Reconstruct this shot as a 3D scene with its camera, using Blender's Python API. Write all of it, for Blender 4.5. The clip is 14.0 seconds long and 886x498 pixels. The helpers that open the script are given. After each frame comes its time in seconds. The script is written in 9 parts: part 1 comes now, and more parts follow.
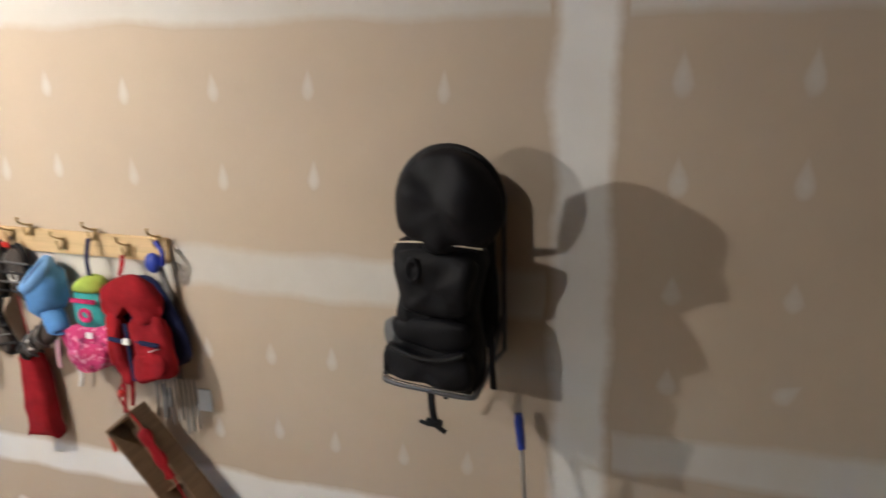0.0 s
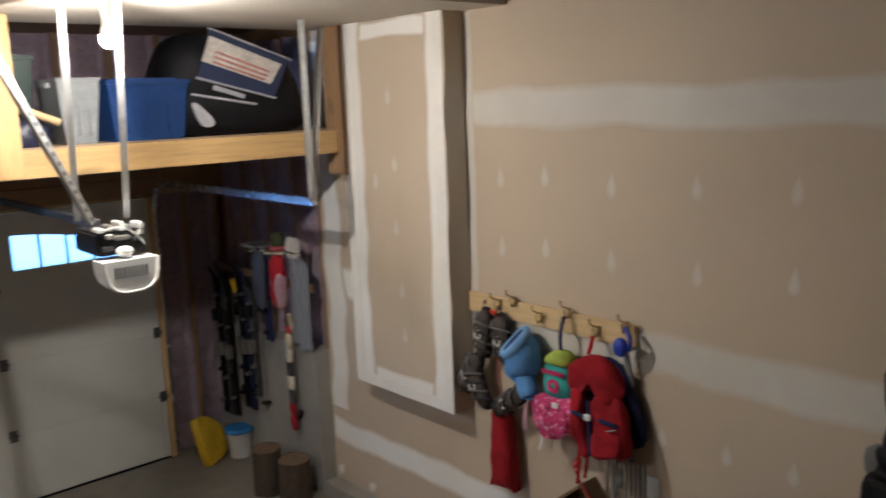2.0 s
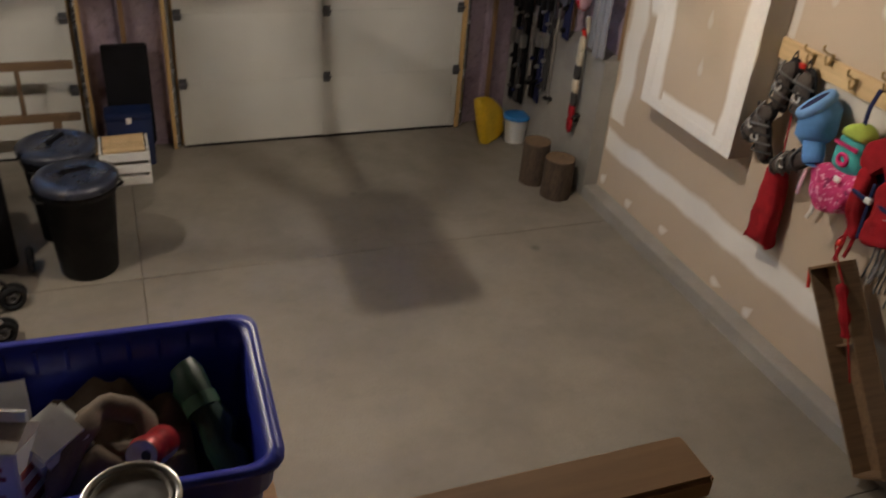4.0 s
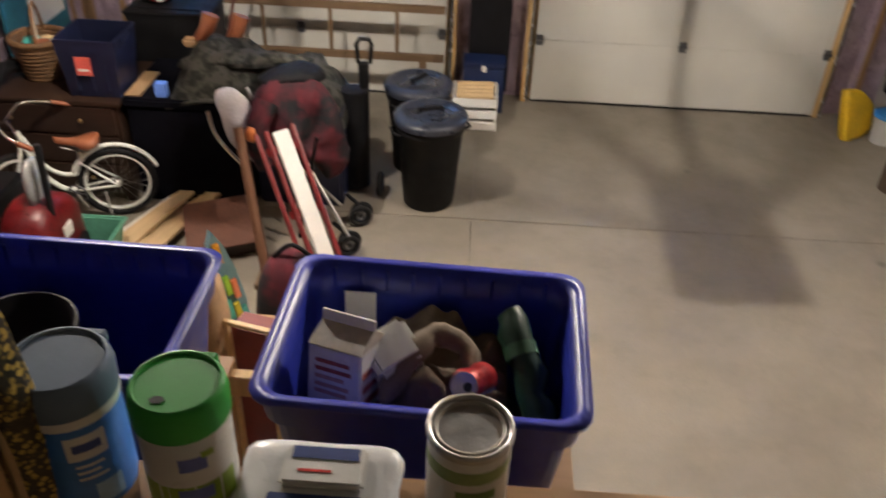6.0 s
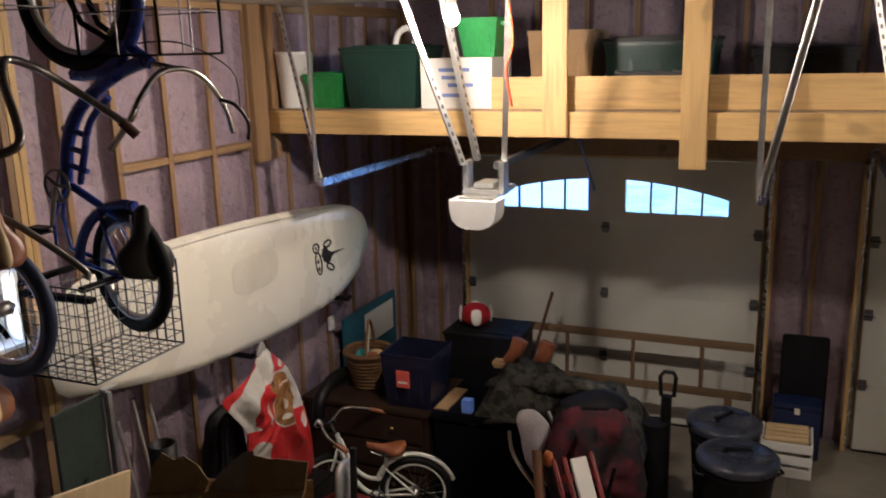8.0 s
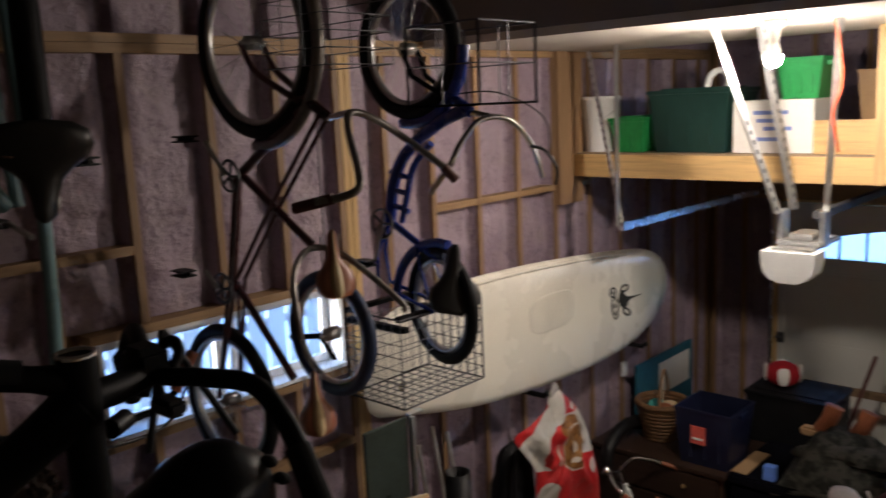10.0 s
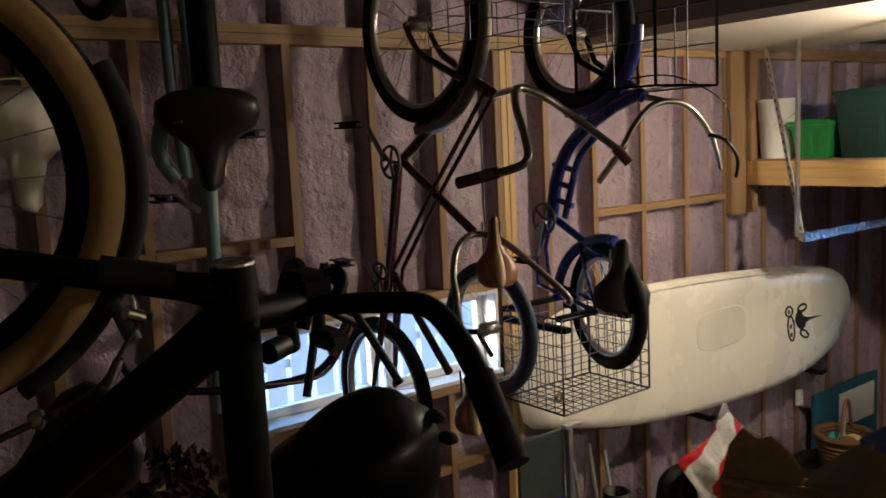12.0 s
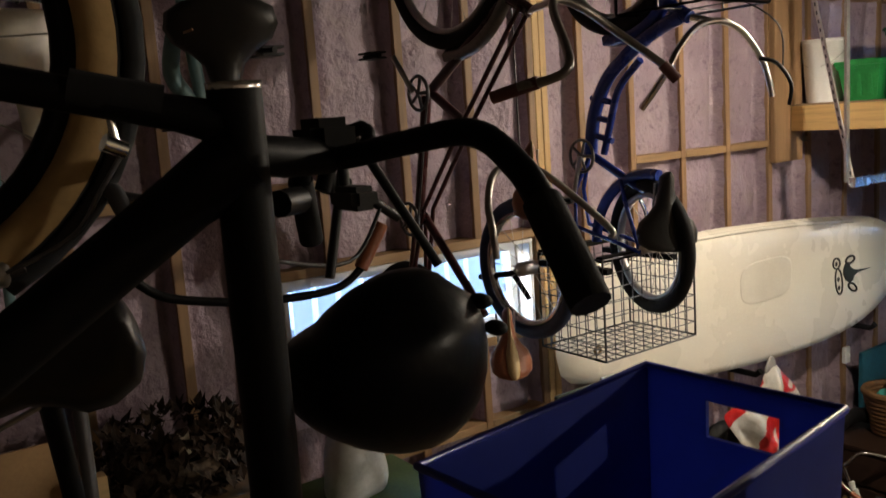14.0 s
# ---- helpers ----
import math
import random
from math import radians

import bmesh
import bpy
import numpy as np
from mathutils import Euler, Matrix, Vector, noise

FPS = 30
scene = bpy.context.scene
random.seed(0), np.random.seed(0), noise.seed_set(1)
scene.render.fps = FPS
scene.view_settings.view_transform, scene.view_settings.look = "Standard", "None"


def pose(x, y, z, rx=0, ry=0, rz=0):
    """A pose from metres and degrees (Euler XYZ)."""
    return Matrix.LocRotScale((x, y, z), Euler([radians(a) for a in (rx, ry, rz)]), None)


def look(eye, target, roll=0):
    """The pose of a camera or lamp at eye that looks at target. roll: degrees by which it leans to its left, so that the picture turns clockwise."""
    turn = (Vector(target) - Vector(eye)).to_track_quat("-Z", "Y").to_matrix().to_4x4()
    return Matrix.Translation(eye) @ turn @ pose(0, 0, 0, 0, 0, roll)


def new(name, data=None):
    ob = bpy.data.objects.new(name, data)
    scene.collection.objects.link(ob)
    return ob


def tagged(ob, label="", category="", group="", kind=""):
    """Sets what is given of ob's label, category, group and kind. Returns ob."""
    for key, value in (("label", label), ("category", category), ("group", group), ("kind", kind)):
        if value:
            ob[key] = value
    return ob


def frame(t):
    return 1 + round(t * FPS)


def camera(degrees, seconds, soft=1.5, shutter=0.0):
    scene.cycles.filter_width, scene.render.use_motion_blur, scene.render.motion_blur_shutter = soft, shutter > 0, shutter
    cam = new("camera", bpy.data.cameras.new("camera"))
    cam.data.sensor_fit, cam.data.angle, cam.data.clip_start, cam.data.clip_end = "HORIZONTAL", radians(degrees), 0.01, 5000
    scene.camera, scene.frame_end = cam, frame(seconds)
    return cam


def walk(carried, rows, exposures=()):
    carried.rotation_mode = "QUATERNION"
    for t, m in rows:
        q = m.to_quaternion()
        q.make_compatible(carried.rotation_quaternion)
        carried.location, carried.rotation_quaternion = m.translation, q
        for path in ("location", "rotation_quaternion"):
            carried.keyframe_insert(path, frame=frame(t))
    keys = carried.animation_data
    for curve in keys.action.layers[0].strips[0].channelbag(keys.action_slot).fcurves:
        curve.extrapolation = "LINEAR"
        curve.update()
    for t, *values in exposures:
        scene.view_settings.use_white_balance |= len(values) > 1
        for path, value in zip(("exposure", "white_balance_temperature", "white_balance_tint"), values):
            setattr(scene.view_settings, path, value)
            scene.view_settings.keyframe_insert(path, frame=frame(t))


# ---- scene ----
cam = camera(55.5, 14.0, 1.5, 0.5)
PATH = [
    (0, (-3.242, -6.833, 2.866), (-1.427, -6.204, 2.307), -1.4),
    (0.5, (-3.262, -6.813, 2.907), (-1.535, -5.946, 2.391), -2.0),
    (1, (-3.359, -6.744, 2.935), (-1.741, -5.662, 2.475), -2.4),
    (1.5, (-3.436, -6.735, 2.927), (-1.959, -5.443, 2.542), -2.1),
    (2, (-3.422, -6.733, 2.987), (-2.114, -5.263, 2.63), -2.1),
    (2.5, (-3.483, -6.746, 3.033), (-2.382, -5.131, 2.608), -1.3),
    (3, (-3.518, -6.768, 3.076), (-2.609, -5.106, 2.434), 2.5),
    (3.2, (-3.488, -6.781, 3.086), (-2.629, -5.135, 2.341), 3.3),
    (5.3, (-3.513, -6.79, 3.13), (-3.275, -5.21, 1.927), 4.2),
    (5.5, (-3.526, -6.788, 3.13), (-3.372, -5.195, 1.931), 3.8),
    (6, (-3.553, -6.79, 3.131), (-3.609, -5.153, 1.983), 2.4),
    (6.5, (-3.581, -6.786, 3.126), (-3.862, -5.076, 2.127), 1.2),
    (7, (-3.594, -6.813, 3.143), (-4.119, -5.046, 2.367), -0.3),
    (7.2, (-3.601, -6.809, 3.141), (-4.193, -5.021, 2.466), -0.7),
    (9.3, (-3.655, -6.809, 3.185), (-4.713, -5.149, 2.831), -1.8),
    (9.5, (-3.649, -6.82, 3.184), (-4.786, -5.213, 2.833), -2.0),
    (10, (-3.665, -6.83, 3.178), (-5.008, -5.388, 2.832), -2.6),
    (10.5, (-3.688, -6.833, 3.165), (-5.175, -5.544, 2.807), -2.8),
    (11, (-3.718, -6.824, 3.138), (-5.252, -5.598, 2.759), -2.4),
    (11.5, (-3.757, -6.801, 3.086), (-5.305, -5.582, 2.738), -2.3),
    (12, (-3.802, -6.778, 3.024), (-5.387, -5.586, 2.763), -2.8),
    (12.5, (-3.857, -6.755, 2.964), (-5.471, -5.596, 2.731), -3.5),
    (13, (-3.895, -6.741, 2.918), (-5.517, -5.595, 2.679), -3.8),
    (13.5, (-3.924, -6.718, 2.889), (-5.553, -5.586, 2.635), -3.9),
    (14, (-3.935, -6.712, 2.867), (-5.554, -5.579, 2.559), -4.0),
]
walk(cam, [(t, look(eye, target, roll)) for t, eye, target, roll in PATH], [(0, 5.45, 6050, 10), (0.5, 4.95, 6050, 10), (1.5, 4.6, 6050, 10), (2, 4.22, 6100, 10), (2.5, 4.1, 6250, 10), (3, 4.1, 6600, 11), (5.5, 5.42, 6800, 14), (6, 5.52, 6650, 13), (6.5, 5.1, 6850, 14), (7, 4.6, 6900, 16), (9.5, 3.85, 6500, 15), (11, 3.78, 7100, 13), (12.5, 4.2, 7600, 10), (14, 4.36, 7150, 10)])

# ---------------------------------------------------------------- world and lights
world = bpy.data.worlds.new("world")
scene.world = world
world.use_nodes = True
wn = world.node_tree
sky = wn.nodes.new("ShaderNodeTexSky")
sky.sky_type = 'NISHITA'
sky.sun_disc = False
sky.sun_elevation = radians(10)
sky.ozone_density = 5.2
sky.sun_rotation = radians(200)
wn.links.new(sky.outputs[0], wn.nodes["Background"].inputs[0])
wn.nodes["Background"].inputs[1].default_value = 0.15

BULB_LEFT = (-5.14, -3.08, 3.298)
BULB_RIGHT = (-2.012, -3.08, 3.277)
BULB_STRENGTH = 115.0
BULB_COLOUR = (1.0, 0.915, 0.805, 1)

# ---------------------------------------------------------------- materials
MATS = {}


def nodes_of(m):
    m.use_nodes = True
    t = m.node_tree
    return t, t.nodes["Principled BSDF"]


def ramp(t, src, stops):
    r = t.nodes.new("ShaderNodeValToRGB")
    e = r.color_ramp.elements
    while len(e) < len(stops):
        e.new(0.5)
    for k, (p, c) in zip(e, stops):
        k.position, k.color = p, (*c, 1)
    t.links.new(src, r.inputs[0])
    return r.outputs[0]


def noise_of(t, scale, detail=4, rough=0.6, stretch=(1, 1, 1), kind="Object"):
    tc = t.nodes.new("ShaderNodeTexCoord")
    mp = t.nodes.new("ShaderNodeMapping")
    mp.inputs["Scale"].default_value = stretch
    n = t.nodes.new("ShaderNodeTexNoise")
    n.inputs["Scale"].default_value, n.inputs["Detail"].default_value, n.inputs["Roughness"].default_value = scale, detail, rough
    t.links.new(tc.outputs[kind], mp.inputs[0])
    t.links.new(mp.outputs[0], n.inputs[0])
    return n.outputs[0]


def mixed(t, a, b, fac, mode='MIX'):
    m = t.nodes.new("ShaderNodeMix")
    m.data_type, m.blend_type = 'RGBA', mode
    for i, v in ((0, fac), (6, a), (7, b)):
        if isinstance(v, (int, float)):
            m.inputs[i].default_value = v
        elif isinstance(v, tuple):
            m.inputs[i].default_value = (*v[:3], 1)
        else:
            t.links.new(v, m.inputs[i])
    return m.outputs[2]


def bumped(t, b, src, strength, dist=0.01):
    n = t.nodes.new("ShaderNodeBump")
    n.inputs["Strength"].default_value, n.inputs["Distance"].default_value = strength, dist
    t.links.new(src, n.inputs["Height"])
    t.links.new(n.outputs[0], b.inputs["Normal"])


def mat(name, c, rough=0.6, metal=0.0, vary=0.25, scale=6.0, fine=60.0, bump=0.1, stretch=(1, 1, 1), spread=0.0, spec=0.5, clear=0.0):
    """A surface with broad and fine variation of colour and gloss, and fine relief."""
    if name in MATS:
        return MATS[name]
    m = bpy.data.materials.new(name)
    MATS[name] = m
    t, b = nodes_of(m)
    n1, n2 = noise_of(t, scale, 4, 0.6, stretch), noise_of(t, fine, 3, 0.6, stretch)
    lo, hi = tuple(v * (1 - vary) for v in c), tuple(min(1, v * (1 + vary)) for v in c)
    base = ramp(t, n1, [(0.3, lo), (0.7, hi)])
    base = mixed(t, base, ramp(t, n2, [(0.35, lo), (0.65, hi)]), 0.35)
    if spread:
        oi = t.nodes.new("ShaderNodeObjectInfo")
        base = mixed(t, base, ramp(t, oi.outputs["Random"], [(0, tuple(v * (1 - spread) for v in c)), (1, tuple(min(1, v * (1 + spread)) for v in c))]), 0.5)
    t.links.new(base, b.inputs["Base Color"])
    rr = ramp(t, n1, [(0.3, (max(0, rough - 0.08),) * 3), (0.7, (min(1, rough + 0.08),) * 3)])
    t.links.new(rr, b.inputs["Roughness"])
    b.inputs["Metallic"].default_value = metal
    b.inputs["Specular IOR Level"].default_value = spec
    b.inputs["Coat Weight"].default_value = clear
    if bump:
        bumped(t, b, n2, bump, 0.004)
    return m


def wood(name, c, dark=0.55, along="z", rough=0.6, knots=True):
    """Sawn softwood with stretched grain and knots."""
    if name in MATS:
        return MATS[name]
    m = bpy.data.materials.new(name)
    MATS[name] = m
    t, b = nodes_of(m)
    st = {"x": (0.06, 1, 1), "y": (1, 0.06, 1), "z": (1, 1, 0.06)}[along]
    g = noise_of(t, 45, 5, 0.65, st)
    broad = noise_of(t, 2.5, 3, 0.6, st)
    base = ramp(t, g, [(0.3, tuple(v * dark for v in c)), (0.55, c), (0.8, tuple(min(1, v * 1.2) for v in c))])
    base = mixed(t, base, tuple(v * 0.7 for v in c), ramp(t, broad, [(0.45, (0, 0, 0)), (0.75, (0.7,) * 3)]))
    if knots:
        kn = noise_of(t, 7, 1, 0.4, tuple(0.45 if v < 1 else 1 for v in st))
        base = mixed(t, base, tuple(v * 0.35 for v in c), ramp(t, kn, [(0.70, (0, 0, 0)), (0.76, (0.85,) * 3)]))
    oi = t.nodes.new("ShaderNodeObjectInfo")
    base = mixed(t, base, ramp(t, oi.outputs["Random"], [(0, tuple(v * 0.7 for v in c)), (1, tuple(min(1, v * 1.15) for v in c))]), 0.35)
    t.links.new(base, b.inputs["Base Color"])
    b.inputs["Roughness"].default_value = rough
    bumped(t, b, g, 0.25, 0.002)
    return m


def concrete(name, c, stain=0.5):
    m = bpy.data.materials.new(name)
    MATS[name] = m
    t, b = nodes_of(m)
    n0, n1, n2 = noise_of(t, 0.9, 5, 0.65), noise_of(t, 4, 6, 0.7), noise_of(t, 90, 3, 0.6)
    base = ramp(t, n0, [(0.3, tuple(v * 0.72 for v in c)), (0.7, tuple(v * 1.15 for v in c))])
    base = mixed(t, base, tuple(v * 0.6 for v in c), ramp(t, n1, [(0.55, (0, 0, 0)), (0.8, (stain,) * 3)]))
    base = mixed(t, base, tuple(v * 0.8 for v in c), ramp(t, n2, [(0.45, (0, 0, 0)), (0.7, (0.5,) * 3)]))
    vo = t.nodes.new("ShaderNodeTexVoronoi")
    vo.inputs["Scale"].default_value = 1.1
    tc = t.nodes.new("ShaderNodeTexCoord")
    t.links.new(tc.outputs["Object"], vo.inputs[0])
    base = mixed(t, base, tuple(v * 0.3 for v in c), ramp(t, vo.outputs["Distance"], [(0.03, (0.75,) * 3), (0.06, (0, 0, 0))]))
    t.links.new(base, b.inputs["Base Color"])
    t.links.new(ramp(t, n1, [(0.3, (0.42,) * 3), (0.7, (0.75,) * 3)]), b.inputs["Roughness"])
    bumped(t, b, n2, 0.15, 0.003)
    return m


def glow(name, c, strength):
    m = bpy.data.materials.new(name)
    m.use_nodes = True
    t = m.node_tree
    t.nodes.remove(t.nodes["Principled BSDF"])
    e = t.nodes.new("ShaderNodeEmission")
    e.inputs[0].default_value, e.inputs[1].default_value = c, strength
    t.links.new(e.outputs[0], t.nodes["Material Output"].inputs[0])
    return m


M_FLOOR = concrete("slab_concrete", (0.234, 0.205, 0.166), 0.34)
M_CONC = concrete("wall_concrete", (0.33, 0.31, 0.28))
M_PAPER = mat("drywall_paper", (0.50, 0.405, 0.305), 0.85, vary=0.07, scale=1.5, fine=300, bump=0.03)
M_CEIL = mat("ceiling_board", (0.66, 0.60, 0.52), 0.85, vary=0.06, scale=2, fine=150, bump=0.04)
# drywall with the bulkhead face's shade put into its colour
M_BULK_SHADED = mat("shaded_bulkhead_board", (0.22, 0.19, 0.165), 0.9, vary=0.1, scale=2, fine=150, bump=0.04)
M_STUD = wood("stud_wood", (0.285, 0.168, 0.086), along="z")
M_STUDY = wood("stud_wood_level", (0.335, 0.205, 0.103), along="y")
M_BEAM = wood("beam_wood", (0.62, 0.40, 0.17), along="x")
M_POST = wood("post_wood", (0.62, 0.40, 0.17), along="z")
M_DOOR = mat("door_steel", (0.58, 0.57, 0.52), 0.5, vary=0.05, scale=3, fine=200, bump=0.05)
M_STEEL = mat("galvanised_steel", (0.55, 0.55, 0.54), 0.38, metal=0.9, vary=0.2, scale=20)
# dark colour for the unseen back wall and ceiling, chosen to cut bounced light
M_LOW_BOUNCE = mat("low_bounce_board", (0.10, 0.085, 0.07), 0.9, vary=0.1, scale=2, fine=150, bump=0.04)
M_TRACK = mat("track_steel", (0.55, 0.57, 0.60), 0.24, metal=1.0, vary=0.1, scale=20)
M_DARKST = mat("dark_steel", (0.12, 0.12, 0.13), 0.45, metal=0.7)
M_BLACKP = mat("black_plastic", (0.007, 0.007, 0.008), 0.5, vary=0.3, spec=0.3)
M_RUBBER = mat("black_rubber", (0.010, 0.010, 0.011), 0.8, vary=0.3, bump=0.3, spec=0.25)
M_CHROME = mat("chrome", (0.75, 0.74, 0.72), 0.18, metal=1.0, vary=0.1)
M_BLUEP = mat("blue_plastic", (0.020, 0.034, 0.33), 0.36, vary=0.2, scale=9, bump=0.05)
M_CARD = mat("cardboard", (0.36, 0.22, 0.11), 0.85, vary=0.15, scale=5, fine=90)
M_WHITEP = mat("white_plastic", (0.75, 0.75, 0.73), 0.4, vary=0.06)


def foam_material():
    m = bpy.data.materials.new("spray_foam")
    t, b = nodes_of(m)
    n1, n2, n3 = noise_of(t, 1.6, 4), noise_of(t, 22, 5, 0.65), noise_of(t, 6, 4)
    base = ramp(t, n1, [(0.3, (0.27, 0.195, 0.25)), (0.7, (0.37, 0.285, 0.33))])
    base = mixed(t, base, (0.33, 0.26, 0.255), ramp(t, n3, [(0.5, (0, 0, 0)), (0.75, (0.6,) * 3)]))
    base = mixed(t, base, (0.15, 0.10, 0.145), ramp(t, n2, [(0.30, (0.7,) * 3), (0.46, (0, 0, 0))]))
    base = mixed(t, base, (0.42, 0.34, 0.38), ramp(t, noise_of(t, 11, 5, 0.7), [(0.58, (0, 0, 0)), (0.75, (0.55,) * 3)]))
    t.links.new(base, b.inputs["Base Color"])
    b.inputs["Roughness"].default_value = 0.48
    n4 = noise_of(t, 34, 3, 0.55)
    bumped(t, b, mixed(t, n2, ramp(t, n4, [(0.34, (0, 0, 0)), (0.66, (1, 1, 1))]), 0.35), 0.6, 0.02)
    return m


M_FOAM = foam_material()


def compound_material(name, lo, hi):
    """White joint compound that thins out to the paper at its rim, by the mesh's fade attribute."""
    m = bpy.data.materials.new(name)
    t, b = nodes_of(m)
    a = t.nodes.new("ShaderNodeAttribute")
    a.attribute_name = "fade"
    n, f = noise_of(t, 14, 5, 0.7), noise_of(t, 1.5, 4)
    ad = t.nodes.new("ShaderNodeMath")
    ad.operation = 'MULTIPLY_ADD'
    ad.inputs[1].default_value = 0.22
    t.links.new(n, ad.inputs[0])
    t.links.new(a.outputs["Fac"], ad.inputs[2])
    fac = ramp(t, ad.outputs[0], [(0.16, (0, 0, 0)), (0.48, (1, 1, 1))])
    white = ramp(t, f, [(0.3, lo), (0.7, hi)])
    t.links.new(mixed(t, (0.50, 0.405, 0.305), white, fac), b.inputs["Base Color"])
    b.inputs["Roughness"].default_value = 0.85
    return m


M_MUD = compound_material("joint_compound", (0.55, 0.505, 0.445), (0.63, 0.595, 0.54))
M_MUDW = compound_material("fresh_compound", (0.72, 0.69, 0.64), (0.80, 0.78, 0.74))

# ---------------------------------------------------------------- mesh helpers


class Shape:
    """Gathers boxes, tubes and turned forms into one mesh."""

    def __init__(self):
        self.v, self.f, self.smooth = [], [], []

    def add(self, verts, faces, m=None, smooth=False):
        k = len(self.v)
        self.v += [tuple(m @ Vector(p)) if m else tuple(p) for p in verts]
        self.f += [tuple(i + k for i in f) for f in faces]
        self.smooth += [smooth] * len(faces)
        return self

    def box(self, lo, hi, m=None, bevel=0.0):
        (a, b, c), (d, e, f) = lo, hi
        if bevel <= 0:
            v = [(a, b, c), (d, b, c), (d, e, c), (a, e, c), (a, b, f), (d, b, f), (d, e, f), (a, e, f)]
            return self.add(v, [(3, 2, 1, 0), (4, 5, 6, 7), (0, 1, 5, 4), (1, 2, 6, 5), (2, 3, 7, 6), (3, 0, 4, 7)], m)
        bm = bmesh.new()
        bmesh.ops.create_cube(bm, size=1, matrix=Matrix.LocRotScale(((a + d) / 2, (b + e) / 2, (c + f) / 2), None, (abs(d - a), abs(e - b), abs(f - c))))
        bmesh.ops.bevel(bm, geom=bm.edges[:], offset=bevel, segments=2, affect='EDGES', clamp_overlap=True)
        bm.verts.index_update()
        self.add([p.co.copy() for p in bm.verts], [[p.index for p in g.verts] for g in bm.faces], m)
        bm.free()
        return self

    def tube(self, pts, r, n=8, m=None, cap=True, closed=False):
        pts = [Vector(p) for p in pts]
        rs = r if isinstance(r, (list, tuple)) else [r] * len(pts)
        v, f, k = [], [], len(pts)
        up = None
        for i, p in enumerate(pts):
            a = pts[(i + 1) % k] if (closed or i + 1 < k) else p
            b = pts[i - 1] if (closed or i > 0) else p
            d = (a - b).normalized()
            if up is None:
                up = d.orthogonal().normalized()
            up = (up - d * up.dot(d)).normalized() if abs(up.dot(d)) < 0.999 else d.orthogonal().normalized()
            s = d.cross(up)
            v += [p + (up * math.cos(j * math.tau / n) + s * math.sin(j * math.tau / n)) * rs[i] for j in range(n)]
        for i in range(k if closed else k - 1):
            q = (i + 1) % k
            f += [(i * n + j, i * n + (j + 1) % n, q * n + (j + 1) % n, q * n + j) for j in range(n)]
        self.add(v, f, m, True)
        if cap and not closed:
            self.add(v[:n], [tuple(reversed(range(n)))], m)
            self.add(v[-n:], [tuple(range(n))], m)
        return self

    def lathe(self, prof, n=20, m=None, sx=1.0, sy=1.0):
        """Turns (radius, height) pairs round z."""
        v, f = [], []
        for r, z in prof:
            v += [(r * sx * math.cos(j * math.tau / n), r * sy * math.sin(j * math.tau / n), z) for j in range(n)]
        for i in range(len(prof) - 1):
            f += [(i * n + j, i * n + (j + 1) % n, (i + 1) * n + (j + 1) % n, (i + 1) * n + j) for j in range(n)]
        self.add(v, f, m, True)
        for row, rev in ((0, True), (len(prof) - 1, False)):
            if prof[row][0] > 1e-4:
                ring = v[row * n:(row + 1) * n]
                self.add(ring, [tuple(reversed(range(n))) if rev else tuple(range(n))], m)
        return self

    def ring(self, R, r, n=40, k=8, m=None, flat=1.0):
        """A tyre or hoop in the xz plane."""
        v, f = [], []
        for i in range(n):
            a = i * math.tau / n
            for j in range(k):
                b = j * math.tau / k
                q = R + r * math.cos(b)
                v.append((q * math.cos(a), r * flat * math.sin(b), q * math.sin(a)))
        for i in range(n):
            for j in range(k):
                f.append((i * k + j, i * k + (j + 1) % k, (i + 1) % n * k + (j + 1) % k, (i + 1) % n * k + j))
        return self.add(v, f, m, True)

    def blob(self, c, s, n=14, k=9, rough=0.0, seed=0, m=None):
        v, f = [], []
        for i in range(k + 1):
            th = math.pi * i / k
            for j in range(n):
                ph = j * math.tau / n
                d = Vector((math.sin(th) * math.cos(ph), math.sin(th) * math.sin(ph), math.cos(th)))
                q = 1 + rough * noise.noise(d * 2.2 + Vector((seed * 7.1, seed, 0))) + rough * 0.4 * noise.noise(d * 6 + Vector((seed, 0, 3)))
                v.append((c[0] + d.x * s[0] * q, c[1] + d.y * s[1] * q, c[2] + d.z * s[2] * q))
        for i in range(k):
            f += [(i * n + j, (i + 1) * n + j, (i + 1) * n + (j + 1) % n, i * n + (j + 1) % n) for j in range(n)]
        return self.add(v, f, m, True)

    def plate(self, outline, thick, m=None):
        """An outline in the xz plane, thickened along y."""
        n = len(outline)
        v = [(x, -thick / 2, z) for x, z in outline] + [(x, thick / 2, z) for x, z in outline]
        f = [tuple(range(n)), tuple(reversed(range(n, 2 * n)))]
        f += [(i, i + n, (i + 1) % n + n, (i + 1) % n) for i in range(n)]
        return self.add(v, f, m)

    def mesh(self, name):
        me = bpy.data.meshes.new(name)
        me.from_pydata([tuple(p) for p in self.v], [], self.f)
        me.polygons.foreach_set("use_smooth", self.smooth)
        me.update()
        return me


def part(name, shape, material, parent=None, label="", m=None):
    me = shape if isinstance(shape, bpy.types.Mesh) else shape.mesh(name)
    if not me.materials:
        me.materials.append(material)
    ob = new(name, me)
    if m is not None:
        ob.matrix_basis = m
    if parent is not None:
        ob.parent = parent
    if label:
        ob["label"] = label
    return ob


def thing(name, label, category, m=None, group="", kind=""):
    ob = new(name)
    ob.empty_display_size = 0.1
    if m is not None:
        ob.matrix_basis = m
    return tagged(ob, label, category, group, kind)


def setting(name, shape, material, label, category):
    return tagged(part(name, shape, material), label, category, kind="structure")


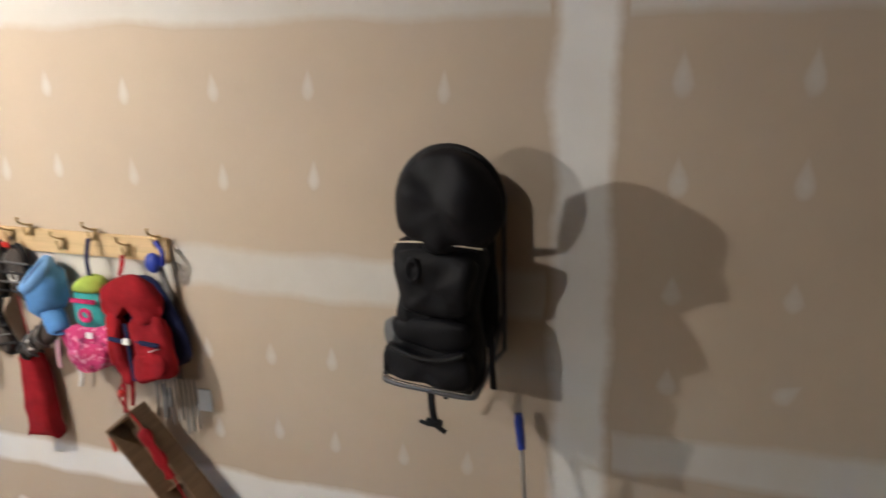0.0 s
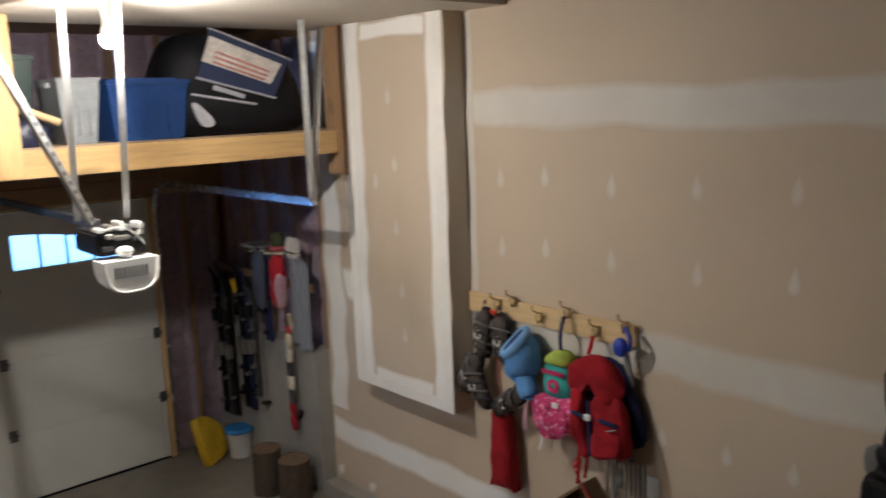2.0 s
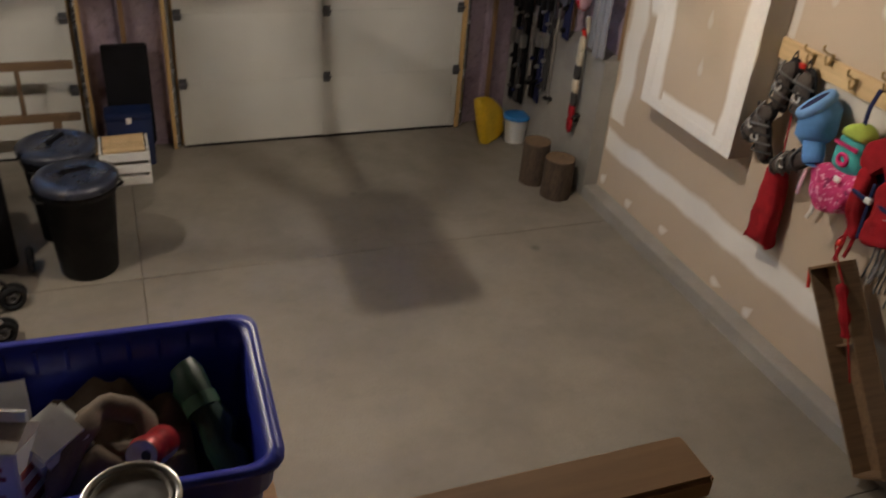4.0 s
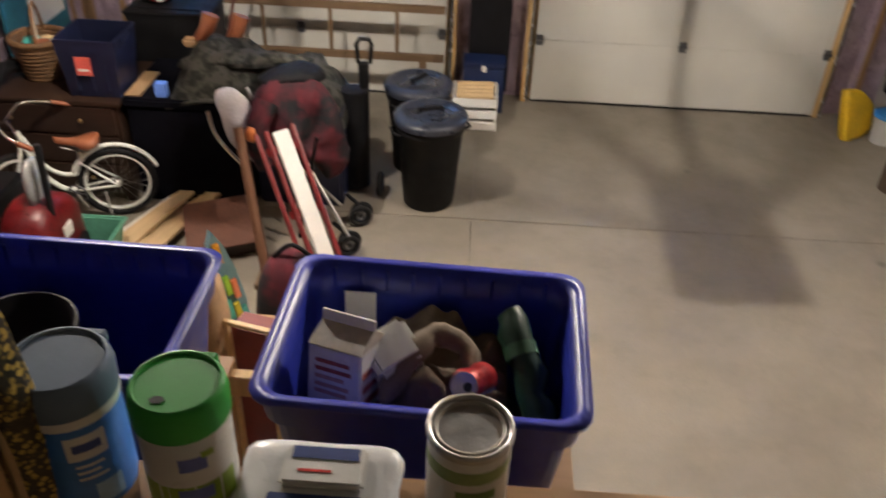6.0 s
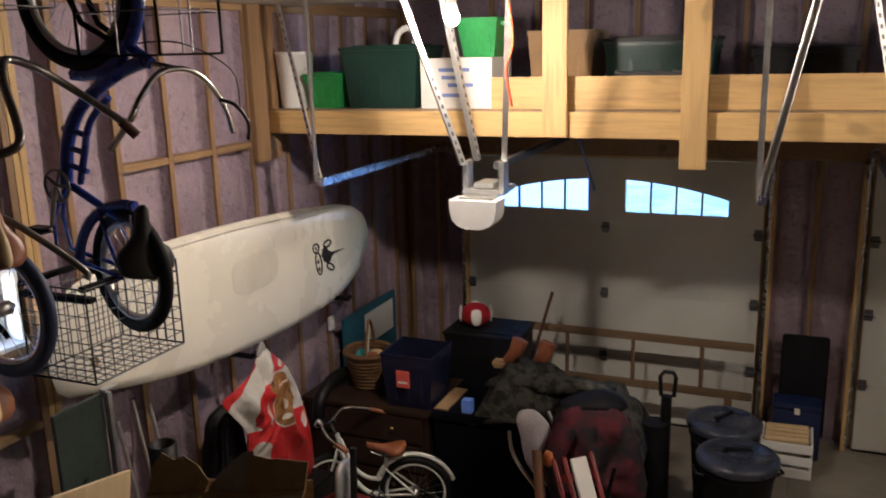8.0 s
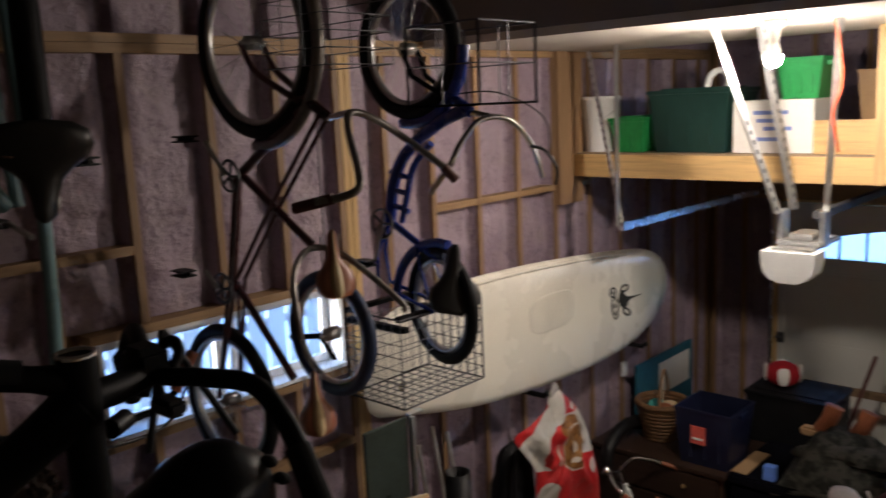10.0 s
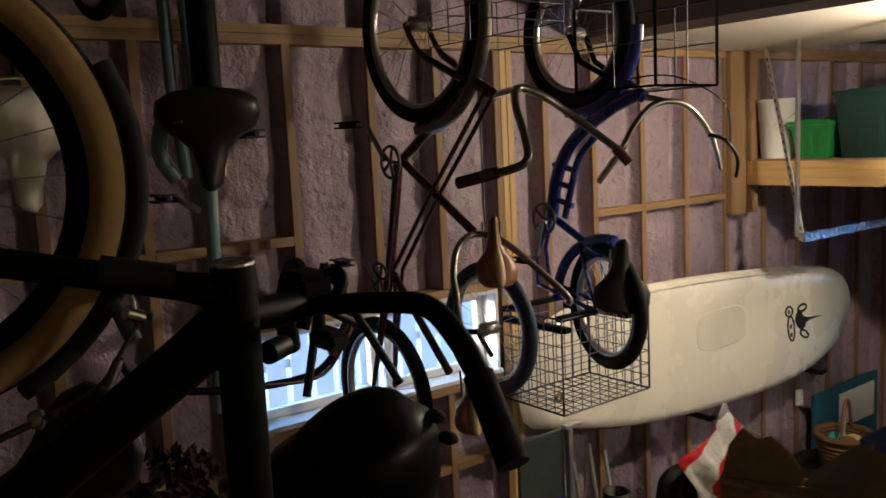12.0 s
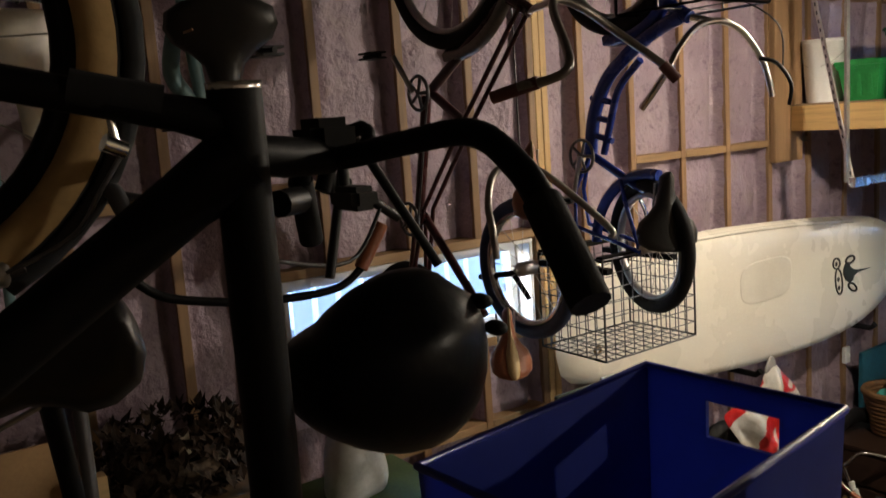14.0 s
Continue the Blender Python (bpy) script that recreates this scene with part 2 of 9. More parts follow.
def B(lo, hi, bevel=0.0):
    return Shape().box(lo, hi, None, bevel)


def smooth_line(pts, n=6):
    """A flowing line through points."""
    p = [Vector(q) for q in pts]
    out = []
    for i in range(len(p) - 1):
        a, b, c, d = p[max(i - 1, 0)], p[i], p[i + 1], p[min(i + 2, len(p) - 1)]
        for k in range(n):
            t = k / n
            out.append(0.5 * (2 * b + (c - a) * t + (2 * a - 5 * b + 4 * c - d) * t * t + (3 * b - a - 3 * c + d) * t ** 3))
    return out + [p[-1]]


def slab(corner_lo, corner_hi, openings, axis, thick):
    """A wall with rectangular openings. axis 'x': plane of constant x, spans y and z; 'y': spans x and z."""
    (u0, w0), (u1, w1) = corner_lo, corner_hi
    us = sorted({u0, u1, *[o[0] for o in openings], *[o[2] for o in openings]})
    ws = sorted({w0, w1, *[o[1] for o in openings], *[o[3] for o in openings]})
    s = Shape()
    for i in range(len(us) - 1):
        for j in range(len(ws) - 1):
            mu, mw = (us[i] + us[i + 1]) / 2, (ws[j] + ws[j + 1]) / 2
            if any(o[0] < mu < o[2] and o[1] < mw < o[3] for o in openings):
                continue
            if axis == "x":
                s.box((thick[0], us[i], ws[j]), (thick[1], us[i + 1], ws[j + 1]))
            else:
                s.box((us[i], thick[0], ws[j]), (us[i + 1], thick[1], ws[j + 1]))
    return s

# ---------------------------------------------------------------- the shell
XL, XR, YD, YB, ZC, ZH = -6.87, 0.0, 0.0, -8.0, 3.46, 4.3
LOFT_Y = -2.12

floor = tagged(thing("floor", "grey trowelled concrete garage floor slab with saw-cut joints", "floor"), kind="structure")
for x0, x1 in ((XL - 0.2, -3.5368), (-3.5332, XR + 0.12)):
    for y0, y1 in ((YB - 0.2, -4.7818), (-4.7782, -1.9518), (-1.9482, YD + 0.5)):
        part("slab", B((x0, y0, -0.15), (x1, y1, 0.0), 0.003), M_FLOOR, floor)
setting("subfloor", B((XL - 0.3, YB - 0.3, -0.3), (XR + 0.3, YD + 0.6, -0.156)), M_CONC, "dark concrete base under the slab joints", "floor")

# the right-hand wall: paper-faced drywall on a low concrete curb
wall_right = setting("wall_right", B((0.0, YB, 0.11), (0.10, -1.55, ZH)), M_PAPER, "unpainted brown drywall with taped white joints", "wall")
setting("curb", B((-0.12, YB, -0.02), (0.10, -1.55, 0.108), 0.004), M_CONC, "bare concrete curb below the drywall", "wall")


def compound_strip(parent, u0, u1, w0, w1, place, wob=0.016, name="joint_tape", mud=None):
    """A taped joint with a wavering feathered rim; place(u, w) gives the point on the wall."""
    n = max(4, int((u1 - u0) / 0.06))
    rows = [0.0, 0.16, 0.35, 0.65, 0.84, 1.0]
    s, fade = Shape(), []
    v = []
    sd = random.random() * 50
    for i in range(n + 1):
        u = u0 + (u1 - u0) * i / n
        a = w0 + wob * noise.noise(Vector((u * 3, sd, 0))) * 2
        b = w1 + wob * noise.noise(Vector((u * 3, sd, 9))) * 2
        for r in rows:
            v.append(place(u, a + (b - a) * r))
            fade.append(0.0 if r in (0.0, 1.0) else 0.30 if r in (0.16, 0.84) else 0.6)
    k = len(rows)
    f = [(i * k + j, (i + 1) * k + j, (i + 1) * k + j + 1, i * k + j + 1) for i in range(n) for j in range(k - 1)]
    s.add(v, f, None, True)
    me = s.mesh(name)
    at = me.attributes.new("fade", 'FLOAT', 'POINT')
    at.data.foreach_set("value", fade)
    return part(name, me, mud or M_MUD, parent)


def compound_spot(u, w, h, wd, place, tip=0.0):
    """A teardrop dab of filler over a screw: verts, faces, fade."""
    v, f, fade = [place(u, w)], [], [0.36]
    n = 14
    for ring, fd in ((0.6, 0.26), (1.0, 0.0)):
        for j in range(n):
            a = j * math.tau / n
            px, pz = math.sin(a), -math.cos(a)
            taper = 1.0 if pz < 0 else 1 - 0.8 * pz
            x, z = px * wd * taper * ring, pz * h * (0.65 if pz < 0 else 1.0) * ring
            v.append(place(u + x * math.cos(tip) - z * math.sin(tip), w + x * math.sin(tip) + z * math.cos(tip)))
            fade.append(fd)
    f += [(0, 1 + j, 1 + (j + 1) % n) for j in range(n)]
    f += [(1 + j, 1 + n + j, 1 + n + (j + 1) % n, 1 + (j + 1) % n) for j in range(n)]
    return v, f, fade


def spots(parent, places, place, name="filler_dab", mud=None):
    for u, w, h, wd, tip in places:
        v, f, fade = compound_spot(u, w, h, wd, place, tip)
        me = Shape().add(v, f, None, True).mesh(name)
        me.attributes.new("fade", 'FLOAT', 'POINT').data.foreach_set("value", fade)
        part(name, me, mud or M_MUD, parent)


on_right = lambda u, w: (-0.001, u, w)
BOX_Y0, BOX_Y1, BOX_X, BOX_Z = -3.13, -2.15, -0.172, 1.085
for z0, z1, y0, y1 in ((2.79, 3.03, -8.0, -3.135), (1.56, 1.82, -6.16, -3.135), (0.41, 0.63, -6.16, -1.57)):
    compound_strip(wall_right, y0, y1, z0, z1, on_right, mud=M_MUDW if z0 < 0.5 else None)
compound_strip(wall_right, 0.6, 4.2, -6.445, -6.15, lambda u, w: (-0.0016, w, u), 0.02, mud=M_MUDW)
compound_strip(wall_right, -8.0, -6.42, 0.92, 1.16, on_right)
compound_strip(wall_right, 1.83, 3.45, -3.20, -3.133, lambda u, w: (-0.0016, w, u), 0.008)
compound_strip(wall_right, 0.7, 3.4, -1.80, -1.555, lambda u, w: (-0.0016, w, u), 0.03, mud=M_MUDW)
compound_strip(wall_right, -2.148, -1.7, 1.56, 1.82, on_right, mud=M_MUDW)
dabs, smears = [], []
for w, us in ((2.51, (-3.40, -3.73, -4.17, -4.65, -5.12, -5.73)), (2.12, (-3.40, -3.73, -4.17, -4.66, -5.12))):
    dabs += [(u, w + random.uniform(-0.02, 0.03), 0.10, 0.036, random.uniform(-0.08, 0.08)) for u in us]
for w, us in ((1.26, (-3.55, -4.10, -4.48, -4.83, -5.15)), (0.855, (-4.50, -4.84, -5.14, -5.49, -5.80))):
    dabs += [(u, w + random.uniform(-0.02, 0.03), 0.09, 0.036, random.uniform(-0.08, 0.08)) for u in us]
for w, h in ((2.58, 0.13), (2.20, 0.12), (1.75, 0.09), (1.36, 0.09)):
    dabs += [(-6.655, w, h, 0.05, 0.0), (-7.10, w + 0.01, h, 0.048, 0.9 if w < 1.5 else 0.03)]
for u, w in ((-1.73, 1.36), (-1.75, 0.94), (-1.62, 0.19), (-2.01, 0.17), (-2.48, 0.20), (-3.12, 0.17), (-3.46, 0.16)):
    smears.append((u, w, 0.09, 0.05, random.uniform(0.6, 1.6)))
spots(wall_right, dabs, on_right)
spots(wall_right, smears, on_right, mud=M_MUDW)

# the boxed-in bulkhead on the right-hand wall
drywall_chase = thing("drywall_chase", "drywall box built out from the wall, edged in white tape", "wall", kind="structure")
part("board", B((BOX_X, BOX_Y0, BOX_Z), (-0.001, BOX_Y1, ZC - 0.002), 0.003), M_PAPER, drywall_chase)
on_box = lambda u, w: (BOX_X - 0.001, u, w)
for u0, u1, w0, w1 in ((BOX_Y0, BOX_Y1, BOX_Z, BOX_Z + 0.16), (BOX_Y0, BOX_Y1, ZC - 0.12, ZC)):
    compound_strip(drywall_chase, u0, u1, w0, w1, on_box, 0.012, mud=M_MUDW)
for w0, w1 in ((BOX_Y0, BOX_Y0 + 0.17), (BOX_Y1 - 0.22, BOX_Y1)):
    compound_strip(drywall_chase, BOX_Z, ZC, w0, w1, lambda u, w: (BOX_X - 0.0016, w, u), 0.02, mud=M_MUDW)
M_BEAD = mat("corner_bead_compound", (0.74, 0.71, 0.66), 0.85, vary=0.1, scale=3, bump=0.08)
for lo, hi in (((BOX_X - 0.004, BOX_Y0 - 0.003, BOX_Z - 0.003), (BOX_X - 0.0002, BOX_Y0 + 0.085, ZC - 0.003)), ((BOX_X - 0.004, BOX_Y1 - 0.09, BOX_Z - 0.003), (BOX_X - 0.0002, BOX_Y1 + 0.003, ZC - 0.003)), ((BOX_X - 0.0044, BOX_Y0 + 0.0852, BOX_Z - 0.003), (BOX_X - 0.0002, BOX_Y1 - 0.0902, BOX_Z + 0.075))):
    part("corner_bead", B(lo, hi, 0.0015), M_BEAD, drywall_chase, "white filled corner bead")
spots(drywall_chase, [(u, z, 0.09, 0.034, 0) for u, z in ((-2.62, 2.99), (-2.66, 2.58), (-2.46, 2.46), (-2.65, 2.18), (-2.68, 1.78), (-2.69, 1.49))], on_box)
compound_strip(drywall_chase, BOX_X, -0.004, BOX_Z, ZC, lambda u, w: (u, BOX_Y0 - 0.001, w), 0.0)

# the front stretch of the right-hand wall: concrete below, studs and foam above
setting("wall_right_front", B((-0.12, -1.546, -0.02), (0.25, YD + 0.4, 1.13), 0.004), M_CONC, "bare grey poured concrete foundation wall", "wall")


def foam_bay(parent, u0, u1, w0, w1, place, seed, amp=0.038, step=0.026):
    """Lumpy sprayed foam between two studs; it climbs the studs' sides as a thin coat."""
    span = u1 - u0
    rim = ((0.0, -0.056), (0.004, -0.040), (0.009, -0.005), (0.022, 0.024), (0.045, 0.008))
    if span < 0.13:
        rim = ((0.0, -0.02), (0.012, 0.0))
    n = max(1, int((span - 2 * rim[-1][0]) / step))
    us = [(u0 + d, c) for d, c in rim] + [(u0 + rim[-1][0] + (span - 2 * rim[-1][0]) * i / n, 0.0) for i in range(1, n)] + [(u1 - d, c) for d, c in reversed(rim)]
    nw = max(2, int((w1 - w0) / step))
    v = []
    for u, c in us:
        for j in range(nw + 1):
            w = w0 + (w1 - w0) * j / nw
            p = Vector((u * 3.2, w * 3.2, seed))
            d = amp * (noise.noise(p) + 0.55 * noise.noise(p * 3.1) + 0.35 * abs(noise.noise(p * 7.3)))
            v.append(place(u, w, c + d * (0.12 if c < -0.02 else 0.5 if c else 1.0) + (0.010 * noise.noise(p * 5) if c < -0.02 else 0)))
    f = [(i * (nw + 1) + j, (i + 1) * (nw + 1) + j, (i + 1) * (nw + 1) + j + 1, i * (nw + 1) + j + 1) for i in range(len(us) - 1) for j in range(nw)]
    return part("foam_panel", Shape().add(v, f, None, True), M_FOAM, parent)


def studded(wall, us, w0, w1, box_of, place, depth_seed):
    """Studs at the given stations, with a foam bay between each pair."""
    for u in us:
        part("stud", box_of(u - 0.019, u + 0.019, w0, w1), M_STUD, wall)
    for a, b in zip(us, us[1:]):
        if b - a > 0.08:
            foam_bay(wall, a + 0.018, b - 0.018, w0, w1, place, depth_seed + a)


upper_right = tagged(thing("wall_right_upper", "open stud wall with purple spray foam above the concrete", "wall"), kind="structure")
part("sheathing", B((0.14, -1.546, 1.13), (0.18, YD + 0.4, ZH)), M_STUD, upper_right)
studded(upper_right, [-1.525, -1.16, -0.78, -0.40, -0.04], 1.13, ZC, lambda a, b, c, d: B((0.0, a, c), (0.14, b, d), 0.002), lambda u, w, d: (0.06 + d, u, w), 3.0)

# left-hand wall: studs, nogging and foam round a low window
WY0, WY1, WZ0, WZ1 = -5.41, -4.14, 1.87, 2.285
wall_left = tagged(thing("wall_left", "open stud wall filled with lumpy purple spray foam", "wall"), kind="structure")
part("sheathing", slab((YB, 0.0), (YD + 0.4, ZH), [(WY0, WZ0, WY1, WZ1)], "x", (XL - 0.20, XL - 0.145)), M_STUD, wall_left)
LEFT_STUDS = [-7.75, -7.35, -6.95, -6.55, -6.15, -5.80, -5.55, -5.20, -4.81, -4.46, -4.105, -3.79, -3.44, -3.05, -2.665, -2.27, -1.86, -1.45, -1.04, -0.63, -0.22, -0.02]
left_box = lambda a, b, c, d: B((XL - 0.14, a, c), (XL, b, d), 0.002)
left_foam = lambda u, w, d: (XL - 0.07 - d, u, w)
for u in LEFT_STUDS:
    runs = [(0.0, ZC - 0.04)] if not (WY0 - 0.05 < u < WY1 - 0.01) else [(0.0, WZ0 - 0.045), (WZ1 + 0.045, ZC - 0.04)]
    for c, d in runs:
        part("stud", left_box(u - 0.019, u + 0.019, c, d), M_STUD, wall_left)
for d in (0.04, 0.08):
    part("stud", left_box(-4.105 + d - 0.019, -4.105 + d + 0.018, 0.0, ZC - 0.04), M_POST, wall_left)
for a, b in zip(LEFT_STUDS, LEFT_STUDS[1:]):
    mid = (a + b) / 2
    for c, d in ([(0.0, ZC - 0.04)] if not (WY0 < mid < WY1) else [(0.0, WZ0 - 0.045), (WZ1 + 0.045, ZC - 0.04)]):
        foam_bay(wall_left, a + 0.018, b - 0.018, c, d, left_foam, a * 5)
    foam_bay(wall_left, a, b, ZC + 0.04, ZH, left_foam, a * 3, 0.02)
for a, b in zip(LEFT_STUDS, LEFT_STUDS[1:]):
    z = 2.585
    if -3.75 < a < -1.95:
        part("nogging", left_box(a + 0.02, b - 0.02, z - 0.019, z + 0.019), M_STUDY, wall_left)
    if a < -5.5:
        part("nogging", left_box(a + 0.02, b - 0.02, 2.62, 2.658), M_STUDY, wall_left)
    if -5.5 < a < -4.2:
        part("nogging", left_box(a + 0.02, b - 0.02, 1.44, 1.478), M_STUDY, wall_left)
part("top_plate", left_box(YB, YD, ZC - 0.04, ZC - 0.002), M_STUDY, wall_left)
part("top_plate", left_box(YB, YD, ZC, ZC + 0.036), M_STUDY, wall_left)
for c in (WZ0 - 0.042, WZ1 + 0.004):
    part("window_trimmer", B((XL - 0.14, WY0 - 0.04, c), (XL + 0.004, WY1 + 0.004, c + 0.038), 0.002), M_STUDY, wall_left)

# window in the left wall
M_VINYL = mat("white_vinyl", (0.70, 0.72, 0.74), 0.4, vary=0.05)
M_GLASS = bpy.data.materials.new("glass")
_t, _b = nodes_of(M_GLASS)
_b.inputs["Transmission Weight"].default_value, _b.inputs["Roughness"].default_value, _b.inputs["IOR"].default_value = 1.0, 0.02, 1.02
window_1 = thing("window_1", "low wide white vinyl window set deep in the foam wall", "window", kind="structure")
X0, X1 = XL - 0.145, XL - 0.02
for nm, lo, hi in (("window_sill", (XL - 0.16, WY0, WZ0), (XL + 0.01, WY1, WZ0 + 0.02)), ("window_head", (XL - 0.16, WY0, WZ1 - 0.02), (XL - 0.01, WY1, WZ1)),
                   ("window_jamb", (XL - 0.16, WY0, WZ0 + 0.02), (XL - 0.01, WY0 + 0.02, WZ1 - 0.02)), ("window_jamb", (XL - 0.16, WY1 - 0.02, WZ0 + 0.02), (XL - 0.01, WY1, WZ1 - 0.02))):
    part(nm, B(lo, hi, 0.003), M_VINYL, window_1)
for a, b in ((WY0 + 0.022, -4.79), (-4.75, WY1 - 0.022)):
    for lo, hi in (((X0, a, WZ0 + 0.022), (X0 + 0.04, b, WZ0 + 0.06)), ((X0, a, WZ1 - 0.06), (X0 + 0.04, b, WZ1 - 0.022)), ((X0, a, WZ0 + 0.06), (X0 + 0.04, a + 0.04, WZ1 - 0.06)), ((X0, b - 0.04, WZ0 + 0.06), (X0 + 0.04, b, WZ1 - 0.06))):
        part("sash_rail", B(lo, hi, 0.004), M_VINYL, window_1)
    pane = part("pane", B((X0 + 0.015, a + 0.035, WZ0 + 0.055), (X0 + 0.02, b - 0.035, WZ1 - 0.055)), M_GLASS, window_1)
    pane.visible_shadow = False

# front wall: stud piers, header and foam
DOORS = (("left", -6.265, -3.835), ("right", -3.085, -0.655))
DH = 2.25
wall_front = tagged(thing("wall_front", "stud and foam front wall round two garage doors", "wall"), kind="structure")
part("sheathing", slab((XL - 0.2, 0.0), (XR + 0.25, ZH), [(a + 0.03, 0.0, b - 0.03, DH - 0.03) for _, a, b in DOORS], "y", (0.16, 0.20)), M_STUD, wall_front)
front_box = lambda a, b, c, d: B((a, 0.02, c), (b, 0.158, d), 0.002)
front_foam = lambda u, w, d: (u, 0.10 + d, w)
studded(wall_front, [-6.84, -6.57, -6.30], 0.0, 2.27, front_box, front_foam, 11.0)
studded(wall_front, [-3.79, -3.46, -3.13], 0.0, 2.27, front_box, front_foam, 21.0)
studded(wall_front, [-0.62, -0.33, -0.04], 0.0, 2.27, front_box, front_foam, 31.0)
for x in (-6.285, -3.77, -3.15, -0.635):
    part("jamb_board", B((x - 0.019, -0.02, 0.0), (x + 0.019, 0.14, 2.26), 0.003), M_POST, wall_front)
for z in (2.275, 2.42, 2.565):
    part("header_board", B((XL, 0.015, z), (XR, 0.15, z + 0.14), 0.003), M_STUDY if z != 2.42 else M_STUD, wall_front)
studded(wall_front, [-6.84 + 0.40 * i for i in range(18)], 2.71, ZH, front_box, front_foam, 41.0)

# loft floor, its front beam and hangers
loft = tagged(thing("loft", "timber storage loft with a planed softwood front beam", "loft"), kind="structure")
part("deck", B((XL, LOFT_Y + 0.04, 2.785), (XR - 0.002, YD - 0.0, 2.80)), wood("deck_plywood", (0.34, 0.24, 0.15), along="x"), loft)
part("front_beam", B((XL + 0.002, LOFT_Y, 2.645), (-2.28, LOFT_Y + 0.038, 2.79), 0.004), M_BEAM, loft)
part("front_beam", B((-2.276, LOFT_Y, 2.645), (XR - 0.205, LOFT_Y + 0.038, 2.79), 0.004), M_BEAM, loft)
for i in range(16):
    x = XL + 0.30 + 0.41 * i
    part("joist", B((x - 0.019, LOFT_Y + 0.04, 2.645), (x + 0.019, YD, 2.783), 0.002), M_STUDY, loft)
for x, zb in ((-4.905, 2.65), (-4.145, 2.49), (-2.985, 2.49), (-2.22, 2.65)):
    part("hanger_post", B((x - 0.07, LOFT_Y - 0.04, zb), (x + 0.07, LOFT_Y - 0.002, ZC - 0.002), 0.004), M_POST, loft)
part("hanger_post", B((XL + 0.002, LOFT_Y - 0.16, 2.47), (XL + 0.04, LOFT_Y + 0.12, ZC - 0.002), 0.004), M_STUD, loft)
part("hanger_post", B((-0.20, LOFT_Y - 0.06, 2.50), (-0.16, LOFT_Y + 0.14, ZC - 0.002), 0.004), M_STUD, loft)
part("guard_board", B((-5.31, LOFT_Y + 0.045, 2.802), (-3.06, LOFT_Y + 0.065, 2.985), 0.004), M_BEAM, loft)

# ceilings
setting("ceiling", B((XL, -3.47, ZC), (XR, -1.75, ZC + 0.04)), M_CEIL, "white taped drywall ceiling strip", "ceiling")
setting("ceiling_bulkhead", B((XL, -3.47, ZC + 0.042), (XR, -3.43, ZH)), M_BULK_SHADED, "drywall bulkhead face above the ceiling strip, its shade put into a dark colour", "ceiling")
setting("ceiling_back", B((XL - 0.2, YB - 0.1, ZH), (XR + 0.2, -3.43, ZH + 0.05)), M_LOW_BOUNCE, "high plain unseen ceiling, coloured dark to cut bounced light", "ceiling")
setting("ceiling_front", B((XL - 0.2, -1.75, ZC + 0.10), (XR + 0.2, YD + 0.2, ZC + 0.15)), M_STUD, "bare underside boards above the loft", "ceiling")
setting("wall_back", B((XL - 0.2, YB - 0.1, 0.0), (XR + 0.1, YB, ZH)), M_LOW_BOUNCE, "plain unseen back wall, coloured dark to cut bounced light", "wall")
M_SNOW = mat("snow", (0.77, 0.775, 0.86), 0.8, vary=0.08, scale=0.6)
setting("ground", B((-60, -60, -0.6), (60, 60, -0.32)), M_SNOW, "snowy ground outside", "ground")
setting("road", B((-7.5, 0.45, -0.318), (1.5, 60, -0.30)), mat("packed_snow_drive", (0.56, 0.62, 0.74), 0.7, vary=0.6, scale=0.35, fine=2.0), "snow-packed bluish driveway outside the doors", "road")

bank = thing("snow_bank", "smooth snow bank heaped against the garden fence", "snow", kind="structure")
v, f = [], []
for i in range(25):
    for j in range(13):
        x, y = -13.0 + 5.4 * j / 12, -12.0 + 12.0 * i / 24
        v.append((x, y, -0.3 + 1.75 * max(0.0, (-7.9 - x) / 5.1) ** 0.7 + 0.12 * noise.noise(Vector((x, y, 2)))))
part("snow", Shape().add(v, [(i * 13 + j, (i + 1) * 13 + j, (i + 1) * 13 + j + 1, i * 13 + j + 1) for i in range(24) for j in range(12)], None, True), M_SNOW, bank)
fence = thing("garden_fence", "white painted board fence standing in the snow outside", "fence", kind="structure")
for i in range(44):
    part("fence_board", B((-10.03, -11.0 + 0.22 * i, 0.2), (-10.0, -10.83 + 0.22 * i, 2.25 + 0.02 * (i % 2)), 0.004), M_VINYL, fence)
for z in (1.2, 2.0):
    part("fence_rail", B((-10.08, -11.0, z), (-10.035, -1.3, z + 0.08), 0.004), M_VINYL, fence)

# landing by the house door, with its rail
LZ = 1.37
landing = tagged(thing("landing", "raised timber landing with a rail of planed boards", "landing"), kind="structure")
part("deck", B((-4.55, YB, LZ - 0.04), (-2.0, -6.19, LZ), 0.004), M_BEAM, landing)
part("skirt", B((-4.55, -6.23, 0.0), (-2.0, -6.192, LZ - 0.04), 0.004), M_POST, landing)
M_RAIL = wood("rail_wood", (0.36, 0.20, 0.09), 0.7, along="x")
part("rail_cap", B((-4.62, -6.185, 2.262), (-2.815, -6.098, 2.30), 0.006), M_RAIL, landing)
for x in (-4.5, -3.65, -2.86):
    part("rail_post", B((x - 0.045, -6.187, 0.0), (x + 0.045, -6.13, 2.26), 0.004), M_POST, landing)

# ---------------------------------------------------------------- garage doors


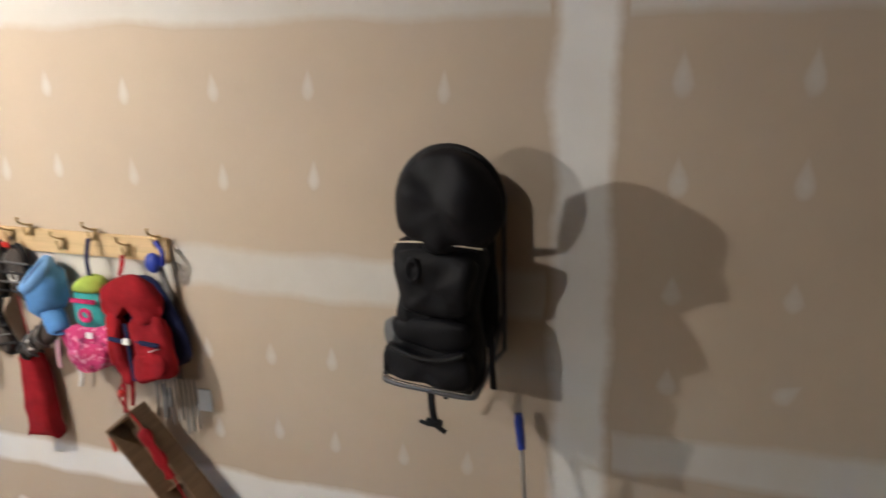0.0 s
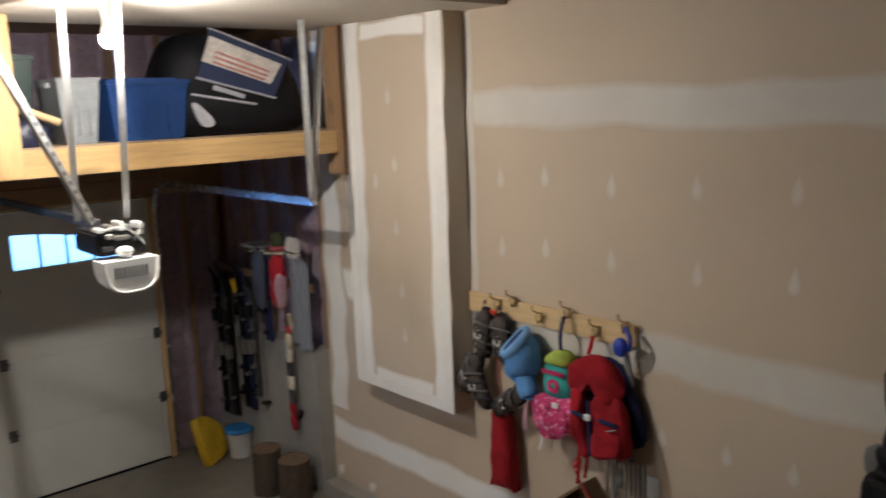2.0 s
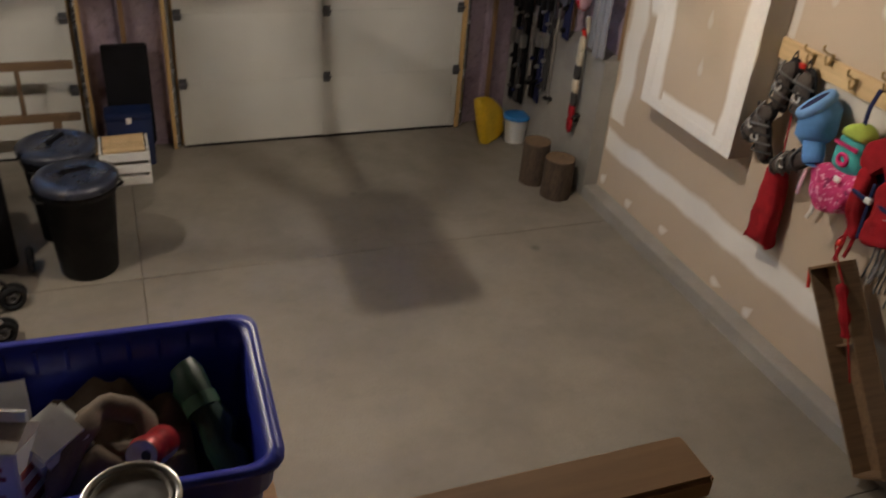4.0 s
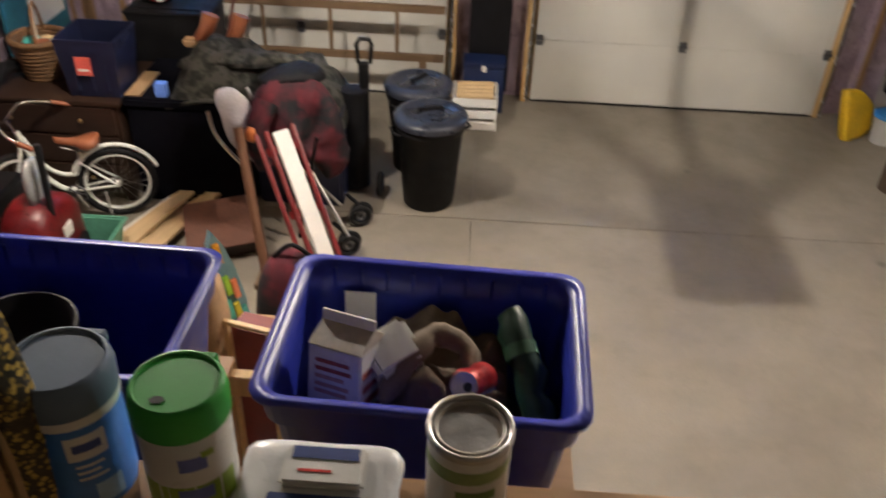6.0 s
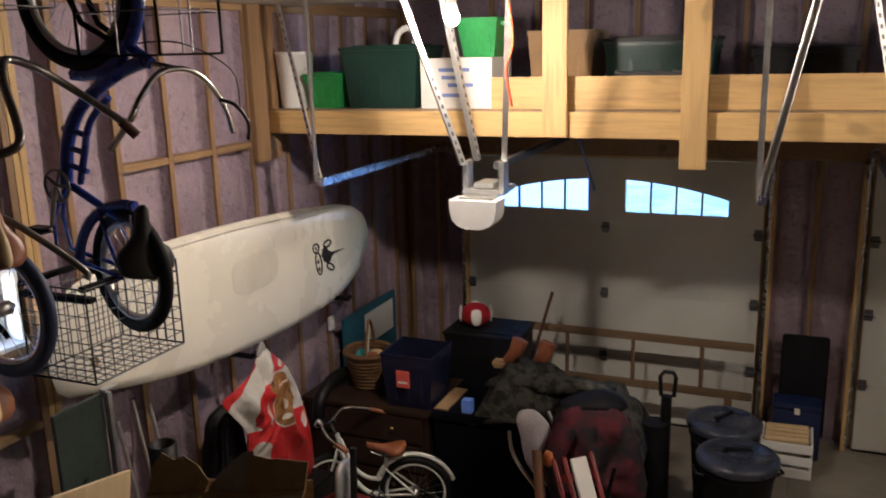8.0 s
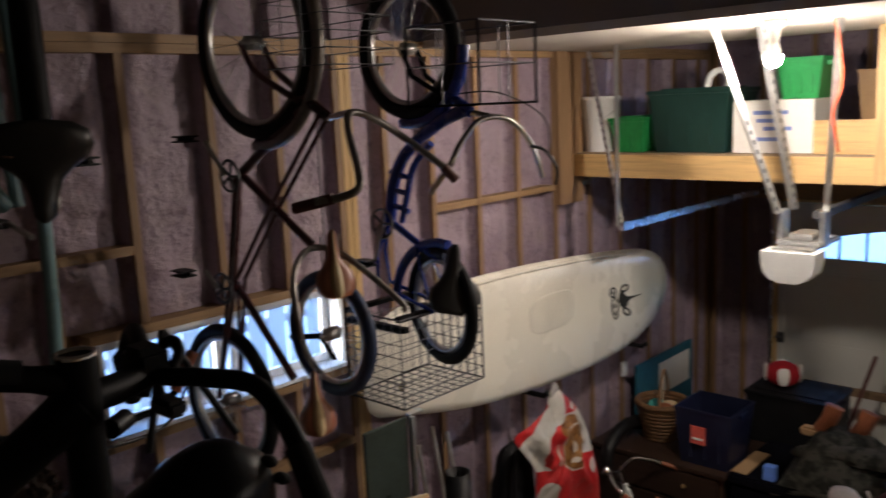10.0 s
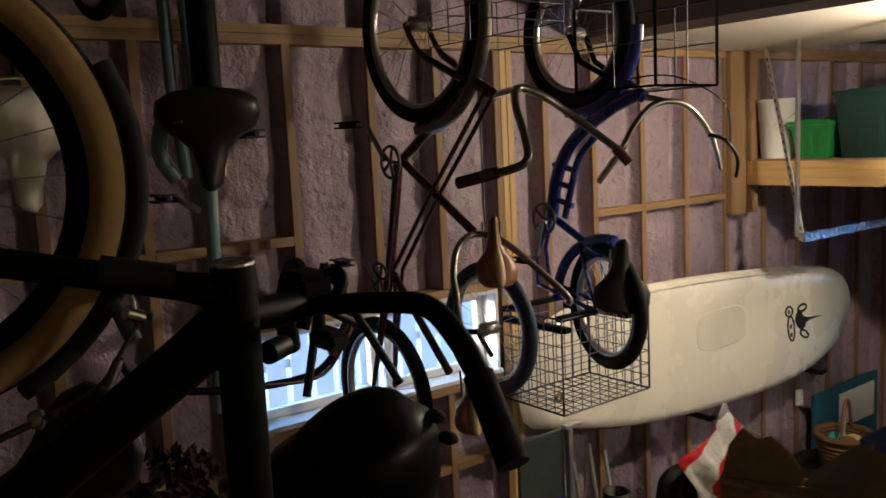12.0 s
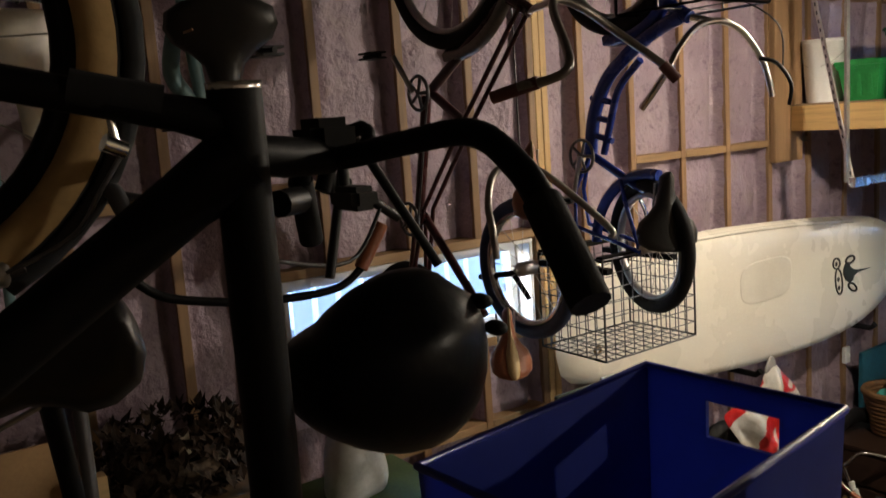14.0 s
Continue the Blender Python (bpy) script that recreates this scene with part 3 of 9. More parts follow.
def garage_door(x0, x1, label):
    d = thing("garage_door", label, "garage door", kind="structure")
    w, sh = x1 - x0, DH / 4
    for i in range(3):
        part("door_section", B((x0, 0.0, i * sh), (x1, 0.045, (i + 1) * sh - 0.0004), 0.007), M_DOOR, d)
    # top section with two arched rows of lights
    z0, z1 = 3 * sh, DH
    cx = (x0 + x1) / 2
    groups = ((cx - 0.955, cx - 0.155, 1), (cx + 0.155, cx + 0.955, -1))
    zb = 1.82
    def top_of(x):
        k = abs(x - cx) / 0.98
        return 2.088 - 0.15 * k * k
    s = Shape()
    xs = [x0, groups[0][0], groups[0][1], groups[1][0], groups[1][1], x1]
    s.box((x0, 0.0, z0), (x1, 0.045, zb))
    for a, b in ((xs[0], xs[1]), (xs[2], xs[3]), (xs[4], xs[5])):
        s.box((a, 0.0, zb), (b, 0.045, z1))
    for a, b, _ in groups:
        n = 12
        for i in range(n):
            u0, u1 = a + (b - a) * i / n, a + (b - a) * (i + 1) / n
            t0, t1 = top_of(u0), top_of(u1)
            v = [(u0, 0.0, t0), (u1, 0.0, t1), (u1, 0.045, t1), (u0, 0.045, t0), (u0, 0.0, z1), (u1, 0.0, z1), (u1, 0.045, z1), (u0, 0.045, z1)]
            s.add(v, [(3, 2, 1, 0), (4, 5, 6, 7), (0, 1, 5, 4), (2, 3, 7, 6)])
    part("door_section", s, M_DOOR, d)
    for a, b, _ in groups:
        for i in range(4):
            u0, u1 = a + (b - a) * i / 4, a + (b - a) * (i + 1) / 4
            if i:
                part("glazing_bar", B((u0 - 0.009, 0.008, zb), (u0 + 0.009, 0.036, top_of(u0) + 0.004), 0.002), M_DOOR, d)
            p = Shape().add([(u0, 0.024, zb - 0.003), (u1, 0.024, zb - 0.003), (u1, 0.024, top_of(u1) + 0.003), (u0, 0.024, top_of(u0) + 0.003),
                             (u0, 0.028, zb - 0.003), (u1, 0.028, zb - 0.003), (u1, 0.028, top_of(u1) + 0.003), (u0, 0.028, top_of(u0) + 0.003)],
                            [(0, 1, 2, 3), (7, 6, 5, 4), (0, 4, 5, 1), (1, 5, 6, 2), (2, 6, 7, 3), (3, 7, 4, 0)])
            part("pane", p, M_GLASS, d).visible_shadow = False
    # stiles, hinges, bottom seal
    for x, wd in ((cx, 0.06), (x0 + 0.03, 0.05), (x1 - 0.03, 0.05)):
        for i in range(4):
            hi = (i + 1) * sh - 0.02 if i < 3 else 1.80
            part("stile", B((x - wd / 2, -0.012, i * sh + 0.02), (x + wd / 2, -0.0005, hi), 0.003), M_DOOR, d)
        for i in (1, 2, 3):
            h = Shape().box((x - 0.03, -0.022, i * sh - 0.045), (x + 0.03, -0.013, i * sh + 0.045), None, 0.003)
            h.tube([(x - 0.035, -0.028, i * sh), (x + 0.035, -0.028, i * sh)], 0.012, 8)
            part("hinge", h, M_DARKST, d, "dark steel hinge")
    part("bottom_seal", B((x0, -0.004, -0.002), (x1, 0.05, 0.022), 0.004), M_RUBBER, d, "black rubber seal")
    # stops that close the gap behind the door's edges
    for lo, hi in (((x0 - 0.018, 0.047, 0.0), (x0 + 0.05, 0.158, DH)), ((x1 - 0.05, 0.047, 0.0), (x1 + 0.018, 0.158, DH)), ((x0 - 0.018, 0.047, DH + 0.001), (x1 + 0.018, 0.158, DH + 0.024))):
        part("door_stop", B(lo, hi, 0.003), M_POST, d, "wooden door stop")
    # tracks
    for x, sgn in ((x0 - 0.05, 1), (x1 + 0.05, -1)):
        rail = [(x, 0.0, 0.02), (x, 0.0, 2.0)] + [(x, -0.28 + 0.28 * math.cos(a), 2.10 + 0.28 * math.sin(a)) for a in [k * math.pi / 16 for k in range(9)]]
        part("track", Shape().tube(rail, 0.024, 6), M_TRACK, d, "galvanised roller track")
        part("track", B((x - 0.012, -2.40, 2.355), (x + 0.028, -0.25, 2.405), 0.004), M_TRACK, d, "galvanised roller track")
    part("torsion_bar", Shape().tube([(x0 - 0.1, -0.06, 2.50), (x1 + 0.1, -0.06, 2.50)], 0.018, 8), M_DARKST, d)
    part("spring", Shape().tube([(cx - 0.75, -0.06, 2.50), (cx - 0.05, -0.06, 2.50)], 0.035, 10), M_DARKST, d)
    return d


for nm, a, b in DOORS:
    garage_door(a, b, "closed cream sectional garage door with arched window lights")


def angle_strap(a, b, name="strap", wd=0.03):
    """A perforated steel angle between two points."""
    a, b = Vector(a), Vector(b)
    d = b - a
    L = d.length
    m = Matrix.Translation(a) @ d.to_track_quat('Z', 'X').to_matrix().to_4x4()
    s = Shape().box((0, 0, 0), (wd, 0.003, L), m).box((0, 0.003, 0), (0.003, wd, L), m)
    n = int(L / 0.05)
    holes = Shape()
    for i in range(n):
        z = 0.025 + i * 0.05
        holes.box((wd * 0.3, -0.0012, z - 0.011), (wd * 0.7, 0.0005, z + 0.011), m)
    return s, holes


def opener(x, y, zb, flip):
    """A ceiling-hung garage door opener with lamp cover, rail and straps."""
    o = thing("garage_door_opener", "white garage door opener hung on perforated steel straps", "door opener")
    body = Shape().box((x - 0.115, y - 0.10, zb + 0.165), (x + 0.105, y + 0.20, zb + 0.275), None, 0.012)
    if flip:
        body = Shape().box((x - 0.11, y - 0.06, zb + 0.155), (x + 0.11, y + 0.22, zb + 0.185), None, 0.01).box((x - 0.06, y - 0.02, zb + 0.185), (x + 0.06, y + 0.16, zb + 0.215), None, 0.008)
    part("motor_housing", body, M_STEEL if flip else M_BLACKP, o)
    k_ = 0.84 if flip else 0.82
    prof = [(x - 0.155, zb + 0.15), (x - 0.15, zb + 0.09), (x - 0.135, zb + 0.045), (x - 0.10, zb + 0.015), (x - 0.05, zb), (x + 0.05, zb), (x + 0.10, zb + 0.015), (x + 0.135, zb + 0.045), (x + 0.15, zb + 0.09), (x + 0.155, zb + 0.15)]
    part("lamp_cover", Shape().plate([(x + (u - x) * k_, w) for u, w in prof], 0.14, Matrix.Translation((0, y - 0.12, 0))), M_WHITEP, o, "white plastic lamp cover")
    if not flip:
        v = Shape()
        for i in range(8):
            v.box((x - 0.08 + i * 0.02, y - 0.196, zb + 0.07), (x - 0.07 + i * 0.02, y - 0.191, zb + 0.12))
        tagged(part("vent_slots", v, M_BLACKP, o), kind="stuff")
        for k in range(5):
            part("bracket", B((x - 0.105 + 0.045 * k, y - 0.13 + 0.03 * (k % 2), zb + 0.277), (x - 0.08 + 0.045 * k, y - 0.02, zb + 0.295 + 0.012 * (k % 3)), 0.004), M_STEEL if k % 2 else M_WHITEP, o)
        for k, (dx, dz, w, mm) in enumerate(((-0.10, 0.19, 0.05, M_DARKST), (-0.04, 0.235, 0.07, M_STEEL), (0.05, 0.22, 0.04, M_DARKST), (-0.075, 0.245, 0.03, M_WHITEP), (0.07, 0.25, 0.03, M_WHITEP))):
            part("mechanism", B((x + dx, y - 0.125 - 0.006 * (k % 2), zb + dz), (x + dx + w, y - 0.101, zb + dz + 0.022), 0.004), mm, o)
        part("wire", Shape().tube(smooth_line([(x - 0.11, y - 0.11, zb + 0.28), (x - 0.03, y - 0.15, zb + 0.30), (x + 0.05, y - 0.14, zb + 0.26), (x + 0.10, y - 0.11, zb + 0.20)], 5), 0.004, 5), M_WHITEP, o)
        part("cover_rim", Shape().tube([(x + (u - x) * k_, y - 0.192, w) for u, w in prof], 0.007, 6), M_WHITEP, o, "rounded white rim")
        part("lamp_bulb", Shape().blob((x - 0.01, y - 0.15, zb + 0.185), (0.04, 0.03, 0.026)), M_WHITEP, o)
    if flip:
        for dx in (-0.115, 0.085):
            part("bracket", B((x + dx, y - 0.02, zb + 0.155), (x + dx + 0.03, y + 0.06, zb + 0.33), 0.003), M_STEEL, o, "steel hanging bracket")
        part("top_plate", B((x - 0.09, y - 0.16, zb + 0.151), (x + 0.10, y - 0.06, zb + 0.163), 0.004), M_STEEL, o)
    part("rail", B((x - 0.02, y + 0.2, zb + 0.26), (x + 0.02, -0.05, zb + 0.30), 0.003), M_DARKST, o)
    part("rail_arm", Shape().tube([(x, -0.6, zb + 0.25), (x, -0.03, 2.0)], 0.012, 6), M_DARKST, o)
    tops = ((-0.36, -0.25), (-0.16, -0.15), (0.225, -0.20)) if flip else ((-0.60, -0.25), (-0.17, -0.19), (0.05, -0.24))
    for a, (dx, dy) in zip(((x - 0.11, y - 0.05, zb + 0.31), (x - 0.09, y + 0.15, zb + 0.31), (x + 0.11, y + 0.05, zb + 0.31)), tops):
        b = (x + dx, y + dy, ZC)
        s, h = angle_strap(a, b)
        st = part("strap", s, M_STEEL, o, "perforated galvanised strap")
        tagged(part("strap_holes", h, M_DARKST, st), kind="stuff")
    if flip:
        part("cord", Shape().tube(smooth_line([(x + 0.175, y - 0.06, zb + 0.62), (x + 0.168, y - 0.12, zb + 0.80), (x + 0.215, y - 0.16, zb + 0.95), (x + 0.19, y - 0.20, ZC)]), 0.007, 5), mat("orange_cord", (0.42, 0.06, 0.02), 0.7), o)
    return o


opener(-1.965, -2.755, 2.152, False)
opener(-5.145, -2.66, 2.245, True)


def track_hanger(x, y, z, lean):
    h = thing("track_hanger", "perforated steel angle hanging the door track from the ceiling", "bracket")
    for a, b in (((x, y, z), (x, y, ZC)), ((x, y, z + 0.02), (x + lean, y + 0.12, ZC - 0.02))):
        s, ho = angle_strap(a, b)
        st = part("strap", s, M_STEEL, h)
        tagged(part("strap_holes", ho, M_DARKST, st), kind="stuff")
    return h


for x, l in ((-6.33, -0.3), (-3.78, 0.22), (-3.15, -0.22), (-0.60, 0.2)):
    track_hanger(x, -2.38, 2.38, l)


def bulb(p, label):
    b = thing("light_bulb", label, "light bulb")
    at = Matrix.Translation((p[0], p[1], 0))
    dome = [(max(0.0, 0.036 * math.sin(a)), p[2] + 0.042 * math.cos(a)) for a in [radians(72 + 9 * k) for k in range(13)]]
    part("globe", Shape().lathe(dome, 20, at), M_BULB, b)
    part("bulb_body", Shape().lathe([(0.0345, p[2] + 0.0128), (0.031, p[2] + 0.03), (0.022, p[2] + 0.055), (0.017, p[2] + 0.075)], 20, at), M_WHITEP, b, "opaque white bulb body")
    part("socket", Shape().lathe([(0.055, ZC - 0.001), (0.055, ZC - 0.02), (0.03, ZC - 0.04), (0.022, p[2] + 0.06)], 16, at), M_WHITEP, b, "white porcelain lamp holder")


M_BULB = glow("bulb_glow", BULB_COLOUR, BULB_STRENGTH)
for p in (BULB_LEFT, BULB_RIGHT):
    bulb(p, "bare glowing bulb in a porcelain ceiling holder")

# ---------------------------------------------------------------- bins, cans and the shelf by the landing
stand = thing("storage_stand", "rough plywood stand holding the recycling boxes", "shelf")
part("top", B((-5.0, -5.96, 1.60), (-4.14, -5.18, 1.62), 0.003), M_RAIL, stand)
part("top", B((-3.92, -5.96, 1.60), (-3.28, -5.18, 1.62), 0.003), M_RAIL, stand)
for y in (-5.94, -5.22):
    part("cross_rail", B((-4.95, y - 0.018, 1.53), (-3.33, y + 0.018, 1.598), 0.003), M_POST, stand)
for x in (-4.95, -3.35):
    for y in (-5.90, -5.24):
        part("leg", B((x - 0.045, y - 0.02, 0.0), (x + 0.045, y + 0.02, 1.598), 0.003), M_POST, stand)


def recycling_box(m, w, d, h, label):
    """A tapered open box with a rolled rim, ribs and handle slots; m puts its base centre."""
    b = thing("recycling_box", label, "recycling bin", m)
    t = 0.006
    def loop(z, grow):
        a, c, r = w / 2 * 0.86 + grow + (w * 0.07) * z / h, d / 2 * 0.86 + grow + (d * 0.07) * z / h, 0.05
        out = []
        for sx, sy, a0 in ((1, 1, 0), (-1, 1, 90), (-1, -1, 180), (1, -1, 270)):
            for k in range(5):
                g = radians(a0 + 90 * k / 4)
                out.append((sx * (a - r) + r * math.cos(g), sy * (c - r) + r * math.sin(g), z))
        return out
    rows = [loop(0, 0), loop(h * 0.78, 0), loop(h * 0.80, 0.012), loop(h - 0.012, 0.012), loop(h - 0.01, 0.024), loop(h, 0.024), loop(h, 0.0), loop(h * 0.8, -t), loop(t, -t)]
    s, n = Shape(), 20
    s.add([p for r in rows for p in r], [(i * n + j, i * n + (j + 1) % n, (i + 1) * n + (j + 1) % n, (i + 1) * n + j) for i in range(len(rows) - 1) for j in range(n)], None, True)
    s.add(rows[0], [tuple(reversed(range(n)))])
    s.add(rows[-1], [tuple(range(n))])
    part("body", s, M_BLUEP, b)
    rib = Shape()
    for i in range(-4, 5):
        for sy in (-1, 1):
            rib.box((i * w * 0.1 - 0.004, sy * (d / 2 * 0.97) - 0.004, h * 0.82), (i * w * 0.1 + 0.004, sy * (d / 2 * 0.97) + 0.004, h * 0.97))
    tagged(part("ribs", rib, M_BLUEP, b), kind="stuff")
    return b


RIGHT_BOX = pose(-3.617, -5.475, 1.62, 0, 0, -2)
LEFT_BOX = pose(-4.44, -5.45, 1.62, 0, 0, -1)
recycling_box(RIGHT_BOX, 0.60, 0.43, 0.38, "blue plastic recycling box full of cartons and cans")
recycling_box(LEFT_BOX, 0.62, 0.40, 0.38, "blue plastic recycling box, partly filled")


def trash_can(x, y, turn):
    c = thing("trash_can", "black plastic refuse can with a domed lid standing on the floor", "trash can", pose(x, y, 0, 0, 0, turn), "refuse cans")
    part("body", Shape().lathe([(0.165, 0), (0.175, 0.01), (0.218, 0.56), (0.23, 0.57), (0.23, 0.635), (0.215, 0.635), (0.165, 0.03)], 32), mat("refuse_can_black", (0.006, 0.006, 0.007), 0.6, vary=0.3, spec=0.25), c)
    lid = part("lid", Shape().lathe([(0.245, 0.62), (0.25, 0.655), (0.237, 0.67), (0.176, 0.69), (0.167, 0.68), (0.053, 0.695), (0.0, 0.697)], 32), mat("lid_plastic", (0.03, 0.035, 0.05), 0.3, vary=0.2), c, "dark blue-grey domed lid")
    part("lid_grip", Shape().box((-0.09, -0.018, 0.69), (0.09, 0.018, 0.718), None, 0.008), M_BLACKP, lid)
    for s in (-1, 1):
        part("handle", Shape().tube([(s * 0.222, -0.06, 0.56), (s * 0.262, -0.05, 0.57), (s * 0.262, 0.05, 0.57), (s * 0.222, 0.06, 0.56)], 0.011, 6), M_BLACKP, c)


trash_can(-3.845, -1.73, 20)
trash_can(-3.965, -1.24, 60)

# ---------------------------------------------------------------- bicycles
M_RED_DARK = mat("dark_red_enamel", (0.055, 0.012, 0.014), 0.3, vary=0.3, clear=0.4)
M_BLUE_EN = mat("blue_enamel", (0.015, 0.035, 0.22), 0.25, vary=0.2, clear=0.5)
M_BLACK_EN = mat("black_enamel", (0.0035, 0.0035, 0.004), 0.55, vary=0.2, spec=0.12)
M_TEAL_EN = mat("teal_enamel", (0.16, 0.28, 0.30), 0.35, vary=0.15)
M_WHITE_EN = mat("white_enamel", (0.72, 0.74, 0.70), 0.3, vary=0.08)
M_TAN = mat("tan_sidewall", (0.42, 0.27, 0.115), 0.75, vary=0.2, bump=0.2)
M_LEATHER = mat("black_leather", (0.014, 0.013, 0.012), 0.42, vary=0.3)
M_BROWN_L = mat("brown_leather", (0.28, 0.09, 0.04), 0.45, vary=0.25)
M_GRIP = mat("brown_grip", (0.10, 0.03, 0.025), 0.7, vary=0.2, bump=0.3)
M_GREYMET = mat("worn_aluminium", (0.45, 0.44, 0.42), 0.35, metal=0.9)


def wheel(parent, c, R, m_rot, tyre=0.022, tyre_mat=None, rim_mat=None, spokes=20, side=None):
    """A spoked wheel at c, turned by m_rot out of the xz plane."""
    m = Matrix.Translation(c) @ m_rot
    w = part("wheel", Shape().ring(R - tyre, tyre, 64, 12), side or tyre_mat or M_RUBBER, parent, "tan-walled tyre" if side else "", m=m)
    if side:
        part("tread", Shape().ring(R - 0.50 * tyre, tyre * 0.56, 64, 10, None, 1.25), M_RUBBER, w, "black tread band")
    part("rim", Shape().ring(R - 2.3 * tyre, 0.021 if side else 0.011, 44, 8, None, 0.8 if side else 1.5), rim_mat or M_GREYMET, w)
    part("hub", Shape().tube([(0, -0.05, 0), (0, -0.035, 0), (0, -0.03, 0), (0, 0.03, 0), (0, 0.035, 0), (0, 0.05, 0)], [0.008, 0.008, 0.024, 0.024, 0.008, 0.008], 10), M_GREYMET, w)
    sp = Shape()
    for i in range(spokes):
        a = i * math.tau / spokes
        b = a + (0.35 if i % 2 else -0.35)
        y = 0.026 if (i // 2) % 2 else -0.026
        sp.tube([(0.022 * math.cos(b), y, 0.022 * math.sin(b)), ((R - 2.3 * tyre) * math.cos(a), 0, (R - 2.3 * tyre) * math.sin(a))], 0.0013, 3, None, False)
    tagged(part("spokes", sp, M_GREYMET, w), kind="stuff")
    return w


def saddle(parent, c, nose, up, L=0.26, W=0.2, m_top=None, strip=None, name="saddle"):
    """A saddle at c: nose and up give its directions."""
    n, u = Vector(nose).normalized(), Vector(up).normalized()
    s = n.cross(u).normalized()
    u = s.cross(n).normalized()
    m = Matrix((s, n, u)).transposed().to_4x4()
    m.translation = c
    def body(w_scale, lift):
        v, f, k = [], [], 12
        prof = [(-0.49, 0.14), (-0.46, 0.33), (-0.38, 0.47), (-0.24, 0.50), (-0.11, 0.44), (-0.01, 0.29), (0.10, 0.18), (0.28, 0.13), (0.44, 0.11), (0.5, 0.03)]
        for q, w in prof:
            for j in range(k):
                a = j * math.tau / k
                z = math.sin(a)
                v.append((w * W * w_scale * math.cos(a), q * L, lift + (0.035 * z if z > 0 else 0.05 * z * min(1, w * 2)) + 0.02 * (q * 2) ** 2 - 0.01))
        f = [(i * k + j, i * k + (j + 1) % k, (i + 1) * k + (j + 1) % k, (i + 1) * k + j) for i in range(len(prof) - 1) for j in range(k)]
        f += [tuple(reversed(range(k))), tuple(range((len(prof) - 1) * k, len(prof) * k))]
        return Shape().add(v, f, m, True)
    sd = part(name, body(1, 0), m_top or M_LEATHER, parent)
    if strip:
        part("inlay", body(0.40, 0.011), strip, sd, "pale maple stripe")
    part("saddle_rail", Shape().tube([m @ Vector(p) for p in ((0.03, 0.1, -0.02), (0.025, 0.0, -0.06), (0.03, -0.1, -0.03))], 0.004, 5).tube([m @ Vector(p) for p in ((-0.03, 0.1, -0.02), (-0.025, 0.0, -0.06), (-0.03, -0.1, -0.03))], 0.004, 5), M_GREYMET, sd)
    return sd


XZ = Matrix.Identity(4)


def pedal(parent, p, m=None):
    pd = part("pedal", Shape().box((p[0] - 0.045, p[1] - 0.03, p[2] - 0.012), (p[0] + 0.045, p[1] + 0.03, p[2] - 0.006), None, 0.002).box((p[0] - 0.045, p[1] - 0.03, p[2] + 0.006), (p[0] + 0.045, p[1] + 0.03, p[2] + 0.012), None, 0.002).tube([(p[0] - 0.05, p[1], p[2]), (p[0] + 0.05, p[1], p[2])], 0.008, 6), M_BLACKP, parent)
    return pd


def chainring(parent, c, r):
    s = Shape().ring(r, 0.006, 28, 6, Matrix.Translation(c))
    for i in range(5):
        a = i * math.tau / 5
        s.tube([c, (c[0] + r * math.cos(a), c[1], c[2] + r * math.sin(a))], 0.006, 5)
    return part("chainring", s, M_DARKST, parent)


# the tandem, hung nose up by its front wheel
M_TARNISH = mat("tarnished_chrome", (0.24, 0.22, 0.20), 0.35, metal=0.9, vary=0.3)
tandem = thing("tandem_bicycle", "dark red step-through tandem hung vertically by its front wheel", "bicycle")
TY = -5.10
for nm, pts, r in (("down_tube", [(-5.853, TY, 3.181), (-6.245, TY, 2.956)], 0.017), ("head_tube", [(-5.868, TY, 3.215), (-5.741, TY, 3.142)], 0.019), ("seat_tube", [(-6.246, TY, 2.952), (-5.869, TY, 2.725)], 0.015),
                   ("keel_tube", [(-6.271, TY, 2.943), (-6.368, TY, 2.529)], 0.018), ("seat_tube", [(-6.34, TY, 2.54), (-6.03, TY, 2.23)], 0.015)):
    part(nm, Shape().tube(pts, r, 10), M_RED_DARK, tandem)
for dy in (-0.02, 0.02):
    part("twin_tube", Shape().tube([(-5.758, TY + dy, 3.157), (-6.064, TY + dy, 2.838), (-6.309, TY + dy, 2.56), (-6.453, TY + dy * 2.4, 2.09)], 0.008, 7), M_RED_DARK, tandem)
    part("fork_blade", Shape().tube(smooth_line([(-5.86, TY + dy, 3.20), (-5.968, TY + 1.8 * dy, 3.255), (-6.06, TY + 2.2 * dy, 3.31), (-6.12, TY + 2.3 * dy, 3.40)], 4), [0.012] * 8 + [0.01] * 4 + [0.008], 7), M_RED_DARK, tandem)
    part("chain_stay", Shape().tube([(-6.36, TY + dy, 2.53), (-6.453, TY + 2.5 * dy, 2.081)], 0.008, 6), M_RED_DARK, tandem)
wheel(tandem, (-6.11, TY, 3.40), 0.325, XZ, 0.024)
wheel(tandem, (-6.453, TY, 2.065), 0.30, XZ, 0.024)
part("mudguard", Shape().tube([(-6.11 + 0.345 * math.cos(a), TY, 3.40 + 0.345 * math.sin(a)) for a in [radians(-95 + 8 * k) for k in range(17)]], 0.022, 6), M_TARNISH, tandem, "dull chromed front mudguard")
part("stem", Shape().tube([(-5.741, TY, 3.142), (-5.632, TY, 3.157)], 0.011, 8), M_CHROME, tandem)
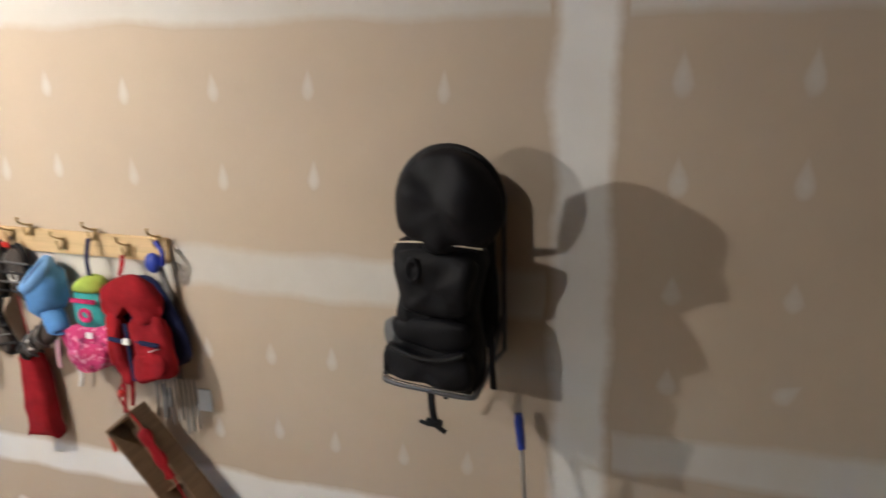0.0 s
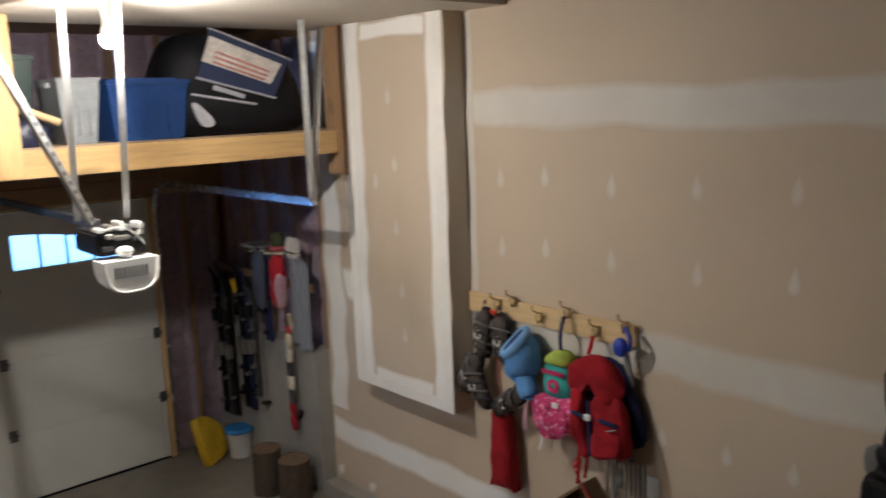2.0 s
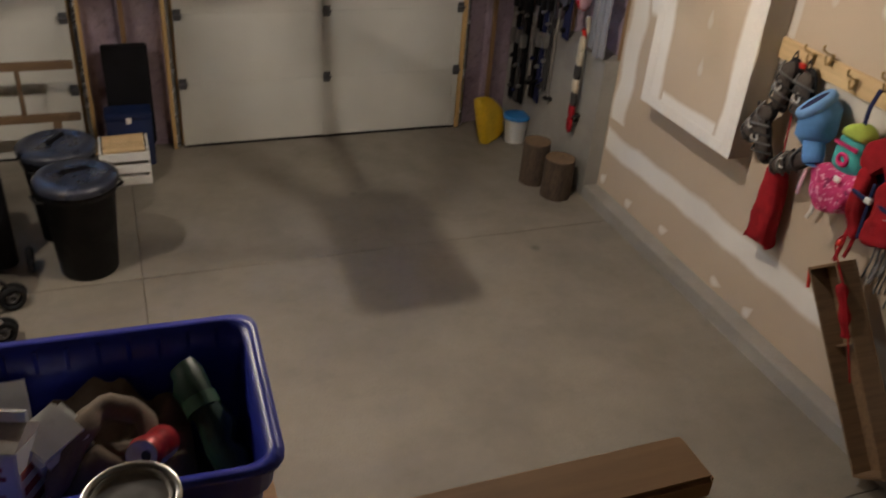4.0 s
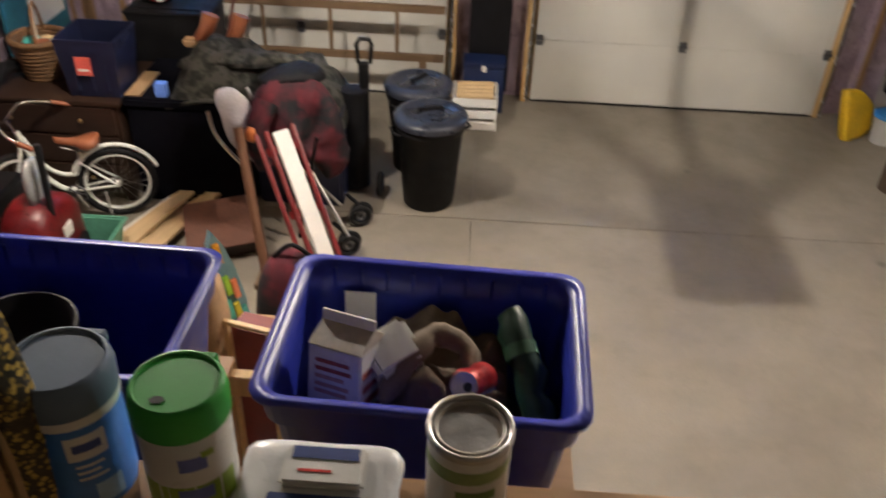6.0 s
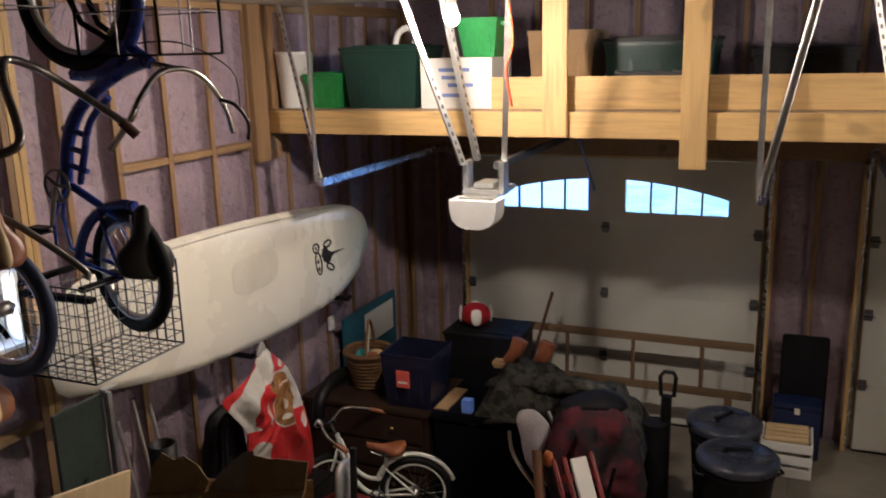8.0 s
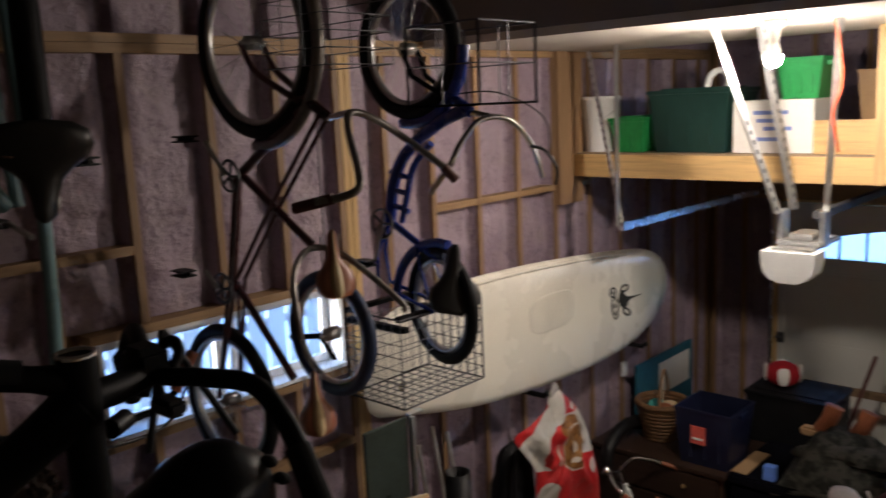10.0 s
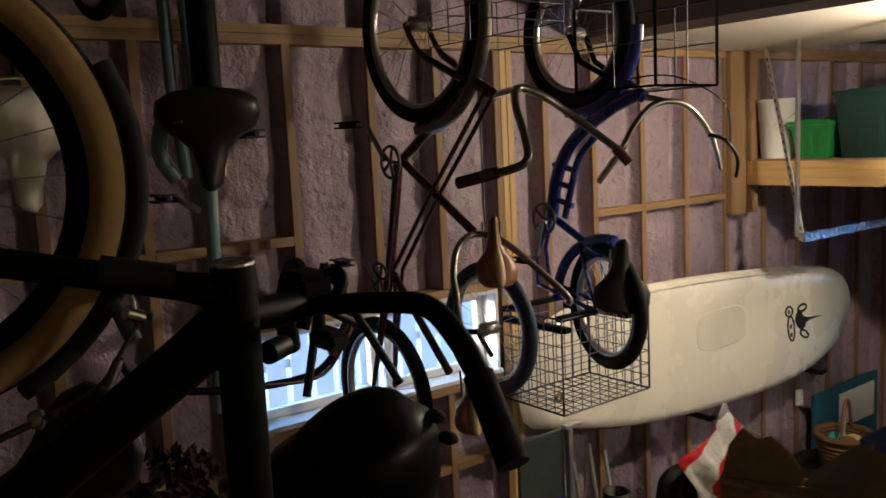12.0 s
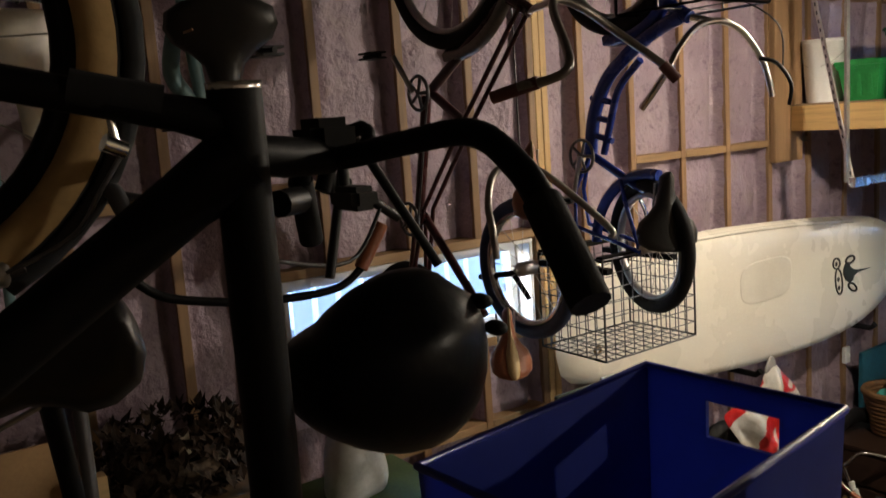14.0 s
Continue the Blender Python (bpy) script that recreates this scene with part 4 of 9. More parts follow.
part("handlebar", Shape().tube(smooth_line([(-5.483, -4.82, 2.942), (-5.50, -4.84, 2.97), (-5.594, -4.93, 3.075), (-5.618, -5.02, 3.133), (-5.632, -5.1, 3.157), (-5.55, -5.19, 3.11), (-5.42, -5.28, 3.02), (-5.36, -5.33, 2.96), (-5.40, -5.36, 2.935), (-5.46, -5.40, 2.925)], 5), 0.0115, 8), M_TARNISH, tandem, "bent tarnished handlebar")
part("grip", Shape().tube([(-5.42, -5.37, 2.932), (-5.53, -5.42, 2.905)], 0.016, 9), M_GRIP, tandem, "brown rubber grip")
part("grip", Shape().tube([(-5.50, -4.84, 2.97), (-5.475, -4.81, 2.925)], 0.016, 9), M_GRIP, tandem, "brown rubber grip")
part("rear_handlebar", Shape().tube(smooth_line([(-5.659, -4.9, 2.483), (-5.67, -4.9, 2.518), (-5.807, -5.02, 2.684), (-5.869, TY, 2.715), (-5.80, -5.22, 2.69), (-5.75, -5.28, 2.62), (-5.70, -5.31, 2.56), (-5.69, -5.31, 2.48)], 5), 0.011, 8), M_TARNISH, tandem, "bent tarnished handlebar")
M_CEDAR = wood("cedar_saddle", (0.36, 0.13, 0.07), along="z", rough=0.4, knots=False)
M_MAPLE = wood("maple_stripe", (0.68, 0.50, 0.26), along="z", rough=0.4, knots=False)
for c in ((-5.80, -5.07, 2.66), (-5.95, -5.07, 2.145)):
    saddle(tandem, c, (-0.2, 0.1, 1), (0.9, -0.5, 0.1), 0.23, 0.135, M_CEDAR, M_MAPLE, "wooden_saddle")
for c in ((-6.245, TY - 0.05, 2.95), (-6.355, TY - 0.05, 2.53)):
    chainring(tandem, c, 0.055)
part("crank_arm", Shape().tube([(-6.245, TY - 0.07, 2.955), (-6.32, -5.19, 3.075)], 0.009, 6), M_GREYMET, tandem)
part("crank_arm", Shape().tube([(-6.355, TY - 0.07, 2.53), (-6.40, -5.19, 2.60)], 0.009, 6), M_GREYMET, tandem)
pedal(tandem, (-6.40, -5.22, 3.085))
pedal(tandem, (-6.50, -5.22, 2.585))
part("chain", Shape().tube([(-6.19, TY - 0.05, 2.95), (-6.30, TY - 0.05, 2.53)], 0.004, 5), M_DARKST, tandem)
part("hook", Shape().tube([(-6.11, TY, ZH - 0.002), (-6.11, TY, 3.78)] + [(-6.11 + 0.05 - 0.05 * math.cos(a), TY, 3.78 - 0.05 * math.sin(a)) for a in [k * math.pi / 8 for k in range(9)]], 0.006, 6), M_STEEL, tandem)
bk = Shape()
for k in range(7):
    z = 3.30 + 0.05 * k
    bk.tube([(-5.92, -5.2, z), (-5.62, -5.2, z), (-5.62, -4.92, z), (-5.92, -4.92, z)], 0.002, 4, None, True, True)
for x in (-5.92, -5.82, -5.72, -5.62):
    for y in (-5.2, -4.92):
        bk.tube([(x, y, 3.30), (x, y, 3.62)], 0.002, 4)
tagged(part("wire_basket", bk, M_DARKST, tandem, "wire front basket"), kind="stuff")

# the blue cruiser
cruiser = thing("cruiser_bicycle", "blue cruiser bicycle hung vertically with a wire rear basket", "bicycle")
CY = -4.42
part("main_tube", Shape().tube(smooth_line([(-5.764, CY, 3.141), (-5.877, CY, 3.105), (-6.003, CY, 3.039), (-6.108, CY, 2.957), (-6.175, CY, 2.837), (-6.203, CY, 2.69)], 5), 0.026, 12), M_BLUE_EN, cruiser)
part("inner_tube", Shape().tube(smooth_line([(-5.947, CY, 3.016), (-6.05, CY, 2.924), (-6.10, CY, 2.794), (-6.134, CY, 2.693)], 5), 0.014, 9), M_BLUE_EN, cruiser)
part("head_tube", Shape().tube([(-5.881, CY, 3.225), (-5.735, CY, 3.131)], 0.022, 10), M_BLUE_EN, cruiser)
part("seat_tube", Shape().tube([(-6.197, CY, 2.691), (-5.99, CY, 2.581), (-5.92, CY, 2.55)], [0.016, 0.016, 0.012], 9), M_BLUE_EN, cruiser)
for dy in (-0.022, 0.022):
    part("lower_stay", Shape().tube([(-6.213, CY, 2.679), (-6.27, CY + dy, 2.559), (-6.26, CY + 1.6 * dy, 2.42), (-5.94, CY + 2 * dy, 2.35)], 0.009, 7), M_BLUE_EN, cruiser)
    part("upper_stay", Shape().tube([(-6.04, CY + dy, 2.60), (-5.99, CY + 2 * dy, 2.5), (-5.94, CY + 2 * dy, 2.36)], 0.008, 6), M_BLUE_EN, cruiser)
    part("fork_blade", Shape().tube([(-5.86, CY + dy, 3.20), (-5.994, CY + 1.8 * dy, 3.277), (-6.04, CY + 2 * dy, 3.377)], 0.011, 7), M_BLACK_EN, cruiser)
for i, z in enumerate((2.90, 2.83, 2.76)):
    part("spacer", Shape().tube([(-6.165 + 0.01 * i - 0.02, CY, z), (-6.09, CY, z - 0.02)], 0.012, 8), M_BLUE_EN, cruiser)
wheel(cruiser, (-6.05, CY, 3.385), 0.275, XZ, 0.028)
wheel(cruiser, (-5.93, CY, 2.365), 0.24, Matrix.Rotation(radians(-14), 4, 'Z'), 0.024)
part("mudguard", Shape().tube([(-6.05 + 0.29 * math.cos(a), CY, 3.385 + 0.29 * math.sin(a)) for a in [radians(-100 + 9 * k) for k in range(12)]], 0.026, 6), M_BLUE_EN, cruiser)
part("mudguard", Shape().tube([(-5.926 + 0.262 * math.cos(a), CY, 2.36 + 0.262 * math.sin(a)) for a in [radians(80 + 9 * k) for k in range(12)]], 0.022, 6), M_BLUE_EN, cruiser)
part("stem", Shape().tube([(-5.735, CY, 3.131), (-5.68, -4.37, 3.112)], 0.012, 8), M_CHROME, cruiser)
part("handlebar", Shape().tube(smooth_line([(-5.652, -4.1, 2.861), (-5.655, -4.12, 2.93), (-5.664, -4.15, 2.997), (-5.662, -4.25, 3.079), (-5.67, -4.35, 3.111), (-5.687, -4.45, 3.094), (-5.683, -4.55, 3.021), (-5.686, -4.6, 2.957), (-5.771, -4.62, 2.851)], 5), 0.0115, 8), M_CHROME, cruiser, "bent chrome handlebar")
part("brake_lever", Shape().tube(smooth_line([(-5.66, -4.16, 2.99), (-5.62, -4.12, 2.97), (-5.60, -4.07, 2.90), (-5.62, -4.05, 2.83)], 4), 0.007, 6), M_BLACKP, cruiser)
part("brake_cable", Shape().tube(smooth_line([(-5.61, -4.1, 2.96), (-5.60, -4.15, 3.10), (-5.70, -4.30, 3.20), (-5.85, -4.40, 3.20)], 5), 0.003, 5), M_BLACKP, cruiser)
saddle(cruiser, (-5.80, -4.48, 2.50), (-0.1, 0.1, 1), (0.9, -0.45, 0.1), 0.27, 0.22)
chainring(cruiser, (-6.20, CY - 0.05, 2.69), 0.06)
part("crank_arm", Shape().tube([(-6.20, CY - 0.06, 2.69), (-6.22, CY - 0.08, 2.54)], 0.009, 6), M_GREYMET, cruiser)
pedal(cruiser, (-6.25, CY - 0.11, 2.53))
part("rear_rack", Shape().box((-6.30, CY - 0.2, 2.29), (-5.95, CY - 0.17, 2.31)).box((-6.30, CY + 0.14, 2.29), (-5.95, CY + 0.17, 2.31)).box((-6.30, CY - 0.2, 2.33), (-6.27, CY + 0.2, 2.35)).box((-6.0, CY - 0.2, 2.33), (-5.97, CY + 0.2, 2.35)), M_BLACK_EN, cruiser)


def wire_crate(parent, lo, hi, step, r, open_side=None):
    (a, b, c), (d, e, f) = lo, hi
    s = Shape()
    def grid(p0, u, v, nu, nv):
        p0, u, v = Vector(p0), Vector(u), Vector(v)
        for i in range(nu + 1):
            s.tube([p0 + u * (i / nu), p0 + u * (i / nu) + v], r * (1.8 if i in (0, nu) else 1), 4, None, False)
        for j in range(nv + 1):
            s.tube([p0 + v * (j / nv), p0 + v * (j / nv) + u], r * (1.8 if j in (0, nv) else 1), 4, None, False)
    nx, ny, nz = round((d - a) / step), round((e - b) / step), round((f - c) / step)
    grid((a, b, c), (d - a, 0, 0), (0, e - b, 0), nx, ny)
    grid((a, b, c), (0, e - b, 0), (0, 0, f - c), ny, nz)
    grid((d, b, c), (0, e - b, 0), (0, 0, f - c), ny, nz)
    grid((a, b, c), (d - a, 0, 0), (0, 0, f - c), nx, nz)
    grid((a, e, c), (d - a, 0, 0), (0, 0, f - c), nx, nz)
    return tagged(part("wire_basket", s, M_DARKST, parent, "black wire basket"), kind="stuff")


wire_crate(cruiser, (-6.30, -4.62, 1.975), (-5.97, -4.13, 2.34), 0.05, 0.0022)
wire_crate(cruiser, (-5.93, -4.55, 3.16), (-5.58, -4.22, 3.45), 0.16, 0.003)
part("hook", Shape().tube([(-6.05, CY, ZH - 0.002), (-6.05, CY, 3.70)] + [(-6.05 + 0.05 - 0.05 * math.cos(a), CY, 3.70 - 0.05 * math.sin(a)) for a in [k * math.pi / 8 for k in range(9)]], 0.006, 6), M_STEEL, cruiser)

# the loose small wheel hung between them
spare = thing("spare_wheel", "small blue-tyred bicycle wheel hung from a cord", "wheel")
wheel(spare, (-6.0, -4.94, 2.362), 0.235, XZ, 0.022, mat("blue_tyre", (0.03, 0.05, 0.11), 0.6), M_CHROME, 16)
part("axle_bracket", Shape().tube([(-6.30, -4.9, 2.292), (-6.01, -4.92, 2.347)], 0.011, 7).tube([(-6.12, -4.9, 2.327), (-6.04, -4.9, 2.247)], 0.009, 6), M_BLACK_EN, spare)
part("cord", Shape().tube([(-6.0, -4.94, 2.59), (-6.0, -4.95, ZH)], 0.003, 4), M_DARKST, spare)

# teal roadster beside the window, hung tail up
roadster = thing("teal_bicycle", "teal bicycle with a black saddle hung tail up by the wall", "bicycle")
DY = -5.95
part("seat_post", Shape().tube([(-5.898, DY + 0.022, 3.55), (-5.89, DY + 0.018, 3.12)], 0.037, 14), M_BLACK_EN, roadster)
part("frame_tube", Shape().tube([(-6.0, -5.935, 3.60), (-6.0, -5.928, 3.35), (-6.0, -5.92, 3.10), (-6.0, -5.902, 2.90), (-6.0, -5.91, 2.63), (-6.0, -5.93, 2.3)], 0.019, 10), M_TEAL_EN, roadster)
part("frame_tube", Shape().tube([(-6.04, -5.975, 3.60), (-6.04, -5.97, 3.20), (-6.02, -5.955, 2.95)], 0.017, 10), M_TEAL_EN, roadster)
part("frame_tube", Shape().tube([(-6.4, -6.385, 2.95), (-6.4, -6.398, 2.45)], 0.014, 8), M_TEAL_EN, roadster)
part("chain_guard", Shape().tube(smooth_line([(-6.03, -6.0, 3.12), (-6.03, -6.02, 3.02), (-6.03, -5.98, 2.95)], 4), 0.022, 8), M_TEAL_EN, roadster)
saddle(roadster, (-5.86, DY, 3.05), (0, 0, -1), (0.85, -0.5, 0), 0.26, 0.265)
part("saddle_mark", Shape().box((-5.83, DY - 0.10, 3.09), (-5.77, DY - 0.097, 3.095)), mat("dull_print", (0.25, 0.12, 0.06), 0.6), roadster)
pedal(roadster, (-6.20, -5.965, 2.892))
pedal(roadster, (-5.95, -5.80, 3.06))
part("crank_arm", Shape().tube([(-6.20, -5.93, 2.892), (-6.05, -5.92, 2.86)], 0.009, 6), M_GREYMET, roadster)
wheel(roadster, (-6.25, DY - 0.12, 3.72), 0.33, XZ, 0.02)
part("hook", Shape().tube([(-6.25, DY - 0.12, ZH - 0.002), (-6.25, DY - 0.12, 4.03)], 0.006, 6), M_STEEL, roadster)
white_seat = thing("bicycle_saddle", "wide white bicycle saddle with chrome rail hung nose down", "saddle")
saddle(white_seat, (-6.48, -6.245, 3.05), (0.0, -0.12, -1), (0.9, 0.40, 0), 0.36, 0.36, mat("cream_vinyl", (0.72, 0.68, 0.58), 0.4, vary=0.12, clear=0.2), None, "saddle_top")
part("chrome_rail", Shape().tube(smooth_line([(-6.42, -6.42, 3.20), (-6.40, -6.30, 3.245), (-6.42, -6.17, 3.23), (-6.45, -6.10, 3.18)], 5), 0.006, 6), M_CHROME, white_seat)
part("hanging_strap", Shape().tube([(-6.44, -6.27, 3.24), (-6.5, -6.27, ZH)], 0.006, 5), M_BLACKP, white_seat)

# black bicycle held on a post by the landing, with a helmet on its bar
blackbike = thing("black_bicycle", "matt black bicycle with tan tyres clamped on a post", "bicycle")
HX, HYY = -4.632, -6.43
part("post", Shape().tube([(HX, HYY, 0.0), (HX, HYY, 2.905)], 0.0235, 16), M_BLACK_EN, blackbike)
part("post_rim", Shape().lathe([(0.0236, 2.903), (0.0245, 2.909), (0.020, 2.909), (0.019, 2.88)], 18, Matrix.Translation((HX, HYY, 0))), M_CHROME, blackbike, "bare metal rim of the open tube")
along = lambda d, z: (HX - 0.259 * d, HYY - 0.966 * d, z)
part("top_tube", Shape().tube([along(0, 2.872), along(0.05, 2.886), along(0.25, 2.936), along(0.55, 3.008)], [0.021, 0.0155, 0.0145, 0.0145], 12), M_BLACK_EN, blackbike)
part("cable_sleeve", Shape().tube([along(0.06, 2.893), along(0.13, 2.910)], 0.0172, 12), M_RUBBER, blackbike)
part("down_tube", Shape().tube([along(0, 2.845), along(0.05, 2.812), along(0.25, 2.670), along(0.55, 2.457)], [0.033, 0.028, 0.027, 0.027], 12), M_BLACK_EN, blackbike)
part("stem", Shape().tube([(HX, HYY, 2.848), (-4.665, -6.37, 2.840), (-4.70, -6.31, 2.836)], [0.018, 0.02, 0.018], 10), M_BLACK_EN, blackbike)
part("stem_clamp", Shape().box((-4.735, -6.335, 2.825), (-4.675, -6.285, 2.875), None, 0.010).tube([(-4.72, -6.31, 2.80), (-4.72, -6.30, 2.825)], 0.009, 8), M_BLACK_EN, blackbike)
part("bar_end", Shape().tube(smooth_line([(-4.735, -6.275, 2.825), (-4.75, -6.262, 2.850), (-4.735, -6.250, 2.862), (-4.71, -6.255, 2.852), (-4.70, -6.275, 2.832)], 5), 0.0082, 8), M_BLACK_EN, blackbike)
part("brake_block", Shape().box((-4.70, -6.315, 2.782), (-4.645, -6.285, 2.806), None, 0.006).tube([(-4.69, -6.30, 2.806), (-4.69, -6.30, 2.83)], 0.006, 6), M_BLACKP, blackbike)
part("clamp_knob", Shape().tube([(-4.64, -6.395, 2.80), (-4.66, -6.365, 2.80)], 0.013, 10), M_BLACKP, blackbike)
part("handlebar", Shape().tube(smooth_line([(-4.93, -6.235, 2.785), (-4.90, -6.235, 2.835), (-4.83, -6.255, 2.86), (-4.71, -6.30, 2.834), (-4.60, -6.29, 2.845), (-4.50, -6.28, 2.853), (-4.435, -6.285, 2.825), (-4.40, -6.29, 2.793)], 6), 0.0122, 10), M_BLACK_EN, blackbike)
part("grip", Shape().tube([(-4.405, -6.29, 2.80), (-4.345, -6.303, 2.732)], [0.0155, 0.0155], 12), M_RUBBER, blackbike, "black rubber grip")
part("grip", Shape().tube([(-4.925, -6.235, 2.80), (-4.97, -6.205, 2.715)], [0.0165, 0.0165], 12), M_RUBBER, blackbike, "black rubber grip")
part("brake_lever", Shape().tube(smooth_line([(-4.86, -6.22, 2.80), (-4.87, -6.16, 2.765), (-4.88, -6.12, 2.74)], 4), 0.007, 6).tube([(-4.85, -6.24, 2.80), (-4.85, -6.21, 2.79)], 0.014, 8), M_BLACKP, blackbike)
rear_bar = thing("bent_handlebar", "dark bent handlebar with a brown cork grip behind the helmet", "handlebar")
part("bar", Shape().tube(smooth_line([(-5.2, -6.40, 2.69), (-5.2, -6.38, 2.656), (-5.2, -6.337, 2.626), (-5.2, -6.25, 2.604), (-5.2, -6.174, 2.593), (-5.2, -6.093, 2.589), (-5.2, -6.038, 2.596), (-5.2, -6.002, 2.620)], 5), 0.0072, 8), M_BLACK_EN, rear_bar)
part("grip", Shape().tube([(-5.2, -6.004, 2.618), (-5.2, -5.955, 2.690)], 0.0125, 9), M_BROWN_L, rear_bar, "brown cork grip")
part("stay", Shape().tube([(-5.2, -6.40, 2.69), (-5.16, -6.49, 2.55), (-5.15, -6.50, 0.0)], 0.010, 7), M_DARKST, rear_bar)
WM = Matrix.Rotation(radians(66), 4, 'Z')
wheel(blackbike, (-5.156, -6.711, 3.0), 0.330, WM, 0.027, None, M_BLACK_EN, 24, M_TAN)
part("mudguard", Shape().tube([Vector((-5.156, -6.711, 3.0)) + WM @ Vector((0.344 * math.cos(a), 0, 0.344 * math.sin(a))) for a in [radians(-62 + 8 * k) for k in range(12)]], 0.014, 7), mat("grey_rubber", (0.035, 0.037, 0.04), 0.9, vary=0.2, spec=0.15), blackbike)
part("brake_caliper", Shape().tube([(-5.10, -6.45, 2.84), (-5.02, -6.44, 2.80), (-5.0, -6.43, 2.76)], 0.012, 7).tube([(-5.04, -6.44, 2.80), (-5.0, -6.40, 2.79)], 0.006, 6), M_DARKST, blackbike)
part("cable", Shape().tube(smooth_line([(-4.87, -6.15, 2.76), (-4.84, -6.22, 2.70), (-4.74, -6.38, 2.74), (-4.66, -6.44, 2.79)], 6), 0.0028, 5), M_BLACKP, blackbike)
part("cable_barrel", Shape().tube([(-4.66, -6.535, 2.866), (-4.662, -6.518, 2.858)], 0.008, 8).tube([(-4.66, -6.525, 2.862), (-4.66, -6.527, 2.884)], 0.004, 6), M_CHROME, blackbike, "chrome cable stop")
part("brake_cable", Shape().tube(smooth_line([(-4.662, -6.52, 2.857), (-4.667, -6.54, 2.827), (-4.68, -6.565, 2.79), (-4.70, -6.62, 2.764), (-4.72, -6.70, 2.735)], 5), 0.0022, 5), M_DARKST, blackbike)
part("guide_rod", Shape().tube([(-4.70, -6.60, 2.768), (-4.73, -6.72, 2.728)], 0.0040, 6), M_DARKST, blackbike)
part("rod_clip", Shape().blob((-4.705, -6.618, 2.764), (0.010, 0.009, 0.011), 10, 7, 0.2, 3), M_GREYMET, blackbike)
under_saddle = thing("black_saddle", "worn black padded bicycle saddle hung behind the frame", "saddle")
saddle(under_saddle, (-5.02, -6.56, 2.60), (-0.35, -0.75, -0.42), (0.75, -0.45, 0.35), 0.27, 0.17, M_LEATHER, None, "saddle_top")
part("seat_post", Shape().tube([(-5.05, -6.545, 2.57), (-5.12, -6.52, 2.40), (-5.15, -6.50, 0.0)], 0.014, 8), M_BLACK_EN, under_saddle)
helmet = thing("bike_helmet", "glossy black bicycle helmet hanging by its strap from the handlebar", "helmet")
v = []
HC, hs = Vector((-4.717, -6.25, 2.605)), Vector((0.086, 0.126, 0.106))
nn, kk = 28, 14
for i in range(kk + 1):
    th = math.pi * i / kk
    for j in range(nn):
        ph = j * math.tau / nn
        d = Vector((math.sin(th) * math.cos(ph), math.sin(th) * math.sin(ph), math.cos(th)))
        q = 1.0 - (0.10 if d.z > 0.55 else 0)
        v.append(HC + Vector((d.x * hs.x * q, d.y * hs.y * q, d.z * hs.z * q + 0.03 * d.y * d.z)))
f = [(i * nn + j, (i + 1) * nn + j, (i + 1) * nn + (j + 1) % nn, i * nn + (j + 1) % nn) for i in range(kk) for j in range(nn)]
part("shell", Shape().add(v, f, None, True), mat("helmet_shell", (0.003, 0.003, 0.0035), 0.36, vary=0.2, spec=0.09), helmet)
for z, y in ((2.66, -6.148), (2.625, -6.128)):
    part("vent", Shape().blob((-4.675, y, z), (0.018, 0.012, 0.009), 10, 6), mat("vent_dark", (0.004, 0.004, 0.004), 0.8), helmet)
for a, b in (((-4.79, -6.235, 2.865), (-4.76, -6.29, 2.70)), ((-4.79, -6.235, 2.865), (-4.72, -6.17, 2.70))):
    part("strap", Shape().tube([a, b], 0.006, 5), M_BLACKP, helmet)

# ---------------------------------------------------------------- soft and hanging things on the right-hand wall


def puff(outline, thick, m=None, flat=2.0, wrinkle=0.0, seed=0, shape=None):
    """An outline in the xz plane swollen along y, like a cushion or a board."""
    s = shape or Shape()
    n = len(outline)
    cx, cz = sum(p[0] for p in outline) / n, sum(p[1] for p in outline) / n
    v, f = [], []
    steps = [1.0, 0.97, 0.88, 0.72, 0.5, 0.25]
    for side in (-1, 1):
        base = len(v)
        for q in steps:
            h = thick / 2 * (1 - q ** flat) ** (1 / flat)
            for x, z in outline:
                px, pz = cx + (x - cx) * q, cz + (z - cz) * q
                w = wrinkle * noise.noise(Vector((px * 9, pz * 9, seed + side))) if q < 1 else 0
                v.append((px, side * (h + w), pz))
        v.append((cx, side * thick / 2, cz))
        for i in range(len(steps) - 1):
            f += [(base + i * n + j, base + i * n + (j + 1) % n, base + (i + 1) * n + (j + 1) % n, base + (i + 1) * n + j) for j in range(n)]
        k = base + (len(steps) - 1) * n
        f += [(k + j, k + (j + 1) % n, base + len(steps) * n) for j in range(n)]
    return s.add(v, f, m, True)


def round_outline(pts, n=5):
    p = [Vector((x, 0, z)) for x, z in pts]
    k = len(p)
    out = []
    for i in range(k):
        a, b, c, d = p[i - 1], p[i], p[(i + 1) % k], p[(i + 2) % k]
        for j in range(n):
            t = j / n
            q = 0.5 * (2 * b + (c - a) * t + (2 * a - 5 * b + 4 * c - d) * t * t + (3 * b - a - 3 * c + d) * t ** 3)
            out.append((q.x, q.z))
    return out


def on_x(x):
    """Lays an xz outline on a wall of constant x, with its first coordinate along y."""
    return Matrix(((0, 1, 0, x), (1, 0, 0, 0), (0, 0, 1, 0), (0, 0, 0, 1)))


def fabric(name, c, vary=0.25):
    return mat(name, c, 0.92, vary=vary, scale=9, fine=320, bump=0.4, spec=0.2)


